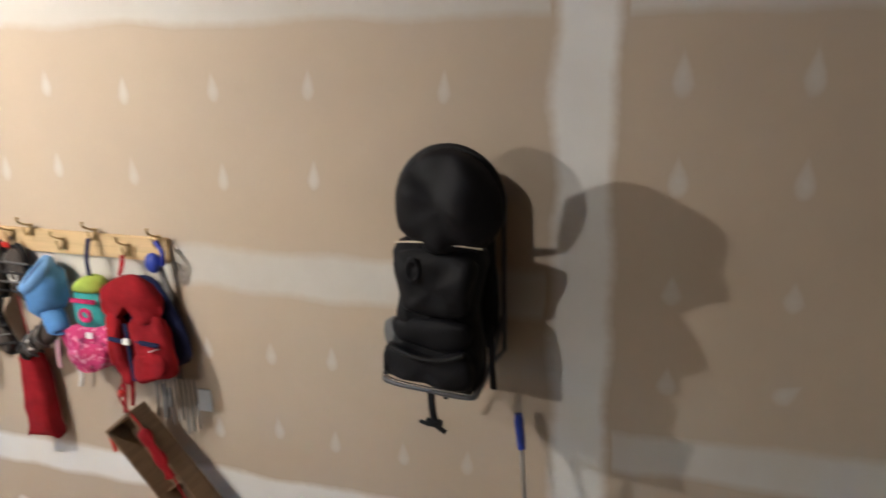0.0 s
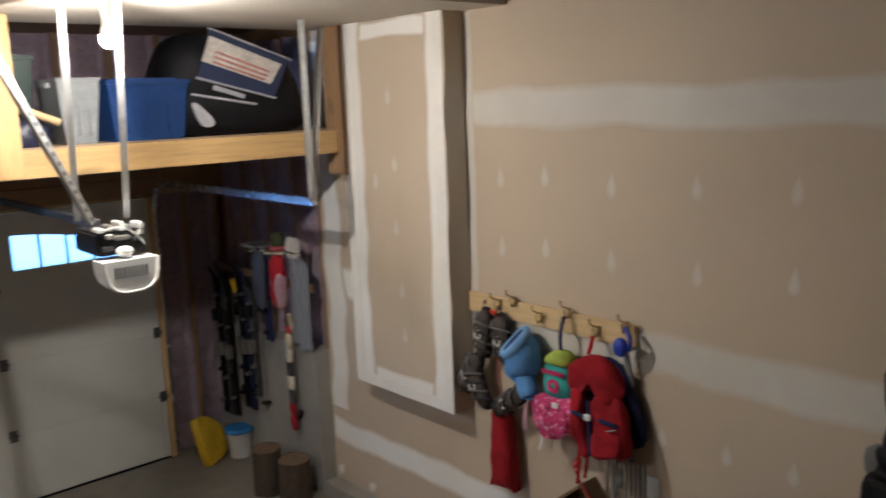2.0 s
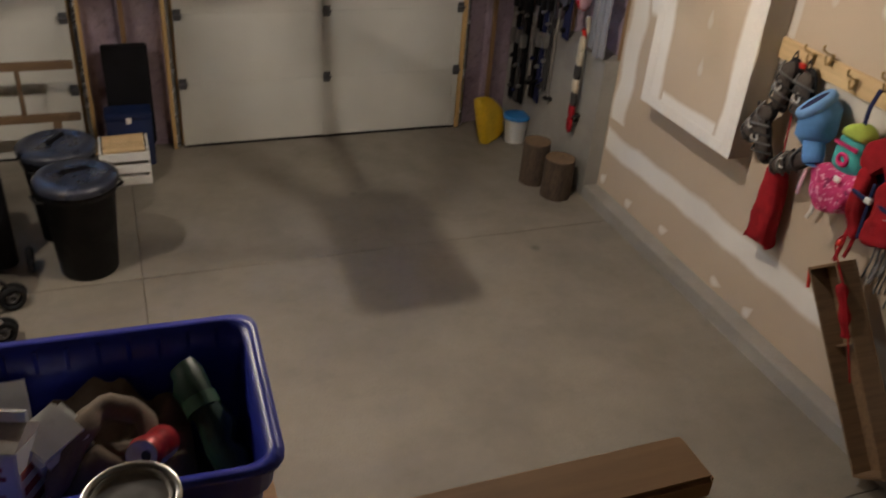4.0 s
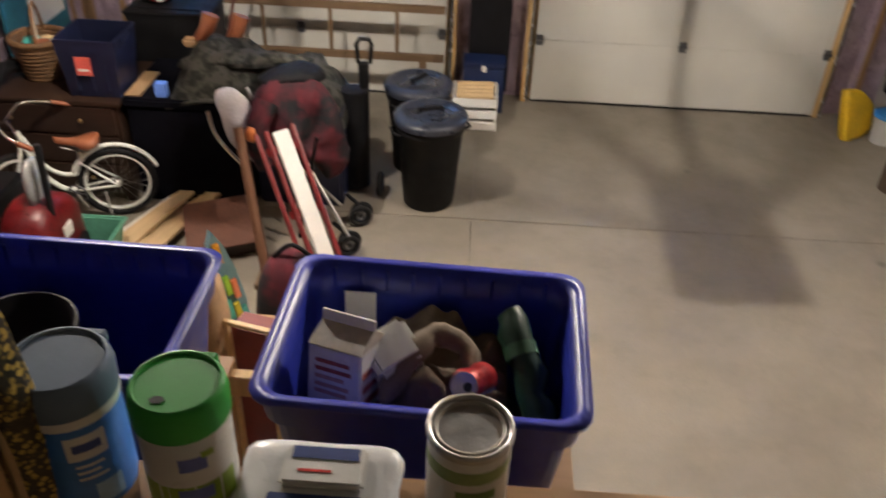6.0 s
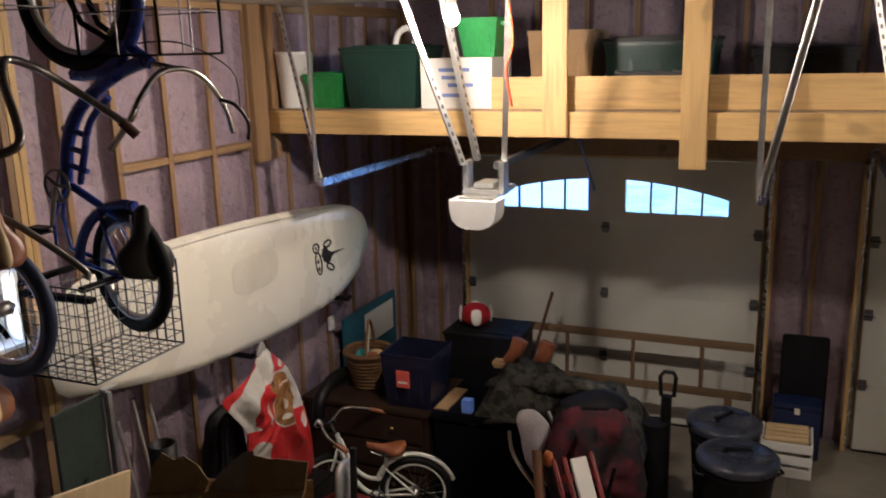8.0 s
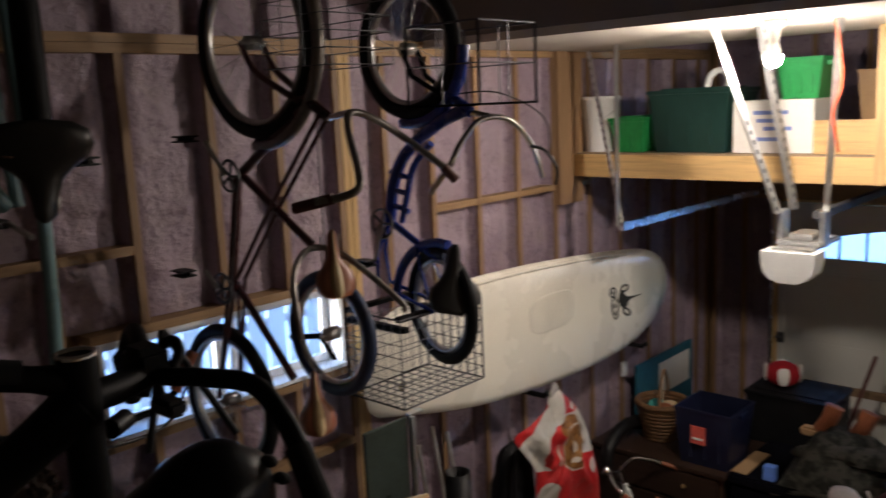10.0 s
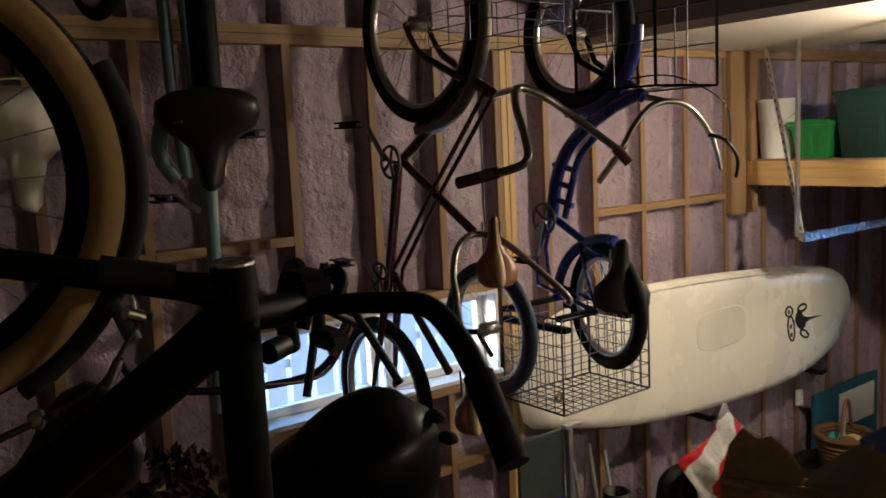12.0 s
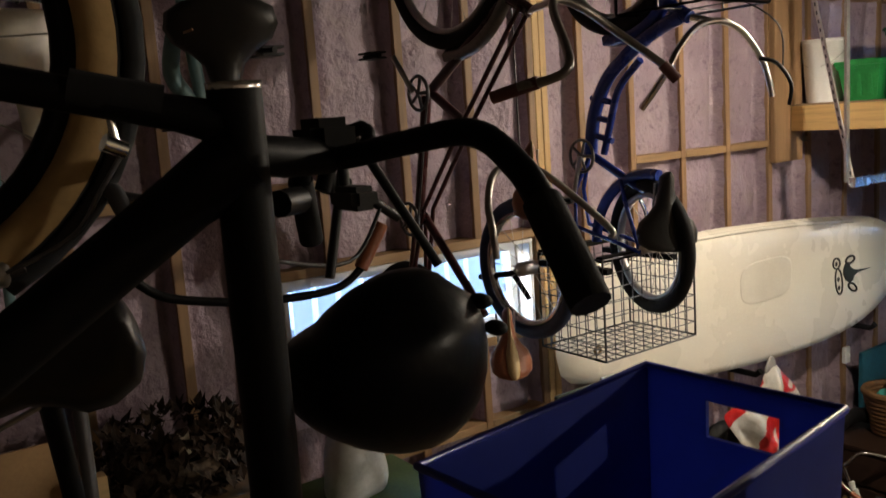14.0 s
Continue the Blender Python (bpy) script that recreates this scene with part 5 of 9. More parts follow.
M_PINE = wood("pine_board", (0.66, 0.47, 0.25), 0.75, along="y")
M_BRASS = mat("aged_brass", (0.42, 0.30, 0.14), 0.35, metal=0.9)
M_REDF = fabric("red_fabric", (0.29, 0.012, 0.018), 0.4)
M_NAVYF = fabric("navy_fabric", (0.018, 0.022, 0.07))
M_PINKF = fabric("pink_fabric", (0.55, 0.035, 0.14), 0.5)


def pink_print_material():
    """Pink cloth with a busy pale and wine-red print."""
    m = bpy.data.materials.new("pink_printed_cloth")
    t, b = nodes_of(m)
    base = ramp(t, noise_of(t, 9, 3), [(0.3, (0.42, 0.02, 0.10)), (0.7, (0.60, 0.05, 0.19))])
    base = mixed(t, base, (0.72, 0.32, 0.42), ramp(t, noise_of(t, 38, 2, 0.5), [(0.57, (0, 0, 0)), (0.62, (0.9,) * 3)]))
    base = mixed(t, base, (0.20, 0.01, 0.07), ramp(t, noise_of(t, 26, 2, 0.5, (1, 1.2, 0.8)), [(0.60, (0, 0, 0)), (0.66, (0.9,) * 3)]))
    t.links.new(base, b.inputs["Base Color"])
    b.inputs["Roughness"].default_value = 0.85
    bumped(t, b, noise_of(t, 30, 4), 0.5, 0.01)
    return m


M_PINKP = pink_print_material()
M_SKYF = fabric("pale_blue_fleece", (0.12, 0.30, 0.62))
M_TEALF = fabric("teal_fabric", (0.06, 0.36, 0.34))
M_LIMEF = fabric("lime_fabric", (0.40, 0.52, 0.10))
M_GREYF = fabric("grey_fabric", (0.16, 0.155, 0.15))
M_DKGREY = fabric("dark_grey_fabric", (0.05, 0.048, 0.048))
M_BLACKF = mat("black_nylon", (0.0065, 0.0065, 0.0085), 0.62, vary=0.6, scale=7, fine=280, bump=0.35, spec=0.22)
M_WHITEF = fabric("off_white_fabric", (0.55, 0.52, 0.48))
M_ROUGHW = wood("weathered_wood", (0.21, 0.13, 0.07), 0.5, along="z")
M_REDP = mat("red_plastic", (0.55, 0.03, 0.02), 0.4)
M_YELLOW = mat("yellow_plastic", (0.75, 0.48, 0.02), 0.45)
M_DKBLUE = mat("dark_blue_plastic", (0.02, 0.05, 0.35), 0.4)
M_BARK = mat("tree_bark", (0.065, 0.045, 0.03), 0.95, vary=0.5, scale=14, fine=60, bump=0.9, stretch=(1, 1, 0.3))
M_ENDGRAIN = mat("cut_log_end", (0.15, 0.095, 0.052), 0.85, vary=0.4, scale=20)
M_PAPERW = mat("white_paper", (0.72, 0.70, 0.66), 0.8, vary=0.05)
M_CREAM = mat("cream_plastic", (0.62, 0.55, 0.42), 0.5)

rack = thing("coat_rack", "pale pine coat rack board with brass double hooks on the wall", "coat rack")
part("board", B((-0.026, -4.335, 1.708), (-0.004, -3.13, 1.826), 0.004), M_PINE, rack)
HOOKS = ((-3.40, 1.785), (-3.525, 1.82), (-3.72, 1.76), (-3.92, 1.82), (-4.11, 1.755), (-4.29, 1.81))
for y, z in HOOKS:
    h = Shape().box((-0.031, y - 0.013, z - 0.03), (-0.0262, y + 0.013, z + 0.035), None, 0.002)
    h.tube(smooth_line([(-0.03, y, z + 0.005), (-0.06, y, z - 0.02), (-0.075, y, z + 0.012), (-0.078, y, z + 0.03)], 4), 0.005, 6)
    h.tube(smooth_line([(-0.03, y, z + 0.025), (-0.07, y, z + 0.04), (-0.105, y, z + 0.062), (-0.108, y, z + 0.075)], 4), 0.005, 6)
    h.blob((-0.108, y, z + 0.08), (0.008, 0.008, 0.008), 8, 5)
    part("hook", h, M_BRASS, rack, "aged brass double hook")


def strap(pts, wd=0.012, th=0.002, shape=None):
    """A flat ribbon that follows points, its width along y."""
    s = shape or Shape()
    p = smooth_line(pts, 5)
    v, f = [], []
    for q in p:
        v += [(q.x - th, q.y - wd, q.z), (q.x - th, q.y + wd, q.z), (q.x + th, q.y + wd, q.z), (q.x + th, q.y - wd, q.z)]
    for i in range(len(p) - 1):
        f += [(i * 4 + j, i * 4 + (j + 1) % 4, i * 4 + 4 + (j + 1) % 4, i * 4 + 4 + j) for j in range(4)]
    return s.add(v, f, None, True)


M_SHOE = fabric("brown_grey_mesh", (0.075, 0.062, 0.055), 0.5)


def sandal(y, z, lean, label, x=-0.10):
    """A water shoe hung heel down: sole, upper, straps."""
    b = thing("water_shoe", label, "shoe", pose(x, y, z, 0, 0, 0) @ Matrix.Rotation(lean, 4, 'X'), "shoes on the rack")
    sole = round_outline([(-0.045, -0.15), (0.045, -0.15), (0.05, -0.05), (0.055, 0.07), (0.03, 0.15), (-0.03, 0.15), (-0.055, 0.06), (-0.045, -0.05)], 3)
    part("sole", puff(sole, 0.03, on_x(0.02), 4), M_BLACKP, b)
    up = round_outline([(-0.04, -0.12), (0.04, -0.12), (0.05, 0.06), (0.025, 0.13), (-0.025, 0.13), (-0.05, 0.06)], 3)
    part("upper", puff(up, 0.075, on_x(-0.012), 2, 0.04, y), M_SHOE, b)
    for k, mm in ((-0.08, M_DKGREY), (-0.03, M_GREYF), (0.02, M_DKGREY), (0.075, M_GREYF)):
        part("strap", Shape().tube(smooth_line([(0.0, -0.062, k - 0.03), (-0.058, -0.02, k), (-0.062, 0.02, k + 0.015), (0.0, 0.062, k + 0.04)], 3), 0.007, 6), mm, b)
    part("logo_patch", Shape().ring(0.024, 0.007, 14, 5, on_x(-0.052)), M_WHITEF, b, "pale round patch")
    part("hang_loop", Shape().tube(smooth_line([(0.0, -0.02, 0.14), (0.0, 0.0, 0.20), (0.0, 0.02, 0.14)], 5), 0.004, 5), M_DKGREY, b)
    return b


sandal(-3.33, 1.62, 0.10, "dark grey water shoe with a pale patch hung by its loop")
sandal(-3.47, 1.60, -0.15, "dark grey water shoe with a pale patch hung by its loop", -0.085)
sandal(-3.23, 1.36, 0.55, "dark grey strappy water shoe hung below the rack", -0.12)
sandal(-3.31, 1.31, -0.5, "dark grey strappy water shoe hung below the rack", -0.14)
sandal(-3.55, 1.26, 0.95, "scuffed grey water shoe dangling sideways by its strap", -0.13)
part("red_tag", B((-0.09, -3.42, 1.735), (-0.08, -3.36, 1.765), 0.004), M_REDP, rack)

red_bag = thing("red_bag", "long red nylon tent bag hanging by a cord", "bag")
part("sack", puff(round_outline([(-3.55, 0.71), (-3.545, 0.70), (-3.39, 0.70), (-3.385, 0.71), (-3.39, 0.95), (-3.405, 1.18), (-3.455, 1.26), (-3.51, 1.18), (-3.55, 0.95)], 3), 0.12, on_x(-0.09), 4, 0.025, 3), M_REDF, red_bag)
part("cord", Shape().tube(smooth_line([(-0.09, -3.455, 1.25), (-0.10, -3.44, 1.5), (-0.075, -3.42, 1.745)], 5), 0.005, 5), M_REDF, red_bag)

boot = thing("fleece_boot", "pale blue soft fleece boot hanging toe down", "boot")
BN = Vector((-0.45, 0.55, 0.70)).normalized()
BC = Vector((-0.15, -3.625, 1.635))
BR = Matrix.Translation(BC) @ BN.to_track_quat('Z', 'Y').to_matrix().to_4x4()
part("leg", Shape().tube([BC - BN * 0.004, BC - BN * 0.05, (-0.12, -3.655, 1.50), (-0.12, -3.64, 1.445), (-0.13, -3.66, 1.42)], [0.100, 0.106, 0.104, 0.090, 0.05], 18), M_SKYF, boot)
part("cuff", Shape().lathe([(0.078, 0.012), (0.100, 0.020), (0.112, 0.006), (0.112, -0.022), (0.102, -0.036)], 22, BR), fabric("blue_fleece", (0.17, 0.34, 0.62)), boot, "rolled pale blue cuff")
part("opening", Shape().lathe([(0.080, 0.013), (0.062, -0.03), (0.0, -0.05)], 18, BR), M_NAVYF, boot, "dark inside of the boot")
part("foot", Shape().tube(smooth_line([(-0.13, -3.66, 1.46), (-0.145, -3.70, 1.41), (-0.16, -3.735, 1.345)], 4), [0.05, 0.054, 0.056, 0.057, 0.057, 0.057, 0.056, 0.054, 0.046], 14), M_SKYF, boot)
part("toe_cap", Shape().lathe([(0.048, 0.0), (0.03, -0.012), (0.0, -0.016)], 14, Matrix.Translation((-0.16, -3.735, 1.345))), M_SKYF, boot)

child_bag = thing("child_backpack", "small teal, lime and pink child's backpack hung on a hook", "bag")
part("body", puff(round_outline([(-3.83, 1.37), (-4.0, 1.38), (-4.01, 1.50), (-3.97, 1.60), (-3.87, 1.60), (-3.82, 1.50)], 4), 0.14, on_x(-0.10), 2.5, 0.012, 5), M_TEALF, child_bag)
part("flap", puff(round_outline([(-3.84, 1.56), (-3.99, 1.56), (-3.975, 1.61), (-3.915, 1.635), (-3.855, 1.61)], 4), 0.15, on_x(-0.105), 2.5, 0.012, 7), M_LIMEF, child_bag, "lime green flap")
part("trim_band", strap([(-0.172, -3.915, 1.535), (-0.174, -3.915, 1.515)], 0.075, 0.004), M_PINKF, child_bag, "pink band")
part("round_patch", Shape().ring(0.028, 0.013, 14, 6, on_x(-0.165) @ Matrix.Translation((-3.915, 0, 1.45))), M_PINKF, child_bag, "pink round patch")
part("strap", strap([(-0.10, -3.915, 1.62), (-0.11, -3.92, 1.72), (-0.08, -3.92, 1.815)], 0.012), M_NAVYF, child_bag)

pink_vest = thing("pink_swim_vest", "pink patterned child's swim vest with a buckled belt", "vest")
part("body", puff(round_outline([(-3.747, 1.352), (-3.735, 1.21), (-3.849, 1.135), (-3.98, 1.17), (-4.073, 1.215), (-4.115, 1.34), (-4.085, 1.41), (-3.93, 1.385)], 4), 0.15, on_x(-0.12), 2.5, 0.05, 8), M_PINKP, pink_vest)
part("flap", puff(round_outline([(-3.80, 1.24), (-3.86, 1.15), (-4.0, 1.19), (-4.03, 1.29), (-3.90, 1.31)], 4), 0.06, on_x(-0.185), 2.5, 0.04, 5), M_PINKP, pink_vest)
part("buckle", B((-0.205, -3.97, 1.345), (-0.190, -3.93, 1.375), 0.004), M_WHITEP, pink_vest)
part("belt", strap([(-0.17, -3.82, 1.215), (-0.16, -3.83, 1.12), (-0.15, -3.80, 1.05)], 0.014), M_WHITEF, pink_vest)
part("belt", strap([(-0.17, -3.72, 1.30), (-0.16, -3.70, 1.20), (-0.15, -3.69, 1.14)], 0.012), mat("pale_pink_webbing", (0.62, 0.36, 0.42), 0.9), pink_vest)

life = thing("life_jacket", "red life jacket with navy lining and hanging webbing straps", "life jacket")
part("shoulder_yoke", puff(round_outline([(-4.156, 1.665), (-4.06, 1.625), (-3.995, 1.525), (-4.02, 1.445), (-4.09, 1.44), (-4.13, 1.52), (-4.18, 1.52), (-4.22, 1.44), (-4.31, 1.45), (-4.335, 1.52), (-4.30, 1.575), (-4.23, 1.65)], 4), 0.13, on_x(-0.13), 3, 0.05, 2), M_REDF, life)
part("front_panel", puff(round_outline([(-4.03, 1.46), (-4.10, 1.44), (-4.135, 1.30), (-4.15, 1.13), (-4.095, 1.12), (-4.065, 1.25)], 4), 0.10, on_x(-0.15), 3, 0.05, 3), M_REDF, life)
part("front_panel", puff(round_outline([(-4.20, 1.47), (-4.31, 1.48), (-4.37, 1.39), (-4.40, 1.20), (-4.30, 1.155), (-4.19, 1.14), (-4.175, 1.30)], 4), 0.12, on_x(-0.15), 3, 0.055, 4), M_REDF, life)
part("pocket", puff(round_outline([(-4.21, 1.29), (-4.36, 1.31), (-4.375, 1.21), (-4.30, 1.18), (-4.205, 1.17)], 3), 0.05, on_x(-0.205), 3, 0.03, 7), M_REDF, life)
part("back_panel", puff(round_outline([(-4.06, 1.54), (-4.16, 1.64), (-4.27, 1.62), (-4.37, 1.46), (-4.415, 1.22), (-4.10, 1.20)], 4), 0.07, on_x(-0.06), 3, 0.015, 6), M_NAVYF, life, "navy inside panel")
part("zip", strap([(-0.19, -4.165, 1.44), (-0.185, -4.165, 1.3), (-0.18, -4.168, 1.14)], 0.010, 0.004), M_NAVYF, life)
part("reflective_tab", strap([(-0.225, -4.31, 1.325), (-0.222, -4.36, 1.345)], 0.006, 0.004), M_WHITEF, life, "pale reflective tab")
part("hanging_loop", strap([(-0.13, -4.12, 1.66), (-0.10, -4.115, 1.70), (-0.08, -4.11, 1.745)], 0.012), M_REDF, life)
for y, z in ((-4.12, 1.36), (-4.28, 1.36)):
    part("belt", Shape().tube([(-0.20, y + 0.05, z), (-0.222, y, z + 0.005), (-0.20, y - 0.07, z - 0.01)], 0.012, 6), M_NAVYF, life)
part("buckle", B((-0.225, -4.20, 1.345), (-0.205, -4.16, 1.375), 0.004), M_WHITEP, life, "white buckle")
for y, z0, z1 in ((-4.06, 1.13, 0.93), (-4.11, 1.12, 0.98), (-4.30, 1.12, 0.94), (-4.33, 1.1, 1.0)):
    part("strap", strap([(-0.13, y, z0), (-0.15, y - 0.01, (z0 + z1) / 2), (-0.14, y + 0.01, z1)], 0.011), M_REDF if y > -4.2 else M_GREYF, life)
scarf = thing("fringed_scarf", "thin grey scarf with a long knotted fringe", "scarf")
part("band", strap([(-0.075, -4.295, 1.76), (-0.05, -4.33, 1.5), (-0.06, -4.34, 1.12)], 0.02), M_GREYF, scarf)
for i in range(9):
    y = -4.20 - i * 0.028
    part("fringe", Shape().tube([(-0.07, y, 1.13), (-0.075, y - 0.008, 1.02), (-0.07, y + random.uniform(-0.012, 0.012), 0.90 + 0.03 * (i % 3) - 0.012 * i)], 0.005, 5), M_GREYF, scarf)

keyf = thing("key_float", "round blue floating key fob on a short cord", "key fob")
part("float", Shape().blob((-0.11, -4.305, 1.73), (0.03, 0.042, 0.05)), M_DKBLUE, keyf)
part("clip", Shape().tube(smooth_line([(-0.10, -4.35, 1.72), (-0.10, -4.355, 1.78), (-0.08, -4.31, 1.825)], 4), 0.012, 6), M_BLUEP, keyf)

trough_m = Matrix(((0, 0, -1, -0.13), (-0.768, -0.64, 0, -4.09), (0.64, -0.768, 0, 0.945), (0, 0, 0, 1)))
trough = thing("wooden_trough", "long open brown wooden trough box leaning against the wall", "box")
part("bottom", B((-0.10, 0.0, 0.0), (0.10, 1.09, 0.012)).mesh("bottom"), M_ROUGHW, trough, m=trough_m)
for nm, lo, hi in (("side", (-0.10, 0, 0.013), (-0.088, 1.09, 0.13)), ("side", (0.087, 0, 0.013), (0.10, 1.09, 0.13)), ("end", (-0.086, 0, 0.013), (0.086, 0.015, 0.13)), ("end", (-0.086, 1.075, 0.013), (0.086, 1.09, 0.13)), ("slat", (-0.086, 0.42, 0.013), (0.086, 0.43, 0.07))):
    part(nm, B(lo, hi, 0.003), M_ROUGHW, trough, m=trough_m)
slices = random.Random(5)
for k in range(6):
    sl = thing("wood_slice", "thin pale brown slice of wood lying in the trough", "wood slice", trough_m @ Matrix.Translation((slices.uniform(-0.04, 0.04), 0.09 + 0.085 * k, 0.014)), "wood slices in the trough")
    part("slice", Shape().lathe([(0.0, 0.012), (0.030, 0.012), (0.030, 0.0)], 14, None, 1.0, slices.uniform(0.75, 1.0)), M_ROUGHW if k % 2 else M_CARD, sl)
pouch = thing("red_pouch", "dark red cloth pouch hooked on the trough rim", "pouch")
part("cloth", Shape().tube(smooth_line([(-0.26, -4.24, 0.93), (-0.27, -4.29, 0.86), (-0.26, -4.34, 0.76), (-0.25, -4.37, 0.68)], 5), [0.008] + [0.026 + 0.006 * math.sin(k) for k in range(14)] + [0.008], 9), M_REDF, pouch)
cord_red = thing("rope", "thin red cord with a wooden bead hanging down the wall", "cord")
part("line", Shape().tube(smooth_line([(-0.20, -4.11, 1.13), (-0.22, -4.10, 1.05), (-0.28, -4.30, 0.90), (-0.28, -4.45, 0.62), (-0.27, -4.50, 0.5)], 6), 0.005, 5), M_REDF, cord_red)
part("bead", Shape().blob((-0.21, -4.105, 1.08), (0.016, 0.016, 0.02), 10, 6), M_REDP, cord_red)
part("end_toggle", Shape().tube([(-0.14, -3.93, 0.80), (-0.14, -3.955, 0.70)], 0.011, 6), M_REDP, cord_red)

outlet = thing("wall_outlet", "white plastic outlet cover plate on the drywall", "outlet")
part("plate", B((-0.012, -4.472, 0.93), (-0.004, -4.395, 1.05), 0.004), M_WHITEP, outlet)
for z in (0.965, 1.015):
    part("socket", B((-0.015, -4.449, z - 0.015), (-0.0122, -4.418, z + 0.015), 0.002), M_WHITEP, outlet)

# the child carrier
carrier = thing("child_carrier_backpack", "black child carrier backpack with round sun hood and metal frame", "backpack")
part("back_panel", puff(round_outline([(-5.60, 1.50), (-5.94, 1.48), (-5.96, 1.85), (-5.92, 2.20), (-5.72, 2.24), (-5.62, 2.16), (-5.58, 1.85)], 4), 0.10, on_x(-0.075), 4, 0.01, 2), M_BLACKF, carrier, "padded back panel against the wall")
HOOD_Y, HOOD_Z = -5.866, 2.170
part("hood", puff([(HOOD_Y + 0.207 * math.cos(i * math.tau / 36), HOOD_Z + 0.198 * math.sin(i * math.tau / 36) - 0.012 * abs(math.cos(i * math.tau / 36))) for i in range(36)], 0.17, on_x(-0.385), 2.4, 0.06, 2), M_BLACKF, carrier, "round black sun hood")
part("hood_rim", Shape().ring(0.202, 0.014, 40, 8, on_x(-0.36) @ Matrix.Translation((HOOD_Y, 0, HOOD_Z - 0.004))), M_BLACKP, carrier, "piped black rim")
for y in (-5.69, -6.01):
    part("hood_stay", Shape().tube(smooth_line([(-0.36, y, 2.13), (-0.24, y, 2.06), (-0.08, y * 0.4 - 3.45, 1.92)], 5), 0.009, 7), M_BLACKP, carrier)
part("body", puff(round_outline([(-5.645, 1.995), (-5.64, 1.87), (-5.65, 1.76), (-5.625, 1.62), (-5.585, 1.50), (-5.60, 1.445), (-5.77, 1.42), (-5.955, 1.40), (-5.975, 1.58), (-5.955, 1.74), (-5.985, 1.96), (-5.82, 2.02)], 4), 0.20, on_x(-0.315), 4, 0.05, 9), M_BLACKF, carrier)
part("piping", Shape().tube(smooth_line([(-0.40, -5.655, 2.005), (-0.437, -5.76, 2.022), (-0.44, -5.88, 2.02), (-0.40, -6.0, 2.0)], 6), 0.004, 5), M_CREAM, carrier, "tan piping")
part("pocket", puff(round_outline([(-5.675, 1.97), (-5.67, 1.80), (-5.72, 1.735), (-5.92, 1.73), (-5.95, 1.80), (-5.965, 1.965)], 4), 0.09, on_x(-0.405), 3, 0.05, 1), M_BLACKF, carrier)
part("flap", puff(round_outline([(-5.64, 1.70), (-5.66, 1.62), (-5.80, 1.585), (-5.93, 1.60), (-5.95, 1.69), (-5.80, 1.715)], 4), 0.08, on_x(-0.40), 3, 0.04, 8), M_BLACKF, carrier)
part("pocket", puff(round_outline([(-5.62, 1.60), (-5.60, 1.47), (-5.77, 1.445), (-5.95, 1.43), (-5.94, 1.585), (-5.79, 1.56)], 4), 0.10, on_x(-0.405), 3, 0.035, 4), M_BLACKF, carrier)
part("pocket_mouth", Shape().tube(smooth_line([(-0.452, -5.64, 1.60), (-0.468, -5.74, 1.572), (-0.468, -5.85, 1.567), (-0.452, -5.935, 1.59)], 5), 0.010, 6), mat("black_binding", (0.004, 0.004, 0.005), 0.8), carrier)
part("loop_handle", Shape().ring(0.030, 0.008, 16, 6, on_x(-0.452) @ Matrix.Translation((-5.745, 0, 1.915)) @ Matrix.Diagonal((0.8, 1, 1.4, 1))), M_BLACKF, carrier)
fr = smooth_line([(-0.04, -5.60, 1.62), (-0.22, -5.585, 1.52), (-0.40, -5.592, 1.452), (-0.43, -5.64, 1.435), (-0.435, -5.78, 1.425), (-0.43, -5.93, 1.41), (-0.40, -5.975, 1.42), (-0.22, -5.985, 1.49), (-0.04, -5.98, 1.60)], 6)
part("frame", Shape().tube(fr, 0.011, 8), M_DARKST, carrier, "bent steel frame bar")
part("frame_trim", Shape().tube(smooth_line([(-0.44, -5.60, 1.472), (-0.447, -5.66, 1.453), (-0.452, -5.79, 1.443), (-0.447, -5.945, 1.432)], 5), 0.005, 6), M_CHROME, carrier, "bright trim along the frame")
for y in (-5.59, -5.985):
    part("frame_leg", Shape().tube([(-0.03, y, 2.12), (-0.03, y, 1.45), (-0.20, y, 1.47)], 0.010, 7), M_DARKST, carrier)
part("strap", strap([(-0.42, -5.79, 1.43), (-0.42, -5.795, 1.33), (-0.40, -5.80, 1.26)], 0.014, 0.004), M_BLACKF, carrier)
part("buckle", Shape().box((-0.42, -5.83, 1.255), (-0.395, -5.765, 1.285), None, 0.005).tube([(-0.41, -5.765, 1.285), (-0.41, -5.845, 1.235)], 0.010, 6).tube([(-0.41, -5.77, 1.262), (-0.41, -5.735, 1.272)], 0.008, 6), M_BLACKP, carrier)
part("strap", strap([(-0.30, -6.0, 1.66), (-0.33, -6.015, 1.52), (-0.31, -6.015, 1.40)], 0.012, 0.004), M_BLACKF, carrier)
part("strap", strap([(-0.16, -5.73, 1.46), (-0.12, -5.76, 1.33), (-0.10, -5.74, 1.22)], 0.010, 0.003), M_BLACKF, carrier)
part("side_pocket", puff(round_outline([(-5.565, 1.645), (-5.575, 1.53), (-5.64, 1.52), (-5.655, 1.66)], 3), 0.09, on_x(-0.30), 3, 0.015, 4), M_GREYF, carrier, "grey mesh side pocket")
part("wall_hook", Shape().tube(smooth_line([(-0.002, -5.79, 2.14), (-0.05, -5.79, 2.13), (-0.09, -5.79, 2.18)], 4), 0.008, 6), M_STEEL, carrier)

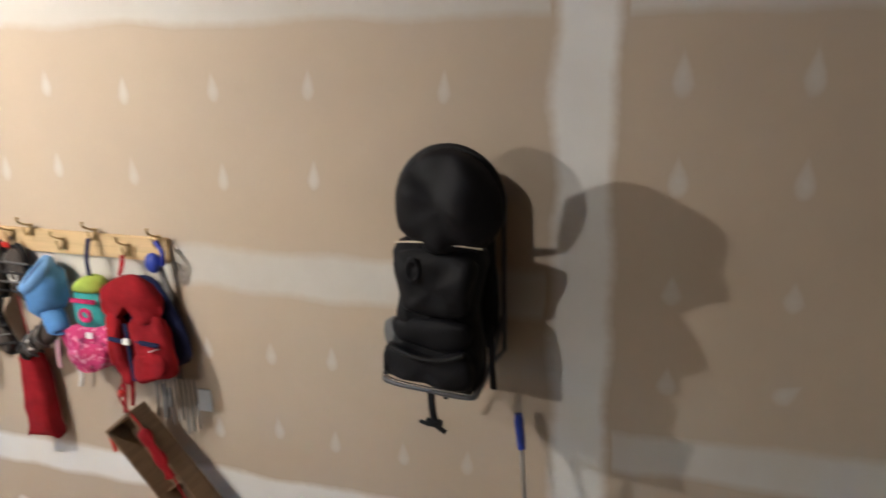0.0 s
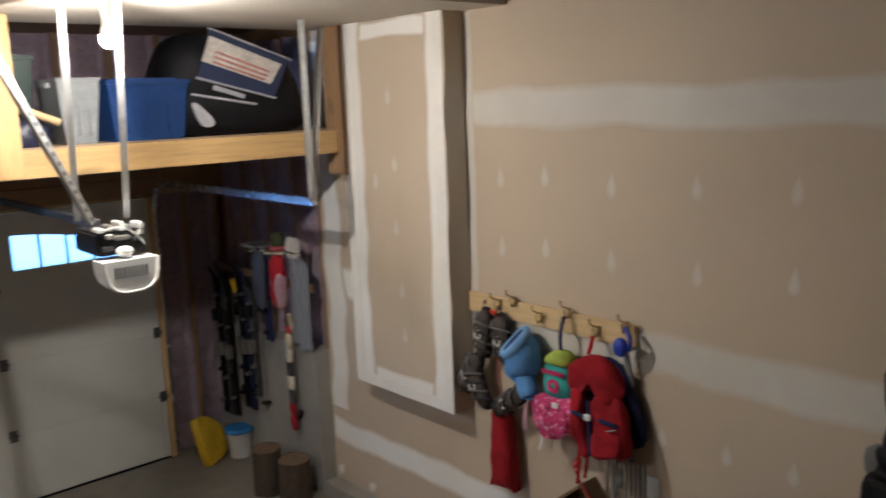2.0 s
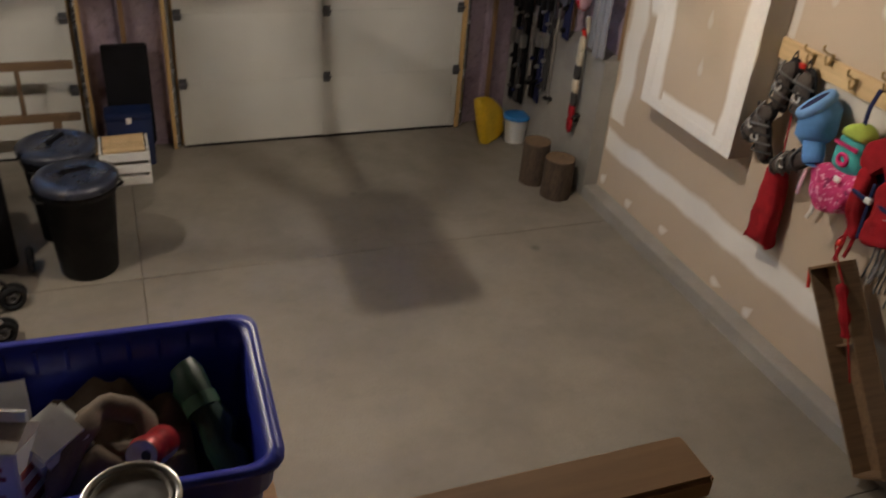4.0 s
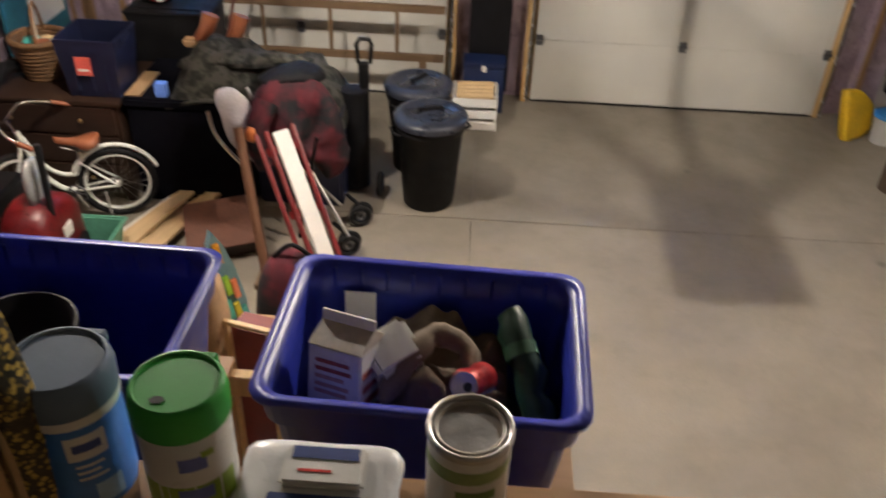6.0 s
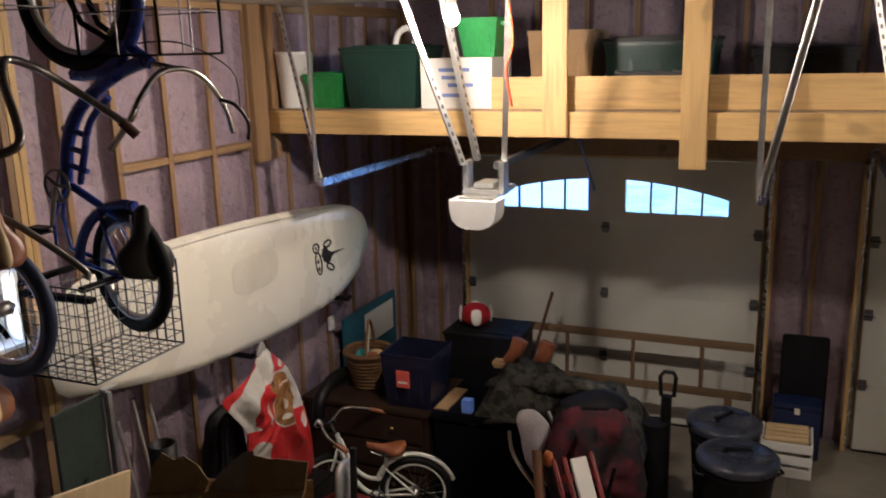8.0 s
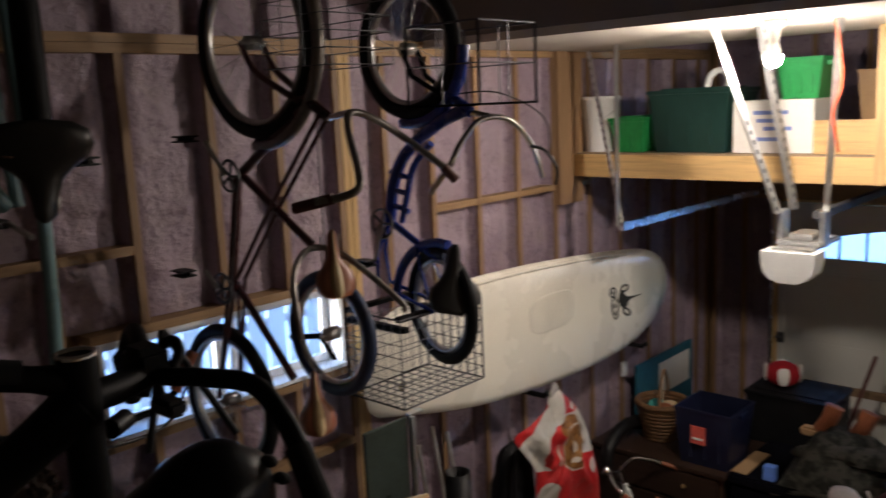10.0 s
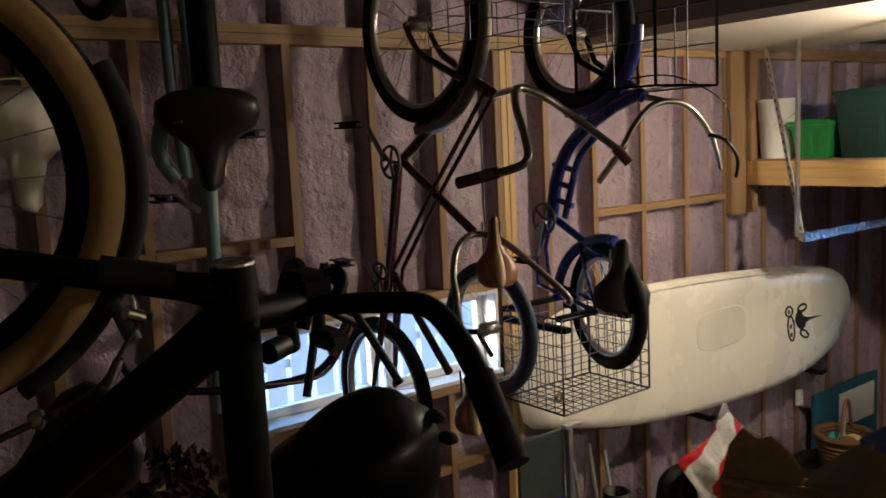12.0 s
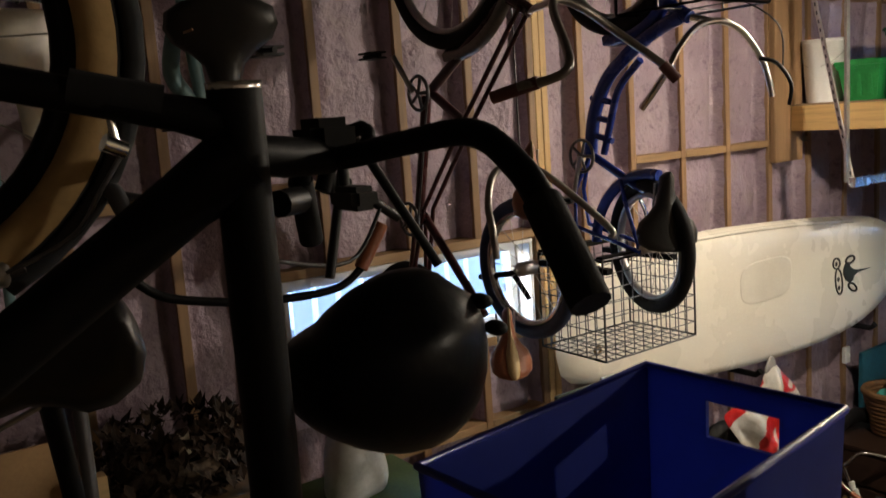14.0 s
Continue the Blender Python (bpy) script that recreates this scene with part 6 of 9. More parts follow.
pole = thing("blue_handled_pole", "slim steel pole with a blue plastic grip leaning on the wall", "pole")
part("shaft", Shape().tube([(-0.13, -6.085, 1.06), (-0.32, -6.19, 0.0)], 0.009, 8), M_STEEL, pole)
part("grip", Shape().tube([(-0.108, -6.065, 1.20), (-0.112, -6.068, 1.17), (-0.132, -6.086, 1.05)], [0.016, 0.020, 0.017], 10), M_DKBLUE, pole, "blue plastic grip")

# ---------------------------------------------------------------- skis and oddments by the front corner


def ski(y, z0, z1, top, x=-0.155, w=0.075, lean=0.0, binding=True):
    s = thing("ski", "downhill ski with binding standing against the foundation wall", "ski", group="skis on the wall")
    n = 14
    v, f = [], []
    for i in range(n + 1):
        k = i / n
        wd = w / 2 * (1 - 0.18 * math.sin(math.pi * k)) * (1.0 if k < 0.93 else 1 - 0.6 * (k - 0.93) / 0.07)
        z = z0 + (z1 - z0) * k
        xx = x - (0.06 * ((k - 0.88) / 0.12) ** 2 if k > 0.88 else 0)
        yy = y + lean * k
        v += [(xx - 0.008, yy - wd, z), (xx - 0.008, yy + wd, z), (xx + 0.008, yy + wd, z), (xx + 0.008, yy - wd, z)]
    for i in range(n):
        f += [(i * 4 + j, i * 4 + (j + 1) % 4, i * 4 + 4 + (j + 1) % 4, i * 4 + 4 + j) for j in range(4)]
    f += [(0, 1, 2, 3), (n * 4 + 3, n * 4 + 2, n * 4 + 1, n * 4)]
    part("blade", Shape().add(v, f), top, s)
    if binding:
        zm = z0 + (z1 - z0) * 0.45
        for d, hh in ((0.0, 0.06), (0.30, 0.05)):
            part("binding", Shape().box((x - 0.06, y + lean * 0.45 - 0.03, zm + d - hh), (x - 0.009, y + lean * 0.45 + 0.03, zm + d + hh), None, 0.008), M_BLACKP if d else M_GREYMET, s)
        rs_ = random.Random(int(abs(y) * 1000))
        for k in range(5):
            z = z0 + (z1 - z0) * (0.12 + 0.17 * k + rs_.uniform(-0.04, 0.04))
            h = rs_.uniform(0.008, 0.022)
            part("fitting", Shape().box((x - 0.05, y - 0.014, z - h), (x - 0.0095, y + 0.012, z + h), None, 0.005), rs_.choice((M_STEEL, M_GREYMET, M_GREYMET, M_BLACKP, M_DKGREY, M_NAVYF)), s)
    return s


def ski_pole(y, z0, z1, m_grip, x=-0.15, lean=0.0):
    s = thing("ski_pole", "thin ski pole with a moulded grip and basket on the wall", "ski pole", group="ski poles")
    part("shaft", Shape().tube([(x, y, z0), (x, y + lean, z1)], 0.007, 6), M_GREYMET, s)
    part("grip", Shape().tube([(x, y + lean, z1 - 0.02), (x - 0.01, y + lean, z1 + 0.05), (x - 0.02, y + lean, z1 + 0.10)], [0.013, 0.018, 0.02], 8), m_grip, s)
    part("basket", Shape().lathe([(0.01, z0 + 0.06), (0.045, z0 + 0.055), (0.045, z0 + 0.065), (0.01, z0 + 0.075)], 12, Matrix.Translation((x, y, 0))), M_BLACKP, s)
    return s


for y, z0, z1, mm in ((-0.10, 0.30, 1.62, M_BLACK_EN), (-0.20, 0.30, 1.66, M_DKGREY), (-0.30, 0.32, 1.60, M_BLACK_EN), (-0.50, 0.45, 1.70, M_BLACK_EN), (-0.60, 0.45, 1.68, M_NAVYF), (-0.70, 0.60, 1.55, M_DKGREY)):
    ski(y, z0, z1, mm)
for y, z0, z1 in ((-1.36, 1.18, 1.88), (-1.44, 1.14, 1.90), (-1.52, 1.16, 1.87)):
    ski(y, z0, z1, mat("pale_grey_ski", (0.24, 0.25, 0.28), 0.35, vary=0.15), w=0.07, binding=False)
ski(-0.95, 1.12, 1.88, M_NAVYF, w=0.10)
ski_pole(-0.42, 0.5, 1.45, M_YELLOW)
ski_pole(-0.65, 0.55, 1.5, M_BLACKP)
ski_pole(-0.80, 0.50, 1.35, M_BLACKP)
ski_pole(-1.27, 0.50, 1.20, M_REDP, -0.16)
ski_pole(-1.30, 0.55, 1.30, M_CREAM, -0.16)
part_holder = thing("ski_rack", "narrow wooden wall rack that holds the skis upright", "rack")
part("rail", B((-0.145, -1.58, 1.60), (-0.122 + 0.0, -0.04, 1.66), 0.004), M_ROUGHW, part_holder)
part("shelf_bracket", B((-0.20, -0.90, 1.86), (-0.0, -0.66, 1.88), 0.003), M_WHITEP, part_holder, "white shelf bracket")
jacket = thing("red_jacket", "red and white ski jacket hung on the wall rack", "jacket")
part("body", puff(round_outline([(-1.15, 1.46), (-1.27, 1.44), (-1.29, 1.60), (-1.28, 1.80), (-1.22, 1.86), (-1.15, 1.80), (-1.14, 1.60)], 4), 0.09, on_x(-0.20), 3, 0.02, 3), fabric("ski_jacket_red", (0.42, 0.02, 0.03)), jacket)
part("hanger_bar", Shape().tube([(-0.20, -1.04, 1.845), (-0.20, -1.32, 1.875)], 0.011, 7), M_CREAM, jacket, "cream hanger bar")
part("pale_panel", puff(round_outline([(-1.245, 1.47), (-1.285, 1.47), (-1.29, 1.70), (-1.25, 1.70)], 3), 0.10, on_x(-0.205), 3, 0.02, 5), mat("pale_rose_cloth", (0.46, 0.28, 0.32), 0.9), jacket, "pale rose side panel")
hat = thing("knitted_hat", "small green and pink knitted hat on the ski rack", "hat")
part("crown", Shape().blob((-0.17, -1.20, 1.955), (0.05, 0.06, 0.07), 14, 9, 0.15, 3), fabric("moss_green_knit", (0.06, 0.075, 0.035)), hat)
part("band", Shape().ring(0.055, 0.022, 18, 7, Matrix.Translation((-0.17, -1.20, 1.90)) @ Matrix.Rotation(radians(90), 4, 'X')), fabric("rose_knit", (0.40, 0.09, 0.10)), hat, "rose pink band")
for dy in (0.0, -0.075):
    glv = thing("ski_glove", "white ski glove with dark stripes hung on the rack", "glove", group="gloves on the rack")
    part("palm", puff(round_outline([(-1.36 + dy, 1.86), (-1.42 + dy, 1.855), (-1.43 + dy, 1.98), (-1.40 + dy, 2.01), (-1.37 + dy, 1.98)], 3), 0.06, on_x(-0.19), 3, 0.01, 3), M_WHITEF, glv)
    part("cuff_stripe", puff(round_outline([(-1.362 + dy, 1.89), (-1.422 + dy, 1.885), (-1.424 + dy, 1.905), (-1.362 + dy, 1.91)], 2), 0.07, on_x(-0.19), 3), M_DKGREY, glv, "dark stripe")
grey_trousers = thing("ski_trousers", "dull blue-grey ski trousers hung on a peg", "trousers")
part("leg", puff(round_outline([(-0.90, 1.42), (-1.0, 1.41), (-1.02, 1.65), (-1.01, 1.84), (-0.89, 1.85), (-0.88, 1.64)], 3), 0.07, on_x(-0.21), 3, 0.03, 5), fabric("slate_cloth", (0.085, 0.095, 0.13)), grey_trousers)
part("hanger_bar", Shape().tube([(-0.20, -0.80, 1.835), (-0.20, -1.03, 1.865)], 0.010, 7), M_CREAM, grey_trousers, "cream hanger bar")
scarf2 = thing("patterned_scarf", "cream, grey and red knitted scarf hanging down the concrete", "scarf")
for k in range(7):
    z = 1.24 - k * 0.11
    part("stripe", puff(round_outline([(-1.255, z), (-1.315, z), (-1.32, z - 0.105), (-1.26, z - 0.105)], 2), 0.04, on_x(-0.19), 3, 0.008, k), M_CREAM if k < 2 or k == 3 else M_REDF if k > 4 else M_DKGREY, scarf2)
log_places = ((-0.325, -1.467, 0.122, 0.33), (-0.40, -1.19, 0.115, 0.36))
for i, (x, y, r, h) in enumerate(log_places):
    lg = thing("log", "short upright cut log with rough brown bark", "log", pose(x, y, 0, 0, 0, 40 * i), "cut logs by the wall")
    n = 22
    v, f = [], []
    for z in (0.0, 0.05, h * 0.5, h - 0.02, h):
        for j in range(n):
            a = j * math.tau / n
            q = r * (1 + 0.07 * noise.noise(Vector((math.cos(a) * 2.5, math.sin(a) * 2.5, i * 5 + z))) + 0.03 * noise.noise(Vector((math.cos(a) * 9, math.sin(a) * 9, i))))
            v.append((q * math.cos(a), q * math.sin(a), z))
    f = [(a * n + j, a * n + (j + 1) % n, (a + 1) * n + (j + 1) % n, (a + 1) * n + j) for a in range(4) for j in range(n)]
    part("bark", Shape().add(v, f, None, True), M_BARK, lg)
    part("cut_end", Shape().add([(p[0] * 0.98, p[1] * 0.98, h - 0.002) for p in v[-n:]], [tuple(range(n))]), M_ENDGRAIN, lg, "sawn end grain")
scoop = thing("yellow_scoop", "yellow plastic snow scoop leaning upside down on its rim", "snow shovel", pose(-0.42, -0.36, 0.0, -14, 0, 30))
part("blade", puff(round_outline([(-0.13, 0.0), (-0.05, 0.0), (0.05, 0.0), (0.15, 0.05), (0.165, 0.15), (0.17, 0.25), (0.06, 0.36), (-0.02, 0.41), (-0.12, 0.42), (-0.15, 0.40), (-0.15, 0.2)], 2), 0.10, None, 6), M_YELLOW, scoop)
part("rib", B((-0.012, -0.052, 0.05), (0.012, -0.04, 0.36), 0.004), M_YELLOW, scoop)
bucket = thing("white_bucket", "white plastic bucket with a blue lid on the floor", "bucket", pose(-0.21, -0.40, 0))
part("pail", Shape().lathe([(0.09, 0.0), (0.108, 0.22), (0.112, 0.225)], 24), M_WHITEP, bucket)
part("lid", Shape().lathe([(0.118, 0.222), (0.12, 0.25), (0.10, 0.255), (0.0, 0.25)], 24), mat("mid_blue_plastic", (0.03, 0.22, 0.55), 0.4), bucket, "blue plastic lid")
part("handle", Shape().tube([(0.112 * math.cos(a), 0.03 + 0.05 * abs(math.sin(a)), 0.20 - 0.12 * math.sin(a)) for a in [k * math.pi / 12 for k in range(13)]], 0.003, 5), M_STEEL, bucket)

# ---------------------------------------------------------------- the left-hand wall
BOARD = round_outline([(-4.17, 1.66), (-3.9, 1.56), (-3.4, 1.45), (-2.8, 1.39), (-2.2, 1.37), (-1.7, 1.40), (-1.35, 1.50), (-1.17, 1.65), (-1.12, 1.78), (-1.18, 1.93), (-1.35, 2.03),
                       (-1.66, 2.09), (-2.3, 2.15), (-3.0, 2.19), (-3.6, 2.19), (-4.0, 2.13), (-4.16, 2.0)], 3)
M_BOARD = mat("board_gelcoat", (0.80, 0.76, 0.66), 0.28, vary=0.05, scale=2, fine=120, bump=0.02, clear=0.3)
M_INK = mat("black_print", (0.012, 0.012, 0.012), 0.5, vary=0.2)
windsurf = thing("windsurf_board", "long white windsurf board hung on pegs along the wall", "windsurf board")
part("hull", puff(BOARD, 0.12, on_x(-6.70), 5), M_BOARD, windsurf)
part("rail_edge", Shape().tube(smooth_line([(-6.655, -4.05, 2.115), (-6.65, -3.6, 2.165), (-6.65, -3.0, 2.163), (-6.65, -2.3, 2.125), (-6.655, -1.75, 2.075)], 6), 0.011, 6), M_BOARD, windsurf)
part("grip_pad", puff([(-2.66 + 0.26 * math.copysign(abs(math.cos(a)) ** 0.6, math.cos(a)), 1.86 + 0.125 * math.copysign(abs(math.sin(a)) ** 0.6, math.sin(a))) for a in [k * math.tau / 32 for k in range(32)]], 0.011, on_x(-6.6445), 6), mat("worn_grip", (0.68, 0.645, 0.56), 0.8, vary=0.1, fine=200), windsurf, "greyish oval grip patch")
LX = -6.6385
mark = lambda u, w: (-2.9115 + 0.00266 * u, 2.5424 - 0.000444 * u - 0.001455 * w)


def mark_ring(cu, cw, ru, rw, tilt, r, name_label):
    pts = []
    for k in range(24):
        a = k * math.tau / 24
        u, w = ru * math.cos(a), rw * math.sin(a)
        y, z = mark(cu + u * math.cos(tilt) - w * math.sin(tilt), cw + u * math.sin(tilt) + w * math.cos(tilt))
        pts.append((LX, y, z))
    part("printed_mark", Shape().tube(pts, r, 5, None, True, True), M_INK, windsurf, name_label)


mark_ring(357, 372, 14, 22, 0.1, 0.0065, "black printed ring")
mark_ring(367, 447, 14, 54, -0.08, 0.0065, "black printed ring")
for u, w in ((357, 374), (366, 438), (369, 474)):
    y, z = mark(u, w)
    part("printed_mark", Shape().blob((LX, y, z), (0.004, 0.013, 0.016), 10, 6), M_INK, windsurf, "black printed dot")
mark_ring(414, 354, 21, 13, -0.7, 0.0075, "black printed loop")
mark_ring(425, 470, 21, 13, 0.75, 0.0075, "black printed loop")
fluke = [(384, 412), (389, 382), (400, 362), (414, 366), (412, 380), (424, 392), (442, 396), (504, 386), (447, 407), (432, 420), (426, 440), (412, 453), (395, 440)]
part("printed_mark", Shape().plate([mark(u, w) for u, w in fluke], 0.007, on_x(LX)), M_INK, windsurf, "black printed tail mark")
part("fin_plug", Shape().ring(0.018, 0.008, 12, 6, on_x(-6.645) @ Matrix.Translation((-3.98, 0, 1.75))), mat("tarnished_brass", (0.25, 0.18, 0.09), 0.5, metal=0.6), windsurf)
for y, z in ((-2.8, 1.385), (-1.6, 1.405)):
    pg = thing("board_peg", "black padded peg holding up the white board", "peg", group="board pegs")
    part("peg", Shape().tube([(XL - 0.01, y, z - 0.03), (-6.62, y, z - 0.028), (-6.59, y, z + 0.0)], 0.018, 8), M_BLACKP, pg)

canvas_ = thing("teal_picture", "teal canvas picture leaning on the studs", "picture")
part("canvas", B((-6.83, -1.35, 0.62), (-6.80, -0.45, 1.12), 0.004), mat("teal_paint", (0.012, 0.11, 0.16), 0.7, vary=0.4), canvas_)
part("sheet", B((-6.797, -1.03, 0.80), (-6.793, -0.52, 1.06)), M_PAPERW, canvas_, "white paper sheet pinned on the canvas")
# flat panel and edge strip stand in for a shovel's blade and pole
sheet = thing("shovel_blade_panel", "dark green upright metal sheet with a bright edge, standing in for a shovel", "panel")
part("panel", B((-6.52, -4.38, 0.0), (-6.50, -4.10, 1.66), 0.003), mat("grey_green_steel", (0.06, 0.08, 0.07), 0.35, metal=0.4), sheet)
part("edge_strip", Shape().box((-6.50, -4.095, 0.0), (-6.47, -4.07, 1.66), None, 0.002).box((-6.52, -4.10, 1.662), (-6.48, -4.0, 1.675), None, 0.002), M_STEEL, sheet, "bright steel edge")
ply = thing("plywood_offcut", "pale plywood offcut leaning by the wall", "plywood")
part("board", B((-0.20, -0.009, 0.0), (0.20, 0.009, 1.60), 0.003), wood("pale_plywood", (0.62, 0.46, 0.27), 0.8, along="z"), ply, m=pose(-6.05, -4.96, 0, 0, 12, 90))
tubeb = thing("black_tube", "black plastic pipe standing on end", "pipe", pose(-6.3, -3.97, 0))
part("pipe", Shape().lathe([(0.065, 0.0), (0.065, 1.38), (0.055, 1.38), (0.055, 0.9)], 20), M_BLACKP, tubeb)
gpipe = thing("grey_pipes", "thin steel pipes leaning on the studs", "pipes")
for i in range(3):
    part("pipe", Shape().tube([(-6.55 + 0.03 * i, -3.75 + 0.09 * i, 0.0), (-6.82, -3.72 + 0.12 * i, 1.30 + 0.07 * (i % 2))], 0.012, 7), M_STEEL, gpipe)
wshelf = thing("wall_shelf", "rough wooden shelf on legs against the stud wall", "shelf")
part("board", B((-6.86, -6.75, 1.775), (-6.25, -5.70, 1.80), 0.003), M_ROUGHW, wshelf)
part("board", B((-6.86, -5.66, 1.46), (-6.30, -5.0, 1.485), 0.003), mat("green_paint", (0.09, 0.15, 0.06), 0.6), wshelf, "green painted shelf board")
for x in (-6.82, -6.29):
    for y, z in ((-6.72, 1.773), (-5.73, 1.773), (-5.62, 1.458), (-5.03, 1.458)):
        part("leg", B((x - 0.02, y - 0.02, 0), (x + 0.02, y + 0.02, z), 0.002), M_ROUGHW, wshelf)
leaves = thing("dried_wreath", "brown dried leaf wreath with a cream tag", "wreath")
lv = Shape()
rnd = random.Random(7)
for i in range(1100):
    a, b = rnd.uniform(0, math.tau), rnd.uniform(0, math.tau)
    R = 0.15 + 0.07 * math.cos(b) * rnd.uniform(0.3, 1)
    c = Vector((-6.48 + R * math.cos(a), -6.0 + R * 1.15 * math.sin(a), 1.90 + 0.09 * math.sin(b)))
    m = Matrix.Translation(c) @ Matrix.Rotation(rnd.uniform(0, 6.3), 4, 'Z') @ Matrix.Rotation(rnd.uniform(-1.4, 1.4), 4, 'X')
    q = rnd.uniform(0.026, 0.05)
    lv.add([(0, 0, 0), (q * 0.4, q * 0.5, 0.004), (0, q * 1.3, 0), (-q * 0.4, q * 0.5, 0.004)], [(0, 1, 2, 3)], m)
tagged(part("dry_leaves", lv, mat("dry_leaf", (0.028, 0.014, 0.007), 0.85, vary=0.7, scale=30), leaves), kind="stuff")
part("twig_ring", Shape().ring(0.15, 0.03, 24, 7, pose(-6.48, -6.0, 1.88, 90, 0, 0)), M_BARK, leaves)
part("tag", B((-6.36, -6.02, 1.93), (-6.355, -5.985, 2.0), 0.001), M_CREAM, leaves, "cream card tag")
cb = thing("cardboard_piece", "loose brown cardboard flap on the wall shelf", "cardboard")
part("flap", B((-6.40, -6.52, 1.80), (-6.392, -6.30, 2.06)), M_CARD, cb)
part("flap", B((-6.39, -6.60, 1.80), (-6.15 - 0.10, -6.52, 1.808)), M_CARD, cb)
blk = thing("wood_block", "pale wooden block standing on the shelf", "block")
part("block", B((-6.34, -6.30, 1.80), (-6.29, -6.24, 1.96), 0.003), M_PINE, blk)
wb = thing("white_bag", "crumpled white plastic bag on the green shelf", "bag")
part("bag", puff(round_outline([(-5.42, 1.49), (-5.22, 1.49), (-5.20, 1.62), (-5.25, 1.78), (-5.31, 1.85), (-5.38, 1.76), (-5.43, 1.62)], 4), 0.2, on_x(-6.60), 2.2, 0.03, 4), mat("white_film", (0.55, 0.56, 0.56), 0.35, vary=0.15), wb)

# ---------------------------------------------------------------- the heap in the left-hand bay
M_DKWOOD = wood("dark_brown_wood", (0.032, 0.016, 0.010), 0.6, along="x", rough=0.45, knots=False)
M_WICKER = mat("wicker", (0.15, 0.075, 0.03), 0.7, vary=0.4, scale=25, fine=120, bump=0.6)
M_NAVYP = mat("navy_plastic", (0.009, 0.012, 0.036), 0.4, vary=0.2)
M_CAMO = bpy.data.materials.new("camo_cloth")
_t, _b = nodes_of(M_CAMO)
_c = ramp(_t, noise_of(_t, 13, 3, 0.55), [(0.40, (0.014, 0.016, 0.012)), (0.47, (0.035, 0.037, 0.028)), (0.56, (0.075, 0.072, 0.062))])
_c = mixed(_t, _c, (0.025, 0.028, 0.022), ramp(_t, noise_of(_t, 22, 2, 0.5, (1.3, 0.8, 1)), [(0.60, (0, 0, 0)), (0.64, (0.85,) * 3)]))
_t.links.new(_c, _b.inputs["Base Color"])
_b.inputs["Roughness"].default_value = 0.9
bumped(_t, _b, noise_of(_t, 60, 4), 0.5, 0.006)


def plaid_material():
    m = bpy.data.materials.new("red_black_plaid")
    t, b = nodes_of(m)
    fac = None
    for ax in (0, 2):
        tc = t.nodes.new("ShaderNodeTexCoord")
        sp = t.nodes.new("ShaderNodeSeparateXYZ")
        t.links.new(tc.outputs["Object"], sp.inputs[0])
        wv = t.nodes.new("ShaderNodeMath")
        wv.operation = 'MULTIPLY'
        wv.inputs[1].default_value = 68.0
        t.links.new(sp.outputs[ax], wv.inputs[0])
        sn = t.nodes.new("ShaderNodeMath")
        sn.operation = 'SINE'
        t.links.new(wv.outputs[0], sn.inputs[0])
        s = ramp(t, sn.outputs[0], [(0.3, (0, 0, 0)), (0.6, (1, 1, 1))])
        fac = s if fac is None else mixed(t, fac, s, 0.5)
    cloth = ramp(t, fac, [(0.1, (0.010, 0.010, 0.012)), (0.5, (0.030, 0.007, 0.010)), (0.95, (0.085, 0.010, 0.016))])
    blot = ramp(t, noise_of(t, 5.5, 2, 0.5), [(0.42, (0, 0, 0)), (0.56, (1, 1, 1))])
    t.links.new(mixed(t, mixed(t, cloth, (0.012, 0.013, 0.017), 0.65), mixed(t, cloth, (0.115, 0.012, 0.022), 0.65), blot), b.inputs["Base Color"])
    b.inputs["Roughness"].default_value = 0.95
    bumped(t, b, noise_of(t, 250, 3), 0.3, 0.003)
    return m


M_PLAID = plaid_material()


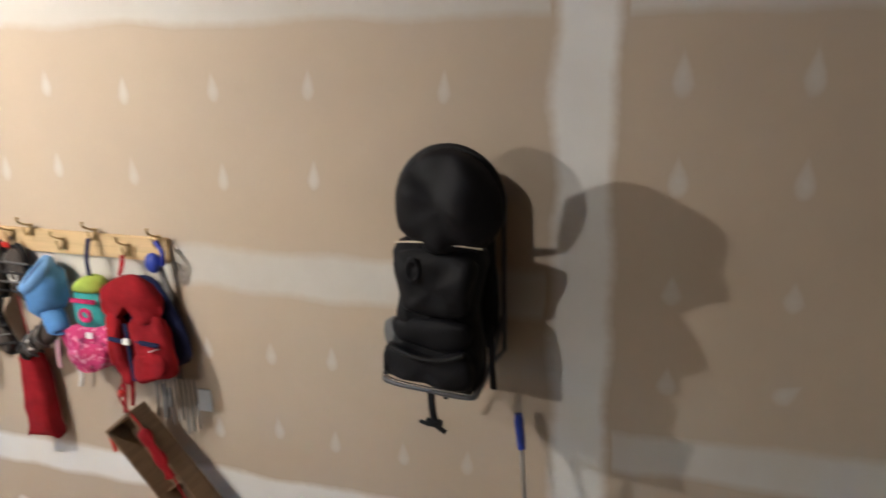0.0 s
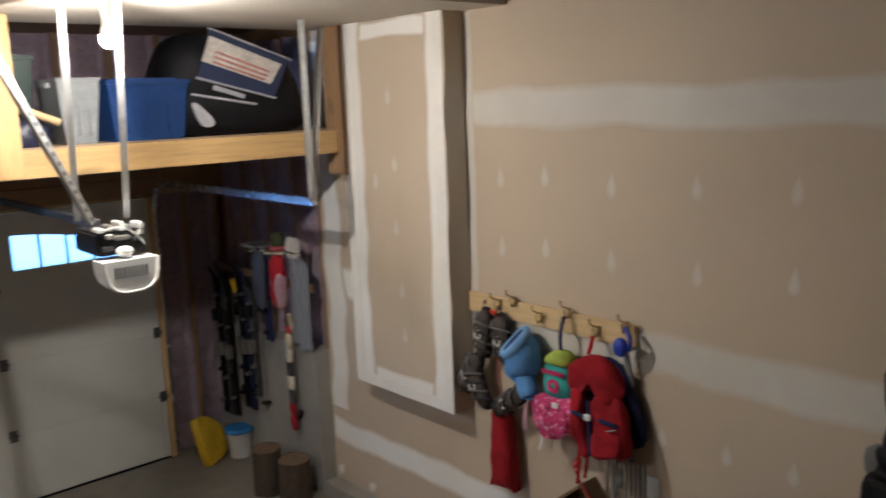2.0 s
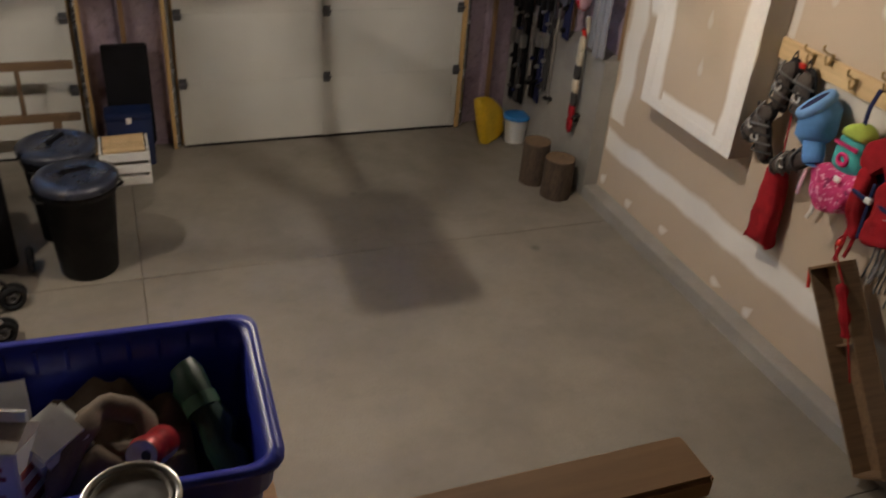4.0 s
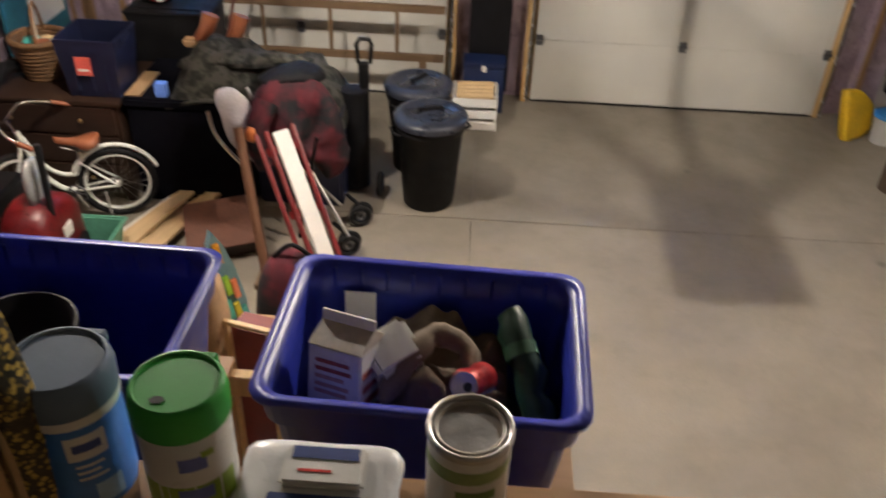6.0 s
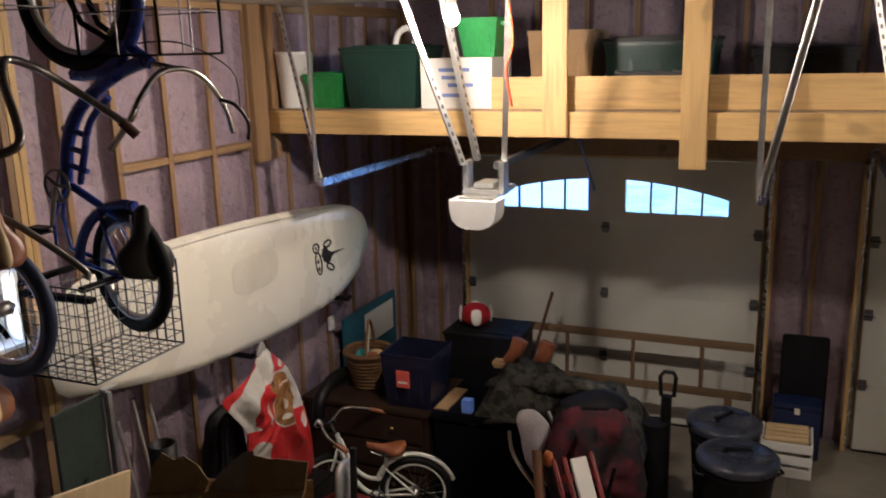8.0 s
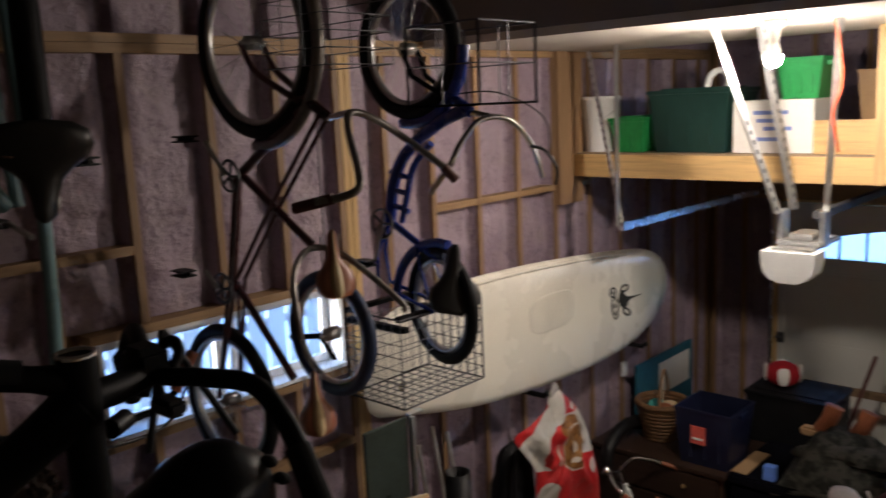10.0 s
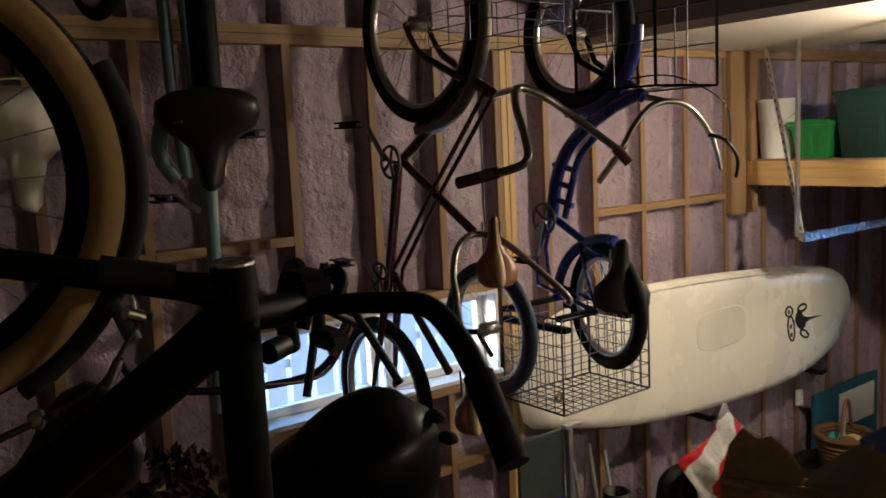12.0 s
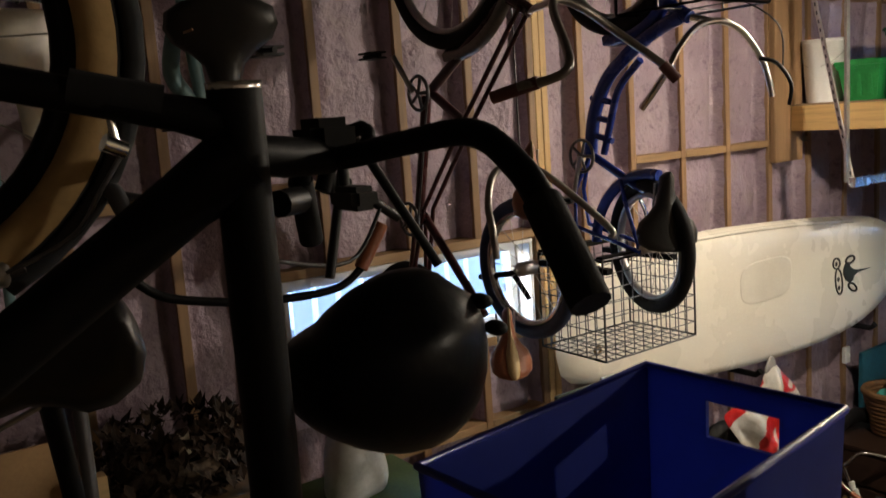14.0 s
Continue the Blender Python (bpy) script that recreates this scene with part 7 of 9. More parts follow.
def tote(name, lo, hi, m_body, m_lid, label, category="storage tote", kids=True, taper=0.035):
    """A lidded plastic tote with a lip, two handles and ribs."""
    t = thing(name, label, category)
    (a, b, c), (d, e, f) = lo, hi
    h = f - c
    zl = f - (0.035 if m_lid else 0.0)
    s = Shape()
    rows = ((c, taper), (c + h * 0.8, taper * 0.2), (zl - 0.02, 0.005), (zl - 0.02, 0.0), (zl, 0.0))
    v = []
    for z, q in rows:
        v += [(a + q, b + q, z), (d - q, b + q, z), (d - q, e - q, z), (a + q, e - q, z)]
    if not m_lid:
        v += [(a + 0.01, b + 0.01, zl), (d - 0.01, b + 0.01, zl), (d - 0.01, e - 0.01, zl), (a + 0.01, e - 0.01, zl)]
        v += [(a + 0.04, b + 0.04, c + 0.01), (d - 0.04, b + 0.04, c + 0.01), (d - 0.04, e - 0.04, c + 0.01), (a + 0.04, e - 0.04, c + 0.01)]
    k = len(v) // 4
    fs = [(i * 4 + j, i * 4 + (j + 1) % 4, i * 4 + 4 + (j + 1) % 4, i * 4 + 4 + j) for i in range(k - 1) for j in range(4)]
    fs += [(3, 2, 1, 0), (k * 4 - 4, k * 4 - 3, k * 4 - 2, k * 4 - 1)]
    part("body", s.add(v, fs), m_body, t)
    for i in range(3):
        x = a + (d - a) * (0.25 + 0.25 * i)
        part("rib", B((x - 0.012, b + taper * 0.35, c + h * 0.12), (x + 0.012, b + taper * 0.8 + 0.004, c + h * 0.72), 0.002), m_body, t)
    if m_lid:
        part("lid", Shape().box((a - 0.012, b - 0.012, zl + 0.001), (d + 0.012, e + 0.012, f - 0.01), None, 0.006).box((a + 0.05, b + 0.05, f - 0.011), (d - 0.05, e - 0.05, f), None, 0.004), m_lid, t)
    for x in (a - 0.006, d + 0.006):
        part("handle", B((x - 0.012, (b + e) / 2 - 0.06, zl - 0.05), (x + 0.012, (b + e) / 2 + 0.06, zl - 0.022), 0.005), m_body, t)
    return t


dresser = thing("dresser", "low dark brown wooden chest of drawers", "dresser")
part("body", B((-6.80, -1.98, 0.06), (-5.84, -1.32, 0.71), 0.004), M_DKWOOD, dresser)
part("top", B((-6.82, -2.0, 0.711), (-5.82, -1.30, 0.74), 0.005), M_DKWOOD, dresser)
for z in (0.09, 0.30, 0.51):
    dr = part("drawer", B((-6.77, -1.998, z), (-5.87, -1.981, z + 0.19), 0.003), M_DKWOOD, dresser)
    for x in (-6.55, -6.09):
        part("knob", Shape().blob((x, -2.012, z + 0.1), (0.016, 0.014, 0.016), 8, 6), M_BRASS, dr)
for x in (-6.76, -5.88):
    for y in (-1.94, -1.36):
        part("foot", B((x - 0.03, y - 0.03, 0), (x + 0.03, y + 0.03, 0.059), 0.003), M_DKWOOD, dresser)
basket = thing("wicker_basket", "round brown wicker basket holding yarn and a stick", "basket", pose(-6.45, -1.62, 0.742))
for k in range(9):
    z = 0.014 + k * 0.028
    part("weave_band", Shape().ring(0.12 + 0.006 * k, 0.017, 28, 6, Matrix.Translation((0, 0, z)) @ Matrix.Rotation(radians(90), 4, 'X')), M_WICKER, basket)
part("base", Shape().lathe([(0.13, 0.0), (0.13, 0.01), (0.0, 0.012)], 20), M_WICKER, basket)
part("rim", Shape().ring(0.175, 0.022, 28, 7, Matrix.Translation((0, 0, 0.262)) @ Matrix.Rotation(radians(90), 4, 'X')), M_WICKER, basket)
for c, mm in (((0.04, -0.04, 0.21), M_BROWN_L), ((-0.06, 0.03, 0.20), M_TEALF), ((0.02, 0.07, 0.19), M_PINE)):
    part("yarn_ball", Shape().blob(c, (0.07, 0.07, 0.06), 12, 8, 0.08, 3), mm, basket)
part("loop_handle", Shape().tube(smooth_line([(0.06, -0.165, 0.25), (0.05, -0.12, 0.40), (0.02, -0.02, 0.50), (-0.01, 0.08, 0.42), (-0.04, 0.165, 0.25)], 6), 0.011, 7), M_WICKER, basket, "bent cane handle")
part("stick", Shape().tube([(-0.02, 0.02, 0.05), (0.0, -0.02, 0.30), (0.03, -0.05, 0.46)], 0.012, 7), M_CREAM, basket)
# bent tube that stands in for the arc of a leaning wheel's tyre
hose = thing("tyre_arc", "thick black ribbed tube standing in for a tyre's arc beside the basket", "hose")
TYRE_ARC = smooth_line([(-6.60, -1.62, 0.80), (-6.62, -1.75, 0.845), (-6.62, -1.88, 0.85), (-6.62, -2.0, 0.81), (-6.62, -2.08, 0.74), (-6.62, -2.10, 0.64)], 5)
part("tube", Shape().tube(TYRE_ARC, [0.042 + 0.005 * (k % 2) for k in range(len(TYRE_ARC))], 10), M_BLACKP, hose)
part("cuff", Shape().tube([TYRE_ARC[0], Vector(TYRE_ARC[0]) + Vector((0.01, 0.07, -0.01))], 0.05, 12), M_BLACKP, hose)
switch = thing("wall_switch", "small white switch box fixed to a stud", "switch")
part("box", B((XL + 0.001, -1.49, 1.07), (XL + 0.03, -1.43, 1.18), 0.004), M_WHITEP, switch)
part("toggle", B((XL + 0.031, -1.466, 1.115), (XL + 0.042, -1.454, 1.135), 0.002), M_WHITEP, switch)
nt = tote("navy_tote", (-6.19, -1.95, 0.742), (-5.80, -1.58, 1.13), M_NAVYP, None, "navy plastic storage tote with a red label")
part("label", B((-6.07, -1.952, 0.90), (-5.97, -1.944, 1.02), 0.001), mat("red_label", (0.62, 0.10, 0.08), 0.6), nt, "red printed label")
part("label_bar", B((-6.055, -1.956, 0.93), (-5.985, -1.953, 0.945)), M_PAPERW, nt)
ch = thing("black_storage_chest", "large black storage chest with a cloth cover", "chest")
M_CHEST = mat("black_cloth_cover", (0.0035, 0.0035, 0.006), 0.9, vary=0.4, fine=300, bump=0.3, spec=0.05)
part("body", B((-5.80, -1.95, 0.0), (-5.02, -1.30, 0.70), 0.012), M_CHEST, ch)
part("lid", B((-5.815, -1.965, 0.702), (-5.005, -1.285, 0.765), 0.012), M_CHEST, ch)
part("cardboard_strip", B((-5.80, -1.93, 0.767), (-5.70, -1.55, 0.775)), M_CARD, ch)
tote("black_bin", (-5.99, -1.28, 0.0), (-5.42, -0.85, 1.10), M_BLACKP, M_BLACKP, "tall black plastic storage bin with a lid", "storage bin")
toy = thing("red_white_ball", "red and white soft panelled ball", "ball", pose(-5.80, -1.10, 1.19))
part("ball", Shape().blob((0, 0, 0), (0.12, 0.11, 0.09), 18, 10), M_REDF, toy)
for a in range(4):
    m = Matrix.Rotation(a * math.pi / 4 * 2 + 0.4, 4, 'Z')
    part("white_panel", puff(round_outline([(-0.028, -0.055), (0.028, -0.055), (0.035, 0.05), (-0.035, 0.05)], 3), 0.03, m @ Matrix.Translation((0, -0.112, 0.01))), M_PAPERW, toy)
dstand = thing("black_box", "black plastic box under the pet food bag", "box")
part("body", B((-6.72, -3.30, 0.0), (-6.22, -2.55, 0.54), 0.02), M_BLACKP, dstand)
petfood = thing("pet_food_bag", "big red and white pet food bag with a crimped top", "bag")
BAG = round_outline([(-3.055, 1.535), (-2.99, 1.485), (-2.86, 1.364), (-2.79, 1.26), (-2.735, 1.15), (-2.69, 1.03), (-2.64, 0.88), (-2.615, 0.70), (-2.65, 0.56), (-2.95, 0.545), (-3.22, 0.55), (-3.27, 0.75), (-3.275, 0.93), (-3.265, 1.09), (-3.31, 1.17), (-3.385, 1.26), (-3.455, 1.367), (-3.31, 1.395), (-3.175, 1.44), (-3.125, 1.505)], 4)


def bag_print_material():
    """Printed film: white field, red foot with a pale patch, red side and top flashes."""
    m = bpy.data.materials.new("red_white_printed_film")
    t, b = nodes_of(m)

    def calc(op, a, c):
        n = t.nodes.new("ShaderNodeMath")
        n.operation = op
        for k, v in enumerate((a, c)):
            if isinstance(v, (int, float)):
                n.inputs[k].default_value = v
            else:
                t.links.new(v, n.inputs[k])
        return n.outputs[0]

    tc = t.nodes.new("ShaderNodeTexCoord")
    sp = t.nodes.new("ShaderNodeSeparateXYZ")
    t.links.new(tc.outputs["Object"], sp.inputs[0])
    wob = calc('MULTIPLY', calc('SUBTRACT', noise_of(t, 9, 3), 0.5), 0.03)
    y, z = calc('ADD', sp.outputs[1], wob), calc('ADD', sp.outputs[2], wob)

    def oval(cy, cz, ry, rz):
        a = calc('POWER', calc('DIVIDE', calc('ABSOLUTE', calc('SUBTRACT', y, cy), 0), ry), 2)
        c = calc('POWER', calc('DIVIDE', calc('ABSOLUTE', calc('SUBTRACT', z, cz), 0), rz), 2)
        return calc('LESS_THAN', calc('ADD', a, c), 1.0)

    def above(y0, z0, slope):
        return calc('GREATER_THAN', z, calc('ADD', calc('MULTIPLY', calc('SUBTRACT', y, y0), slope), z0))

    def most(first, *others):
        for o in others:
            first = calc('MAXIMUM', first, o)
        return first

    foot = calc('SUBTRACT', calc('SUBTRACT', 1.0, above(-2.85, 1.065, -0.09)), oval(-3.20, 0.92, 0.075, 0.11))
    corner = calc('MULTIPLY', above(-3.047, 1.382, -0.096), calc('GREATER_THAN', y, calc('ADD', calc('MULTIPLY', calc('SUBTRACT', z, 1.49), 0.463), -2.997)))
    side = calc('MULTIPLY', above(-3.364, 1.327, 0.572), calc('LESS_THAN', y, -3.15))
    red = most(foot, corner, side, oval(-3.055, 1.195, 0.175, 0.145))
    rim = calc('SUBTRACT', oval(-2.945, 1.165, 0.145, 0.14), oval(-2.945, 1.165, 0.135, 0.13))
    brown = most(oval(-2.945, 1.165, 0.135, 0.13), oval(-3.0, 1.31, 0.10, 0.055))
    pale = most(rim, oval(-2.965, 1.165, 0.030, 0.035), oval(-2.97, 1.09, 0.045, 0.014), oval(-2.93, 1.405, 0.035, 0.018), oval(-2.745, 0.97, 0.03, 0.05), oval(-3.12, 1.17, 0.010, 0.07))
    grain = ramp(t, noise_of(t, 10, 3), [(0.3, (0.40, 0.012, 0.016)), (0.7, (0.58, 0.03, 0.03))])
    fur = ramp(t, noise_of(t, 22, 4, 0.7), [(0.35, (0.10, 0.03, 0.012)), (0.65, (0.40, 0.20, 0.06))])
    film = ramp(t, noise_of(t, 5, 4, 0.6), [(0.35, (0.44, 0.43, 0.39)), (0.65, (0.62, 0.60, 0.56))])
    base = mixed(t, mixed(t, film, grain, red), fur, brown)
    t.links.new(mixed(t, base, (0.52, 0.46, 0.40), pale), b.inputs["Base Color"])
    b.inputs["Roughness"].default_value = 0.34
    crease = mixed(t, noise_of(t, 13, 2, 0.5, (1, 1.0, 0.45)), noise_of(t, 34, 3, 0.6), 0.35)
    bumped(t, b, crease, 0.7, 0.02)
    return m


def slack_sack(outline, thick, m, seed, rings=20, fold=0.03):
    """A half-empty film bag: a slack pillow with sharp ridged folds."""
    n = len(outline)
    cx, cz = sum(p[0] for p in outline) / n, sum(p[1] for p in outline) / n
    v, f = [], []
    for side in (-1, 1):
        base = len(v)
        for i in range(rings):
            q = 1.0 - i / rings
            h = thick / 2 * (1 - q ** 1.6) ** 0.8
            for x, z in outline:
                px, pz = cx + (x - cx) * q, cz + (z - cz) * q
                a = 0.5 - abs(noise.noise(Vector((px * 5 + pz * 2.5, pz * 2.2 - px, seed + side))))
                c = 0.5 - abs(noise.noise(Vector((px * 9 - pz * 6, pz * 7, seed + 9 + side))))
                v.append((px, side * (h + fold * min(1.0, 4 * (1 - q)) * (a + 0.55 * c - 0.5)), pz))
        v.append((cx, side * thick / 2, cz))
        for i in range(rings - 1):
            f += [(base + i * n + j, base + i * n + (j + 1) % n, base + (i + 1) * n + (j + 1) % n, base + (i + 1) * n + j) for j in range(n)]
        k = base + (rings - 1) * n
        f += [(k + j, k + (j + 1) % n, base + rings * n) for j in range(n)]
    return Shape().add(v, f, m, True)


part("sack", slack_sack(BAG, 0.15, on_x(-6.345), 3, 20, 0.075), bag_print_material(), petfood)
part("crimp", puff(round_outline([(-3.13, 1.50), (-3.04, 1.50), (-3.05, 1.56), (-3.085, 1.575)], 3), 0.014, on_x(-6.345), 4, 0.004, 2), mat("clear_grey_film", (0.30, 0.29, 0.28), 0.3, vary=0.15), petfood, "pinched grey film seam")
pack = thing("black_backpack", "black cloth backpack slumped behind the pet food bag", "backpack")
part("bag", puff(round_outline([(-3.40, 0.56), (-3.12, 0.56), (-3.10, 0.90), (-3.14, 1.18), (-3.24, 1.235), (-3.35, 1.19), (-3.41, 0.95)], 4), 0.16, on_x(-6.52), 2.6, 0.02, 5), M_BLACKF, pack)
part("strap", Shape().tube(smooth_line([(-6.45, -3.30, 1.20), (-6.42, -3.36, 1.10), (-6.42, -3.38, 0.85), (-6.45, -3.36, 0.66)], 5), 0.012, 6), M_BLACKF, pack)

redt = thing("red_toy_truck", "red plastic ride-on toy with clear windscreen", "toy")
part("body", puff(round_outline([(-3.15, 0.10), (-2.70, 0.10), (-2.65, 0.35), (-2.72, 0.52), (-2.95, 0.60), (-3.15, 0.50)], 4), 0.30, on_x(-5.98), 4), mat("deep_red_plastic", (0.12, 0.008, 0.010), 0.35, vary=0.5, scale=12), redt)
part("bumper", B((-5.84, -3.10, 0.15), (-5.80, -2.75, 0.28), 0.01), M_BLACKP, redt)
part("emblem", B((-5.826, -2.98, 0.36), (-5.815, -2.88, 0.44), 0.003), M_PAPERW, redt, "white square emblem")
part("windscreen", puff(round_outline([(-3.0, 0.58), (-2.80, 0.58), (-2.82, 0.80), (-2.98, 0.82)], 3), 0.06, on_x(-5.95), 3), mat("clear_grey_plastic", (0.30, 0.31, 0.31), 0.25), redt, "smoky clear windscreen")
for y in (-3.05, -2.78):
    for x in (-6.13, -5.83):
        part("wheel", Shape().ring(0.07, 0.035, 20, 8, Matrix.Translation((x, y, 0.105)) @ Matrix.Rotation(radians(90), 4, 'Z')), M_BLACKP, redt)
part("pole", Shape().tube([(-5.86, -3.0, 0.3), (-5.86, -2.95, 0.95)], 0.02, 8), M_BLACKP, redt)

# the small white bicycle
kb = thing("child_bicycle", "white child's bicycle with brown saddle and grips on the floor", "bicycle")
KM = Matrix.Rotation(math.atan2(0.19, 0.61), 4, 'Z')
wheel(kb, (-5.86, -2.14, 0.25), 0.25, KM, 0.022, None, M_WHITE_EN, 20, None)
wheel(kb, (-6.47, -2.33, 0.25), 0.25, KM @ Matrix.Rotation(radians(48), 4, 'Z'), 0.022, None, M_WHITE_EN, 20, None)
kp = lambda u, z, s=0.0: Vector((-5.86, -2.14, 0)) + KM.to_3x3() @ Vector((u, s, 0)) + Vector((0, 0, z))
for nm, pts, r in (("down_tube", [kp(-0.50, 0.56), kp(-0.44, 0.36), kp(-0.34, 0.24), kp(-0.25, 0.22)], 0.017), ("top_tube", [kp(-0.50, 0.62), kp(-0.42, 0.42), kp(-0.32, 0.34), kp(-0.22, 0.34)], 0.015),
                   ("seat_tube", [kp(-0.25, 0.22), kp(-0.21, 0.38), kp(-0.19, 0.50)], 0.015), ("head_tube", [kp(-0.52, 0.66), kp(-0.50, 0.54)], 0.018)):
    part(nm, Shape().tube(smooth_line(pts, 5), r, 8), M_WHITE_EN, kb)
for s in (-0.05, 0.05):
    part("chain_stay", Shape().tube([kp(-0.25, 0.22, s * 0.4), kp(0, 0.25, s)], 0.009, 6), M_WHITE_EN, kb)
    part("seat_stay", Shape().tube([kp(-0.20, 0.42, s * 0.4), kp(0, 0.25, s)], 0.008, 6), M_WHITE_EN, kb)
    part("fork_blade", Shape().tube(smooth_line([kp(-0.52, 0.56, s * 0.6), kp(-0.56, 0.42, s), kp(-0.637, 0.25, s)], 4), 0.009, 6), M_WHITE_EN, kb)
saddle(kb, kp(-0.19, 0.565), KM.to_3x3() @ Vector((-1, 0, 0)), (0, 0, 1), 0.27, 0.19, M_BROWN_L)
part("stem", Shape().tube([kp(-0.52, 0.64), kp(-0.56, 0.74)], 0.011, 8), M_CHROME, kb)
part("handlebar", Shape().tube(smooth_line([kp(-0.46, 0.70, -0.25), kp(-0.52, 0.74, -0.23), kp(-0.58, 0.78, -0.14), kp(-0.56, 0.74, 0), kp(-0.50, 0.78, 0.14), kp(-0.38, 0.76, 0.20), kp(-0.30, 0.73, 0.22)], 5), 0.011, 8), M_CHROME, kb, "chrome handlebar")
for a, b in ((kp(-0.47, 0.705, -0.247), kp(-0.39, 0.665, -0.27)), (kp(-0.33, 0.745, 0.215), kp(-0.22, 0.71, 0.235))):
    part("grip", Shape().tube([a, b], 0.016, 8), M_BROWN_L, kb, "brown grip")
part("headlamp", Shape().lathe([(0.012, 0.0), (0.03, 0.03), (0.032, 0.05), (0.0, 0.055)], 14, Matrix.Translation(kp(-0.60, 0.74, -0.05)) @ Matrix.Rotation(radians(-70), 4, 'Y')), M_CHROME, kb, "small chrome headlamp")
part("mudguard", Shape().tube([kp(0.272 * math.cos(a), 0.25 + 0.272 * math.sin(a)) for a in [radians(20 + 9 * k) for k in range(17)]], 0.016, 6), M_WHITE_EN, kb)
chainring(kb, kp(-0.25, 0.22, -0.06), 0.06)
part("crank_arm", Shape().tube([kp(-0.25, 0.22, -0.07), kp(-0.20, 0.12, -0.08)], 0.009, 6), M_GREYMET, kb)
part("kickstand", Shape().tube([kp(-0.08, 0.22, -0.06), kp(-0.05, 0.0, -0.16)], 0.008, 6), M_STEEL, kb)

# tarp, stroller, jacket, sled
tarp = thing("camouflage_tarp", "camouflage cloth heaped over the boxes behind the stroller", "tarp")
v, f = [], []
nx, ny = 34, 14
for i in range(nx + 1):
    for j in range(ny + 1):
        u, w = i / nx, j / ny
        x, y = -5.55 + 1.15 * u, -1.95 + 0.62 * w
        e = min(1, 6 * min(u, 1 - u, w + 0.02, 1 - w))
        z = 0.70 + (0.30 + 0.06 * math.sin(u * 7)) * e ** 0.6 * (0.7 + 0.3 * math.sin(math.pi * w)) + 0.06 * noise.noise(Vector((x * 6, y * 6, 1))) + 0.03 * noise.noise(Vector((x * 15, y * 15, 4))) - 0.05 * (1 - e)
        v.append((x, y, z + (0.07 if u > 0.85 else 0) * -1))
f = [(i * (ny + 1) + j, (i + 1) * (ny + 1) + j, (i + 1) * (ny + 1) + j + 1, i * (ny + 1) + j + 1) for i in range(nx) for j in range(ny)]
part("cloth", Shape().add(v, f, None, True), M_CAMO, tarp)
part("hem", Shape().tube(smooth_line([(-5.54, -1.94, 0.70), (-5.25, -1.965, 0.78), (-4.95, -1.96, 0.74), (-4.62, -1.965, 0.76), (-4.42, -1.94, 0.68)], 6), 0.016, 6), M_CAMO, tarp)
part("fold", puff(round_outline([(-5.45, 0.92), (-5.05, 0.96), (-4.70, 0.98), (-4.60, 1.04), (-5.0, 1.06), (-5.40, 1.0)], 4), 0.16, Matrix.Translation((0, -1.80, 0)), 2.2, 0.05, 3), M_CAMO, tarp)
und = thing("dark_box", "dark plastic box under the camouflage cloth", "box")
part("body", B((-5.0 + 0.003, -1.90, 0.0), (-4.42, -1.36, 0.70), 0.02), M_NAVYP, und)
for i, (x, y, z) in enumerate(((-5.42, -1.45, 0.98), (-5.22, -1.42, 0.97))):
    bt = thing("brown_boot", "worn brown leather boot lying behind the cloth", "boot", group="boots")
    part("shaft", Shape().tube([(x, y, z), (x + 0.05, y, z + 0.08), (x + 0.08, y + 0.02, z + 0.17)], [0.05, 0.05, 0.06], 10), M_BROWN_L, bt)
    part("sole", Shape().box((x - 0.12, y - 0.04, z - 0.05), (x + 0.06, y + 0.04, z + 0.01), None, 0.015), M_CARD, bt)
sm = thing("small_blue_carton", "small blue and white carton on the chest", "carton")
part("box", B((-5.60, -1.93, 0.767), (-5.53, -1.87, 0.86), 0.003), mat("blue_print", (0.12, 0.25, 0.70), 0.5), sm)
stroller = thing("stroller", "folded black and grey stroller with small double wheels", "stroller")
for s in (0.0, 0.36):
    part("frame_tube", Shape().tube(smooth_line([(-4.95 + s * 0.4, -2.10 - s * 0.2, 0.95), (-4.75 + s * 0.4, -2.18 - s * 0.2, 0.60), (-4.40 + s * 0.3, -2.12 - s, 0.16)], 6), 0.012, 8), M_GREYMET, stroller)
    part("frame_tube", Shape().tube([(-4.60 + s * 0.3, -1.95 - s, 0.75), (-4.72 + s * 0.3, -2.15 - s * 0.8, 0.10)], 0.011, 8), M_BLACK_EN, stroller)
for cx, cy in ((-4.27, -2.09), (-4.30, -2.44)):
    for dx in (-0.025, 0.025):
        w = part("wheel", Shape().ring(0.062, 0.018, 22, 8, Matrix.Translation((cx, cy + dx, 0.08)) @ Matrix.Rotation(radians(20), 4, 'Z')), M_RUBBER, stroller)
        part("wheel_disc", Shape().ring(0.025, 0.012, 16, 6, Matrix.Translation((cx, cy + dx, 0.08)) @ Matrix.Rotation(radians(20), 4, 'Z')), M_DARKST, w)
    part("fork", Shape().tube([(cx, cy, 0.08), (cx - 0.03, cy, 0.17), (cx - 0.10, cy + 0.02, 0.22)], 0.014, 7), M_BLACKP, stroller)
part("seat", puff(round_outline([(-5.10, 0.98), (-4.98, 1.0), (-4.90, 0.88), (-4.93, 0.72), (-4.86, 0.58), (-4.92, 0.52), (-5.04, 0.66), (-5.08, 0.82)], 4), 0.14, Matrix.Translation((0, -2.24, 0)), 2.5, 0.05, 3), mat("pale_grey_cloth", (0.55, 0.52, 0.53), 0.9), stroller, "pale grey padded seat")
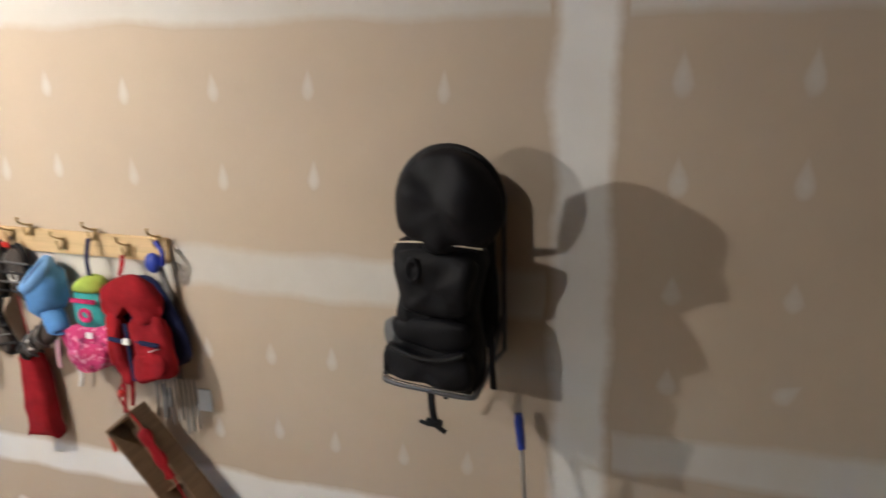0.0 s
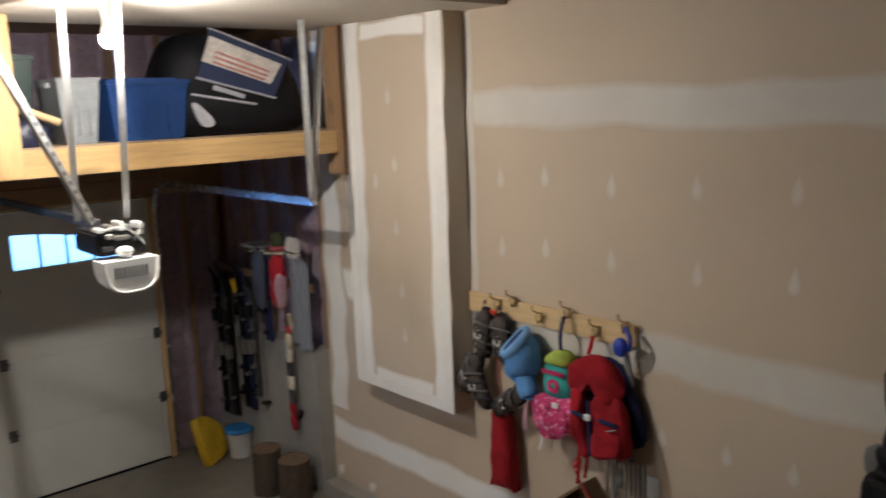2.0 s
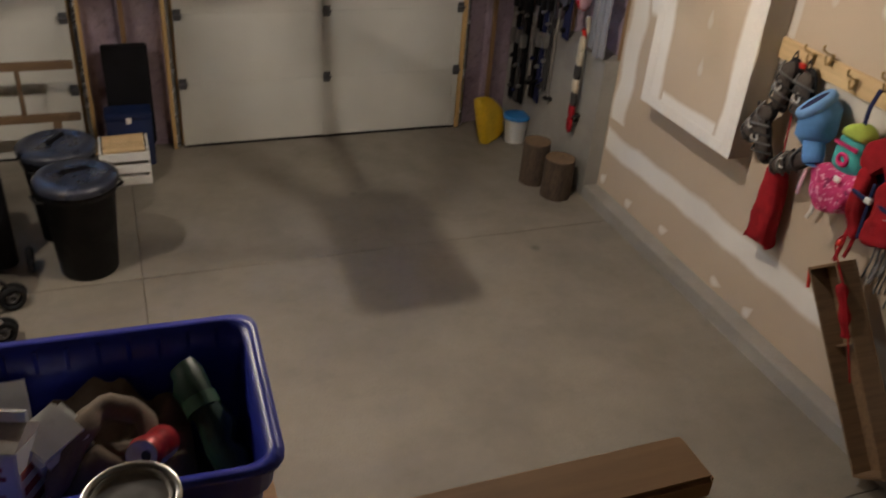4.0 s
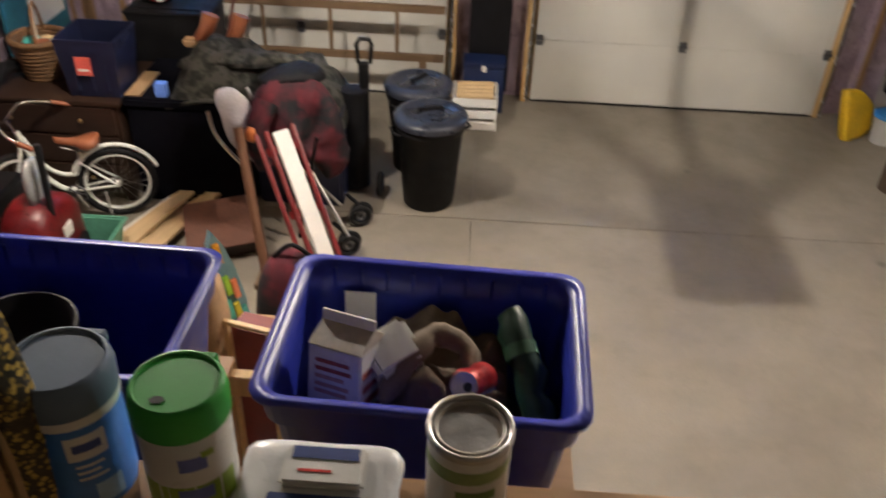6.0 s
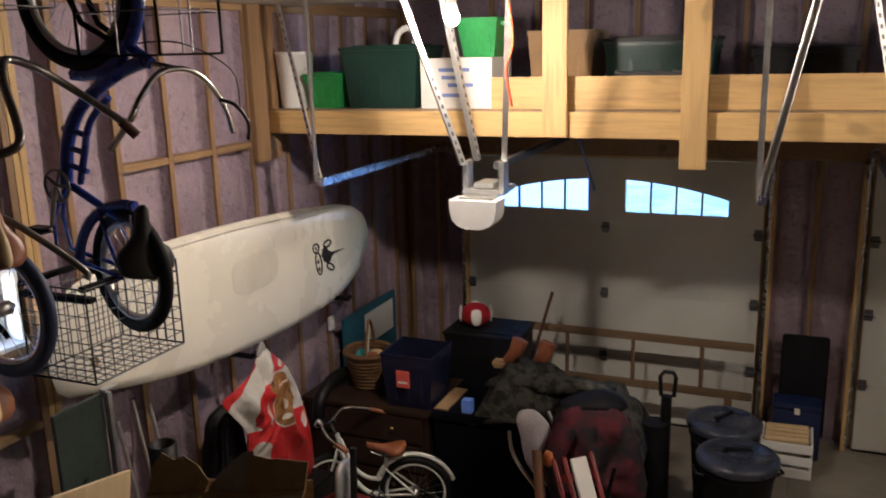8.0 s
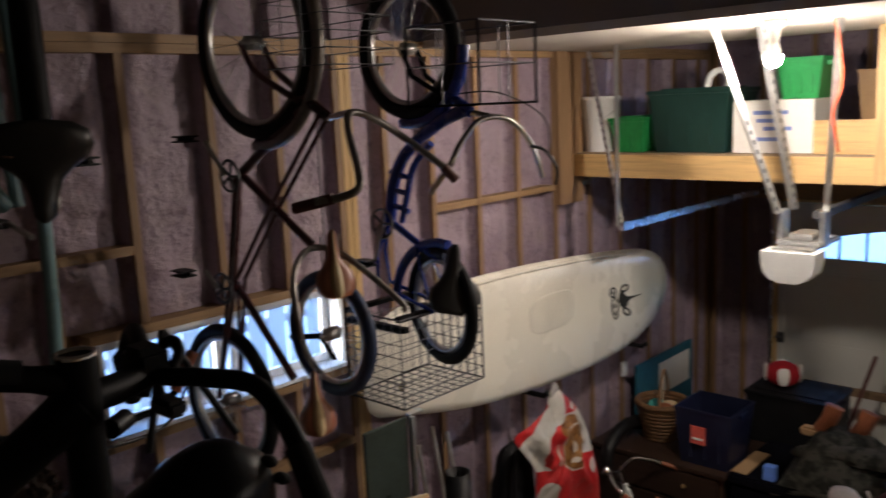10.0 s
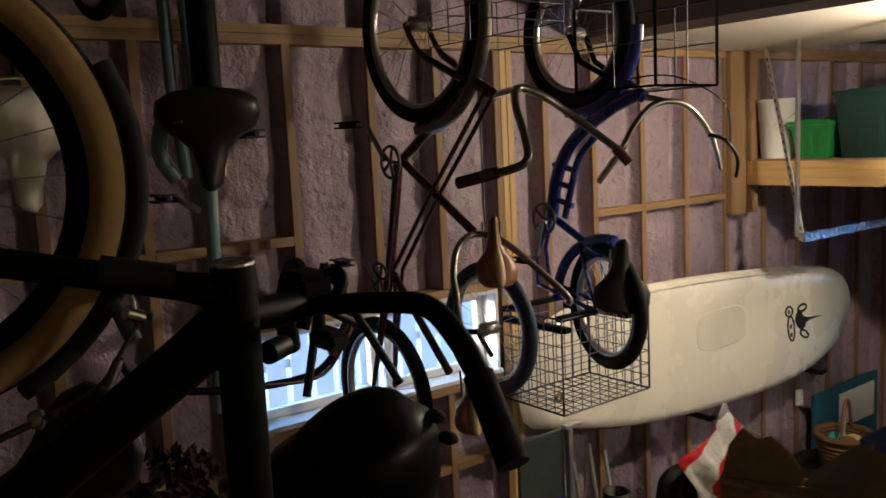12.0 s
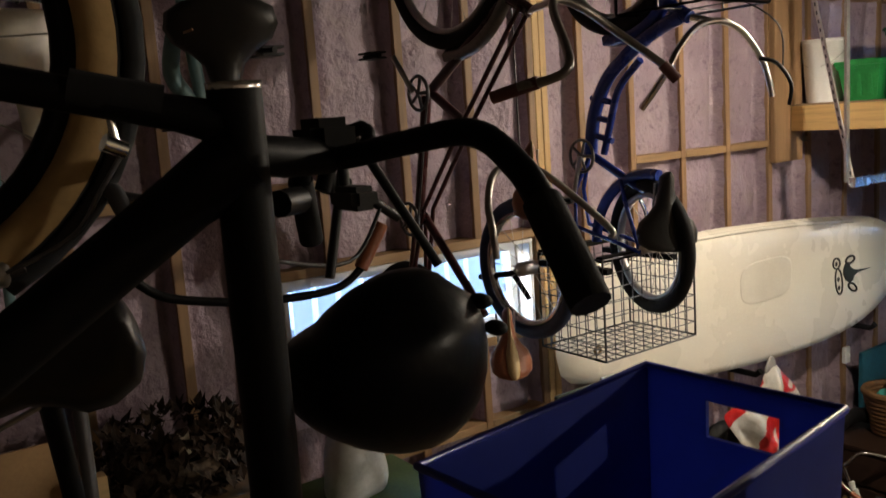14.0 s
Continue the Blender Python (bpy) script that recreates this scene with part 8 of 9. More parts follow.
part("handle_bar", Shape().tube(smooth_line([(-5.14, -2.30, 0.88), (-5.10, -2.32, 0.72), (-4.92, -2.34, 0.50)], 5), 0.012, 7), M_CHROME, stroller)
jk = thing("plaid_jacket", "red and black plaid jacket draped over the stroller", "jacket")
part("body", puff(round_outline([(-4.95, 0.78), (-4.85, 0.98), (-4.62, 1.06), (-4.45, 0.95), (-4.36, 0.70), (-4.34, 0.48), (-4.45, 0.36), (-4.55, 0.52), (-4.70, 0.56), (-4.84, 0.50)], 4), 0.34, Matrix.Translation((0, -2.10, 0)), 2.2, 0.09, 5), M_PLAID, jk)
part("sleeve", Shape().tube(smooth_line([(-4.80, -2.22, 0.92), (-4.86, -2.34, 0.74), (-4.80, -2.36, 0.56)], 5), [0.07] * 6 + [0.06] * 5, 10), M_PLAID, jk)
part("lining", puff(round_outline([(-4.90, 0.98), (-4.62, 1.09), (-4.48, 1.0), (-4.70, 0.98)], 4), 0.3, Matrix.Translation((0, -2.0, 0)), 2.2, 0.04, 6), M_BLACKF, jk, "dark lining")
orange = thing("orange_toy", "small orange plastic toy hanging by the stroller", "toy")
part("body", Shape().blob((-4.86, -2.42, 0.80), (0.035, 0.03, 0.05), 10, 7, 0.2, 2), mat("orange_plastic", (0.65, 0.20, 0.06), 0.5), orange)
sa, sb = Vector((-4.68, -2.46, 0.88)), Vector((-4.30, -2.88, 0.05))
ax_ = (sb - sa).normalized()
SM = Matrix.Translation(sa) @ ax_.to_track_quat('Z', 'Y').to_matrix().to_4x4()
L_ = (sb - sa).length
M_SLED = mat("dark_red_paintwork", (0.20, 0.012, 0.014), 0.4)
sled = thing("wooden_sled", "red-railed wooden sled with a white centre board leaning upright", "sled")
side_v = SM.to_3x3() @ Vector((1, 0, 0))
pick = Vector((1, 0, 0)) if abs(side_v.x) > 0.6 else Vector((0, 1, 0))
for k, (o, wd, mm) in enumerate(((-0.085, 0.011, M_REDP), (0.085, 0.011, M_REDP), (-0.15, 0.010, M_REDP))):
    part("rail", Shape().box((o - wd, -0.02, 0) if pick.x else (-0.02, o - wd, 0), (o + wd, 0.02, L_) if pick.x else (0.02, o + wd, L_), SM, 0.008), M_SLED, sled, "red painted rail")
part("centre_board", Shape().box((-0.05, -0.012, 0.02) if pick.x else (-0.012, -0.05, 0.02), (0.05, 0.012, L_ - 0.02) if pick.x else (0.012, 0.05, L_ - 0.02), SM, 0.004), M_PAPERW, sled, "white centre board")
for z in (0.12, L_ / 2, L_ - 0.12):
    part("cross_bar", Shape().box((-0.11, -0.04, z - 0.025) if pick.x else (-0.04, -0.11, z - 0.025), (0.11, -0.022, z + 0.025) if pick.x else (-0.022, 0.11, z + 0.025), SM, 0.004), M_SLED, sled)
rb = thing("brown_rail", "brown wooden rail leaning beside the sled", "rail")
part("rail", Shape().tube([(-4.92, -2.45, 0.86), (-4.74, -2.80, 0.05)], 0.035, 4), wood("brown_rail_wood", (0.16, 0.07, 0.035), 0.7, along="z"), rb)
part("foot", B((-4.80, -2.88, 0.0), (-4.66, -2.72, 0.05), 0.005), M_ROUGHW, rb)
tray = thing("green_tray", "pale green plastic tub on the floor", "tub")
TRV = Shape()
rows = [(0.0, 0.05), (0.25, 0.0), (0.25, 0.012), (0.02, 0.06)]
v = []
for z, q in rows:
    v += [(-6.05 + q, -2.85 + q, z), (-5.66 - q, -2.85 + q, z), (-5.66 - q, -2.57 - q, z), (-6.05 + q, -2.57 - q, z)]
part("tub", TRV.add(v, [(i * 4 + j, i * 4 + (j + 1) % 4, i * 4 + 4 + (j + 1) % 4, i * 4 + 4 + j) for i in range(3) for j in range(4)] + [(3, 2, 1, 0), (12, 13, 14, 15)]), mat("pale_green_plastic", (0.10, 0.32, 0.22), 0.45), tray)
part("rim", Shape().tube([(-6.06, -2.86, 0.25), (-5.65, -2.86, 0.25), (-5.65, -2.56, 0.25), (-6.06, -2.56, 0.25)], 0.012, 6, None, True, True), mat("pale_green_plastic", (0.10, 0.32, 0.22), 0.45), tray)
for i in range(6):
    x0 = -5.70 + 0.06 * i
    pl = thing("loose_plank", "white painted plank lying on the floor" if i == 0 else "rough softwood plank lying on the floor", "plank", pose(x0, -2.28, 0.012 + 0.028 * (i % 3), 0, 0, -22 + 3 * (i % 3)), "loose planks")
    part("plank", B((-0.05, -0.42, 0.0), (0.05, 0.42, 0.025), 0.002), M_PAPERW if i == 0 else wood("fresh_plank", (0.60, 0.42, 0.23), 0.7, along="y"), pl)
bp = thing("hardboard_sheet", "flat brown hardboard sheet lying on scrap wood", "panel", pose(-5.12, -2.36, 0.12, 4, -3, 20))
part("panel", B((-0.24, -0.26, 0.0), (0.24, 0.26, 0.012), 0.002), mat("brown_hardboard", (0.14, 0.06, 0.04), 0.7), bp)
part("batten", B((-0.20, -0.22, -0.10), (0.20, -0.16, -0.001), 0.002), M_DKWOOD, bp)
part("batten", B((-0.20, 0.16, -0.12), (0.20, 0.22, -0.001), 0.002), M_DKWOOD, bp)
golf = thing("golf_cart", "black upright golf trolley with a loop handle", "golf trolley")
part("shaft", Shape().tube([(-4.31, -1.58, 0.06), (-4.31, -1.55, 0.92)], 0.035, 10), M_BLACKP, golf)
part("handle", Shape().tube([(-4.345, -1.55, 0.92), (-4.355, -1.55, 1.05), (-4.33, -1.55, 1.085), (-4.27, -1.55, 1.085), (-4.255, -1.55, 1.05), (-4.265, -1.55, 0.92)], 0.014, 7), M_BLACKP, golf)
part("bag", Shape().tube([(-4.36, -1.62, 0.04), (-4.37, -1.60, 0.75)], 0.095, 14), M_BLACKF, golf)
for dx in (-0.12, 0.14):
    part("wheel", Shape().ring(0.07, 0.02, 18, 6, Matrix.Translation((-4.33 + dx, -1.70, 0.09)) @ Matrix.Rotation(radians(90), 4, 'Z')), M_RUBBER, golf)
ladder = thing("ladder", "long wooden ladder lying on its side along the door", "ladder")
M_LADDER = wood("ladder_wood", (0.20, 0.125, 0.07), 0.6, along="x")
for z in (0.885, 0.485):
    part("rail", B((-6.22, -0.37, z - 0.03), (-3.83, -0.33, z + 0.03), 0.006), M_LADDER, ladder)
for x in (-5.86, -5.28, -4.74, -4.21):
    part("rung", Shape().tube([(x, -0.35, 0.49), (x, -0.35, 0.88)], 0.017, 8), M_LADDER, ladder)
for x in (-6.0, -4.0):
    part("prop_leg", B((x - 0.03, -0.36, 0.0), (x + 0.03, -0.34, 0.455), 0.003), M_LADDER, ladder)
rs = thing("red_stick", "thin red handled stick leaning on the door", "stick")
part("stick", Shape().tube([(-5.70, -0.62, 0.0), (-5.38, -0.45, 1.22)], 0.014, 7), M_GRIP, rs)
crate = thing("white_wood_crate", "white painted slatted wooden crate on the floor", "crate")
for z in (0.04, 0.14, 0.24):
    for y in (-0.62, -0.32):
        part("slat", B((-3.74, y - 0.008, z - 0.035), (-3.38, y + 0.008, z + 0.035), 0.003), M_WHITEP if z > 0.1 else M_PAPERW, crate)
for x in (-3.73, -3.39):
    part("end_board", B((x - 0.009, -0.611, 0.0), (x + 0.009, -0.329, 0.30), 0.003), M_PAPERW, crate)
part("floor_board", B((-3.72, -0.61, 0.0), (-3.40, -0.33, 0.012)), M_PAPERW, crate)
for i in range(4):
    part("firewood", Shape().tube([(-3.71, -0.56 + 0.07 * i, 0.27), (-3.41, -0.56 + 0.07 * i, 0.28)], 0.034, 7), M_PINE, crate)
bbx = thing("blue_box", "dark blue plastic toolbox against the stud pier", "toolbox")
M_TOOLBOX = mat("toolbox_blue", (0.008, 0.02, 0.075), 0.45)
part("body", B((-3.67, -0.29, 0.0), (-3.33, -0.10, 0.40), 0.01), M_TOOLBOX, bbx)
part("lid", B((-3.675, -0.295, 0.402), (-3.325, -0.095, 0.45), 0.01), M_TOOLBOX, bbx)
part("latch", B((-3.52, -0.303, 0.37), (-3.48, -0.296, 0.42), 0.002), M_PAPERW, bbx)
bpn = thing("padded_board", "black padded panel leaning in the stud bay", "panel")
part("pad", B((-3.64, -0.09, 0.10), (-3.30, -0.04, 0.93), 0.012), M_BLACKF, bpn)
part("stand", B((-3.62, -0.08, 0.0), (-3.32, -0.05, 0.099), 0.004), M_BLACKP, bpn)

# things seen between the recycling boxes
tb = thing("colourful_play_board", "colourful child's play board standing on edge", "toy", pose(-4.62, -3.74, 0.465, 0, -8, 46) @ Matrix.Diagonal((0.30, 1, 0.96, 1)))
part("board", Shape().plate(round_outline([(-0.18, 0.0), (0.18, 0.0), (0.20, 0.35), (0.0, 0.62), (-0.20, 0.40)], 2), 0.03), mat("toy_base", (0.16, 0.30, 0.34), 0.5), tb)
for i, (x, z, c) in enumerate(((-0.13, 0.34, (0.05, 0.35, 0.70)), (-0.02, 0.30, (0.36, 0.66, 0.05)), (0.09, 0.26, (0.80, 0.25, 0.12)), (-0.09, 0.16, (0.10, 0.55, 0.45)), (0.03, 0.12, (0.75, 0.62, 0.06)), (0.12, 0.08, (0.08, 0.45, 0.42)), (-0.02, 0.50, (0.70, 0.35, 0.02)))):
    part("key_block", B((x - 0.05, -0.035, z - 0.06), (x + 0.05, -0.016, z + 0.06), 0.006), mat("toy_colour_" + "abcdefg"[i], c, 0.5, vary=0.1), tb)
    part("key_block", B((x - 0.05, 0.016, z - 0.06), (x + 0.05, 0.035, z + 0.06), 0.006), MATS["toy_colour_" + "abcdefg"[i]], tb)
tbx = thing("cardboard_carton", "plain cardboard carton under the play board", "box")
part("carton", B((-4.85, -4.05, 0.0), (-4.42, -3.62, 0.45), 0.004), M_CARD, tbx)
pbg = thing("plaid_bag", "round red and black plaid bag on the floor", "bag")
part("bag", Shape().blob((-4.40, -3.45, 0.36), (0.22, 0.16, 0.36), 18, 12, 0.06, 2), M_PLAID, pbg)
part("handle", Shape().tube(smooth_line([(-4.50, -3.45, 0.68), (-4.40, -3.48, 0.78), (-4.30, -3.45, 0.68)], 5), 0.012, 6), M_BLACKF, pbg)
fb = thing("framed_box", "dark red box with a pale pine frame", "box", pose(-4.33, -4.30, 0.0, 0, 0, -14))
part("body", B((-0.08, -0.10, 0.0), (0.08, 0.0, 1.02), 0.004), mat("dark_red_paint", (0.16, 0.02, 0.02), 0.5), fb)
for lo, hi in (((-0.10, -0.125, 0.0), (-0.08, -0.101, 1.06)), ((0.08, -0.125, 0.0), (0.10, -0.101, 1.06)), ((-0.079, -0.125, 1.04), (0.079, -0.101, 1.06)), ((-0.079, -0.125, 0.70), (0.079, -0.101, 0.72))):
    part("frame_bar", B(lo, hi, 0.003), M_PINE, fb)
pb = thing("paper_bag", "tall crumpled brown paper bag", "bag")
part("bag", puff(round_outline([(-4.68, 0.0), (-4.48, 0.0), (-4.45, 0.55), (-4.46, 1.16), (-4.53, 1.22), (-4.62, 1.15), (-4.68, 0.5)], 4), 0.20, Matrix.Translation((0, -4.36, 0)), 4, 0.03, 3), mat("kraft_paper", (0.38, 0.24, 0.13), 0.85, vary=0.2), pb)
foil = thing("foil_bundle", "crumpled foil bundle on the floor", "foil")
part("foil", Shape().blob((-4.40, -4.52, 0.11), (0.11, 0.09, 0.11), 16, 10, 0.35, 4), mat("foil", (0.65, 0.65, 0.66), 0.35, metal=0.8, bump=0.6), foil)

# ---------------------------------------------------------------- on the rail and in the boxes


def patch(cx, cy, r, a0, a1, z0, z1, n=10):
    v = []
    for i in range(n + 1):
        a = radians(a0 + (a1 - a0) * i / n)
        v += [(cx + r * math.cos(a), cy + r * math.sin(a), z0), (cx + r * math.cos(a), cy + r * math.sin(a), z1)]
    return Shape().add(v, [(2 * i, 2 * i + 2, 2 * i + 3, 2 * i + 1) for i in range(n)], None, True)


RZ = 2.302
M_WLABEL = mat("glossy_white_label", (0.70, 0.71, 0.69), 0.3, vary=0.04, bump=0.0)
M_LIDHOLE = mat("lid_recess", (0.012, 0.03, 0.02), 0.6)
M_LGREEN = mat("lid_green", (0.02, 0.35, 0.045), 0.5, vary=0.08, bump=0.02)
M_LIME = mat("lime_label", (0.28, 0.42, 0.05), 0.4, vary=0.3)
M_BLABEL = mat("blue_label", (0.05, 0.20, 0.58), 0.35, vary=0.2)
M_BLID = mat("grey_blue_lid", (0.11, 0.17, 0.26), 0.55, vary=0.08)


def canister(x, y, top, r, body, lid, name, label):
    c = thing(name, label, "wipes canister")
    part("body", Shape().lathe([(r * 0.96, RZ), (r, RZ + 0.012), (r, top - 0.05), (r * 0.9, top - 0.044)], 32, Matrix.Translation((x, y, 0))), body, c)
    part("lid", Shape().lathe([(r * 1.04, top - 0.045), (r * 1.05, top - 0.018), (r * 1.0, top - 0.005), (r * 0.94, top), (r * 0.90, top - 0.0005), (r * 0.90, top - 0.0005), (r * 0.88, top - 0.003), (r * 0.88, top - 0.003), (0.0, top - 0.0028)], 32, Matrix.Translation((x, y, 0))), lid, c, "moulded plastic lid")
    if lid is M_LGREEN:
        part("lid_tab", Shape().lathe([(0.009, top - 0.0028), (0.009, top - 0.002), (0.009, top - 0.002), (0.0, top - 0.002)], 6, Matrix.Translation((x - 0.012, y - r * 0.55, 0)), 1.0, 0.7), M_LIDHOLE, c, "dark opening in the lid")
    part("lid_hinge", Shape().box((x + r * 0.2, y + r * 0.8, top - 0.02), (x + r * 0.6, y + r * 1.03, top - 0.004), None, 0.002), lid, c)
    return c


gc = canister(-3.86, -6.138, 2.478, 0.0525, M_WLABEL, M_LGREEN, "green_lid_canister", "white wipes canister with a bright green flip lid")
part("label_band", patch(-3.86, -6.138, 0.0529, 190, 350, RZ + 0.015, RZ + 0.06), M_LIME, gc, "lime fruit print")
part("label_mark", patch(-3.86, -6.138, 0.0531, 278, 312, RZ + 0.085, RZ + 0.106), mat("violet_blue_print", (0.10, 0.14, 0.45), 0.4), gc)
part("label_mark", patch(-3.86, -6.138, 0.0533, 272, 315, RZ + 0.036, RZ + 0.056), mat("violet_blue_print", (0.10, 0.14, 0.45), 0.4), gc)
part("leaf_mark", patch(-3.86, -6.138, 0.0534, 306, 322, RZ + 0.102, RZ + 0.112), M_LIME, gc)
bc = canister(-3.99, -6.135, 2.497, 0.0555, M_BLABEL, M_BLID, "blue_canister", "blue wipes canister with a grey-blue lid")
part("collar", Shape().lathe([(0.0565, 2.438), (0.0578, 2.444), (0.0568, 2.4515)], 32, Matrix.Translation((-3.99, -6.135, 0))), M_WLABEL, bc)
part("brand_plate", patch(-3.99, -6.135, 0.0560, 284, 330, RZ + 0.088, RZ + 0.124), M_WLABEL, bc)
part("print_bar", patch(-3.99, -6.135, 0.0563, 291, 323, RZ + 0.100, RZ + 0.113), mat("deep_blue_print", (0.03, 0.07, 0.30), 0.4), bc)
for z, a in ((0.076, 322), (0.066, 316), (0.056, 324)):
    part("print_bar", patch(-3.99, -6.135, 0.0561, 290, a, RZ + z, RZ + z + 0.004), M_WLABEL, bc)
part("print_drop", patch(-3.99, -6.135, 0.0562, 305, 338, RZ + 0.012, RZ + 0.045), mat("pale_blue_print", (0.35, 0.55, 0.75), 0.4), bc)
pc = thing("paint_can", "small tin with a grey pressed lid and green label", "tin", pose(-3.536, -6.12, 0))
part("body", Shape().lathe([(0.049, RZ), (0.049, 2.412)], 32), M_WLABEL, pc)
part("rim", Shape().lathe([(0.0492, 2.408), (0.0515, 2.414), (0.0505, 2.42), (0.046, 2.42), (0.044, 2.414)], 32), M_STEEL, pc, "rolled tin rim")
part("lid", Shape().lathe([(0.044, 2.413), (0.0425, 2.418), (0.039, 2.418), (0.037, 2.413), (0.0, 2.413)], 32), mat("dull_tin", (0.36, 0.34, 0.30), 0.45, metal=0.35, vary=0.12), pc, "pressed tin lid")
part("label_band", patch(0, 0, 0.0496, 190, 350, RZ + 0.072, RZ + 0.092), mat("sage_print", (0.30, 0.40, 0.16), 0.5), pc)
part("label_mark", patch(0, 0, 0.0497, 255, 310, RZ + 0.045, RZ + 0.06), mat("sage_dark_print", (0.14, 0.24, 0.06), 0.5), pc)
part("label_mark", patch(0, 0, 0.0497, 240, 300, RZ + 0.025, RZ + 0.034), mat("grey_print", (0.35, 0.35, 0.30), 0.5), pc)
wp = thing("wipes_pack", "soft white wipes packet with a flip lid and blue label", "wipes packet")
part("packet", puff(round_outline([(-3.80, -6.195), (-3.70, -6.20), (-3.62, -6.195), (-3.615, -6.14), (-3.62, -6.085), (-3.70, -6.08), (-3.80, -6.085), (-3.805, -6.14)], 4), 0.036, Matrix(((1, 0, 0, 0), (0, 0, 1, 0), (0, 1, 0, RZ + 0.019), (0, 0, 0, 1))), 3, 0.005, 4), mat("white_packet_film", (0.66, 0.67, 0.68), 0.3, vary=0.06, bump=0.2), wp)
part("flip_lid", Shape().box((-3.755, -6.160, RZ + 0.033), (-3.655, -6.098, RZ + 0.045), None, 0.005), M_WHITEP, wp, "white flip lid")
part("label", B((-3.745, -6.122, RZ + 0.0452), (-3.665, -6.104, RZ + 0.0462)), mat("navy_label", (0.03, 0.06, 0.22), 0.4), wp, "navy label")
part("label_bar", B((-3.735, -6.142, RZ + 0.0452), (-3.695, -6.138, RZ + 0.0458)), M_REDP, wp)
part("label", B((-3.765, -6.182, RZ + 0.024), (-3.655, -6.166, RZ + 0.0375), 0.002), MATS["navy_label"], wp, "navy label")

# right-hand box
RB = pose(-3.617, -5.475, 1.73)


def inside(name, label, category, x, y, z, turn=(0, 0, 0)):
    return thing(name, label, category, RB @ pose(x, y, z, *turn), "recycling in the box")


mk = inside("milk_carton", "white gable-top carton with red print and seals", "carton", -0.175, -0.075, 0.02, (-14, -3, -20))
MS = Matrix.Diagonal((1.1, 1.2, 1.2, 1))
part("carton", B((-0.055, -0.048, 0.0), (0.055, 0.048, 0.20), 0.003), M_WLABEL, mk, m=MS)
part("gable", Shape().add([(-0.055, -0.048, 0.2), (0.055, -0.048, 0.2), (0.055, 0.048, 0.2), (-0.055, 0.048, 0.2), (-0.055, 0.0, 0.228), (0.055, 0.0, 0.228)], [(0, 1, 5, 4), (2, 3, 4, 5), (1, 2, 5), (3, 0, 4)]), mat("grey_card", (0.45, 0.42, 0.38), 0.6), mk, m=MS)
part("crimp", B((-0.055, -0.003, 0.225), (0.055, 0.003, 0.245), 0.001), M_WLABEL, mk, m=MS)
M_RPRINT = mat("dull_red_print", (0.35, 0.09, 0.07), 0.6)
for k, (z, w) in enumerate(((0.17, 0.07), (0.155, 0.074), (0.14, 0.06), (0.125, 0.07), (0.112, 0.066))):
    part("print_bar", B((-0.038, -0.0495, z), (-0.038 + w, -0.0485, z + 0.007)), mat("pale_red_print", (0.50, 0.30, 0.26), 0.6) if k > 1 else M_RPRINT, mk, m=MS)
for k in range(3):
    part("print_seal", Shape().lathe([(0.010, 0.0), (0.010, 0.001), (0.0, 0.001)], 14, Matrix.Translation((-0.028 + 0.027 * k, -0.0485, 0.08 + 0.005 * k)) @ Matrix.Rotation(radians(90), 4, 'X')), M_RPRINT, mk, m=MS)
for k in range(5):
    part("print_bar", B((0.0553, -0.04 + 0.004 * k, 0.15 - 0.028 * k), (0.0562, 0.025 + 0.004 * (k % 2), 0.163 - 0.028 * k)), M_RPRINT, mk, m=MS)
part("red_base", B((0.0553, -0.047, 0.0), (0.0565, 0.047, 0.03)), M_REDP, mk, m=MS)
cd = inside("white_card", "plain white card standing in the box", "card", -0.17, 0.155, 0.02, (-8, 0, 0))
part("card", B((-0.035, -0.002, 0.0), (0.035, 0.002, 0.20)), M_PAPERW, cd)
wc = inside("crumpled_carton", "crumpled plain white drink carton", "carton", -0.085, 0.06, 0.06, (20, -14, 35))
part("carton", Shape().box((-0.05, -0.05, 0.0), (0.06, 0.05, 0.20), None, 0.012), M_WLABEL, wc)
ep = inside("pulp_tray", "crushed brown moulded pulp tray", "egg tray", 0.03, 0.0, 0.02)
v, f = [], []
for i in range(25):
    for j in range(25):
        x, y = -0.14 + 0.28 * i / 24, -0.13 + 0.28 * j / 24
        v.append((x, y, 0.14 + 0.02 * math.sin(x * 40) * math.sin(y * 40) + 0.055 * noise.noise(Vector((x * 9, y * 9, 2))) + 0.035 * noise.noise(Vector((x * 24, y * 24, 5))) + 0.08 * y - 2.0 * x * x))
f = [(i * 25 + j, (i + 1) * 25 + j, (i + 1) * 25 + j + 1, i * 25 + j + 1) for i in range(24) for j in range(24)]
part("tray", Shape().add(v, f, None, True), mat("pulp", (0.135, 0.10, 0.072), 0.95, vary=0.2, fine=200, bump=0.4), ep)
part("torn_rim", Shape().tube(smooth_line([(-0.12, -0.09, 0.13), (-0.07, -0.02, 0.19), (-0.02, 0.05, 0.20), (0.05, 0.03, 0.18), (0.06, -0.04, 0.16)], 5), [0.012, 0.02, 0.026, 0.028, 0.026, 0.024, 0.028, 0.03, 0.026, 0.022, 0.026, 0.028, 0.024, 0.026, 0.022, 0.02, 0.022, 0.02, 0.018, 0.014, 0.01], 8), mat("pulp_pale", (0.175, 0.135, 0.10), 0.95, vary=0.2, fine=200, bump=0.4), ep, "pale torn paper roll")
cn = inside("drink_can", "dented red and silver drink can lying on its side", "can", 0.095, -0.09, 0.225, (58, 0, -22))
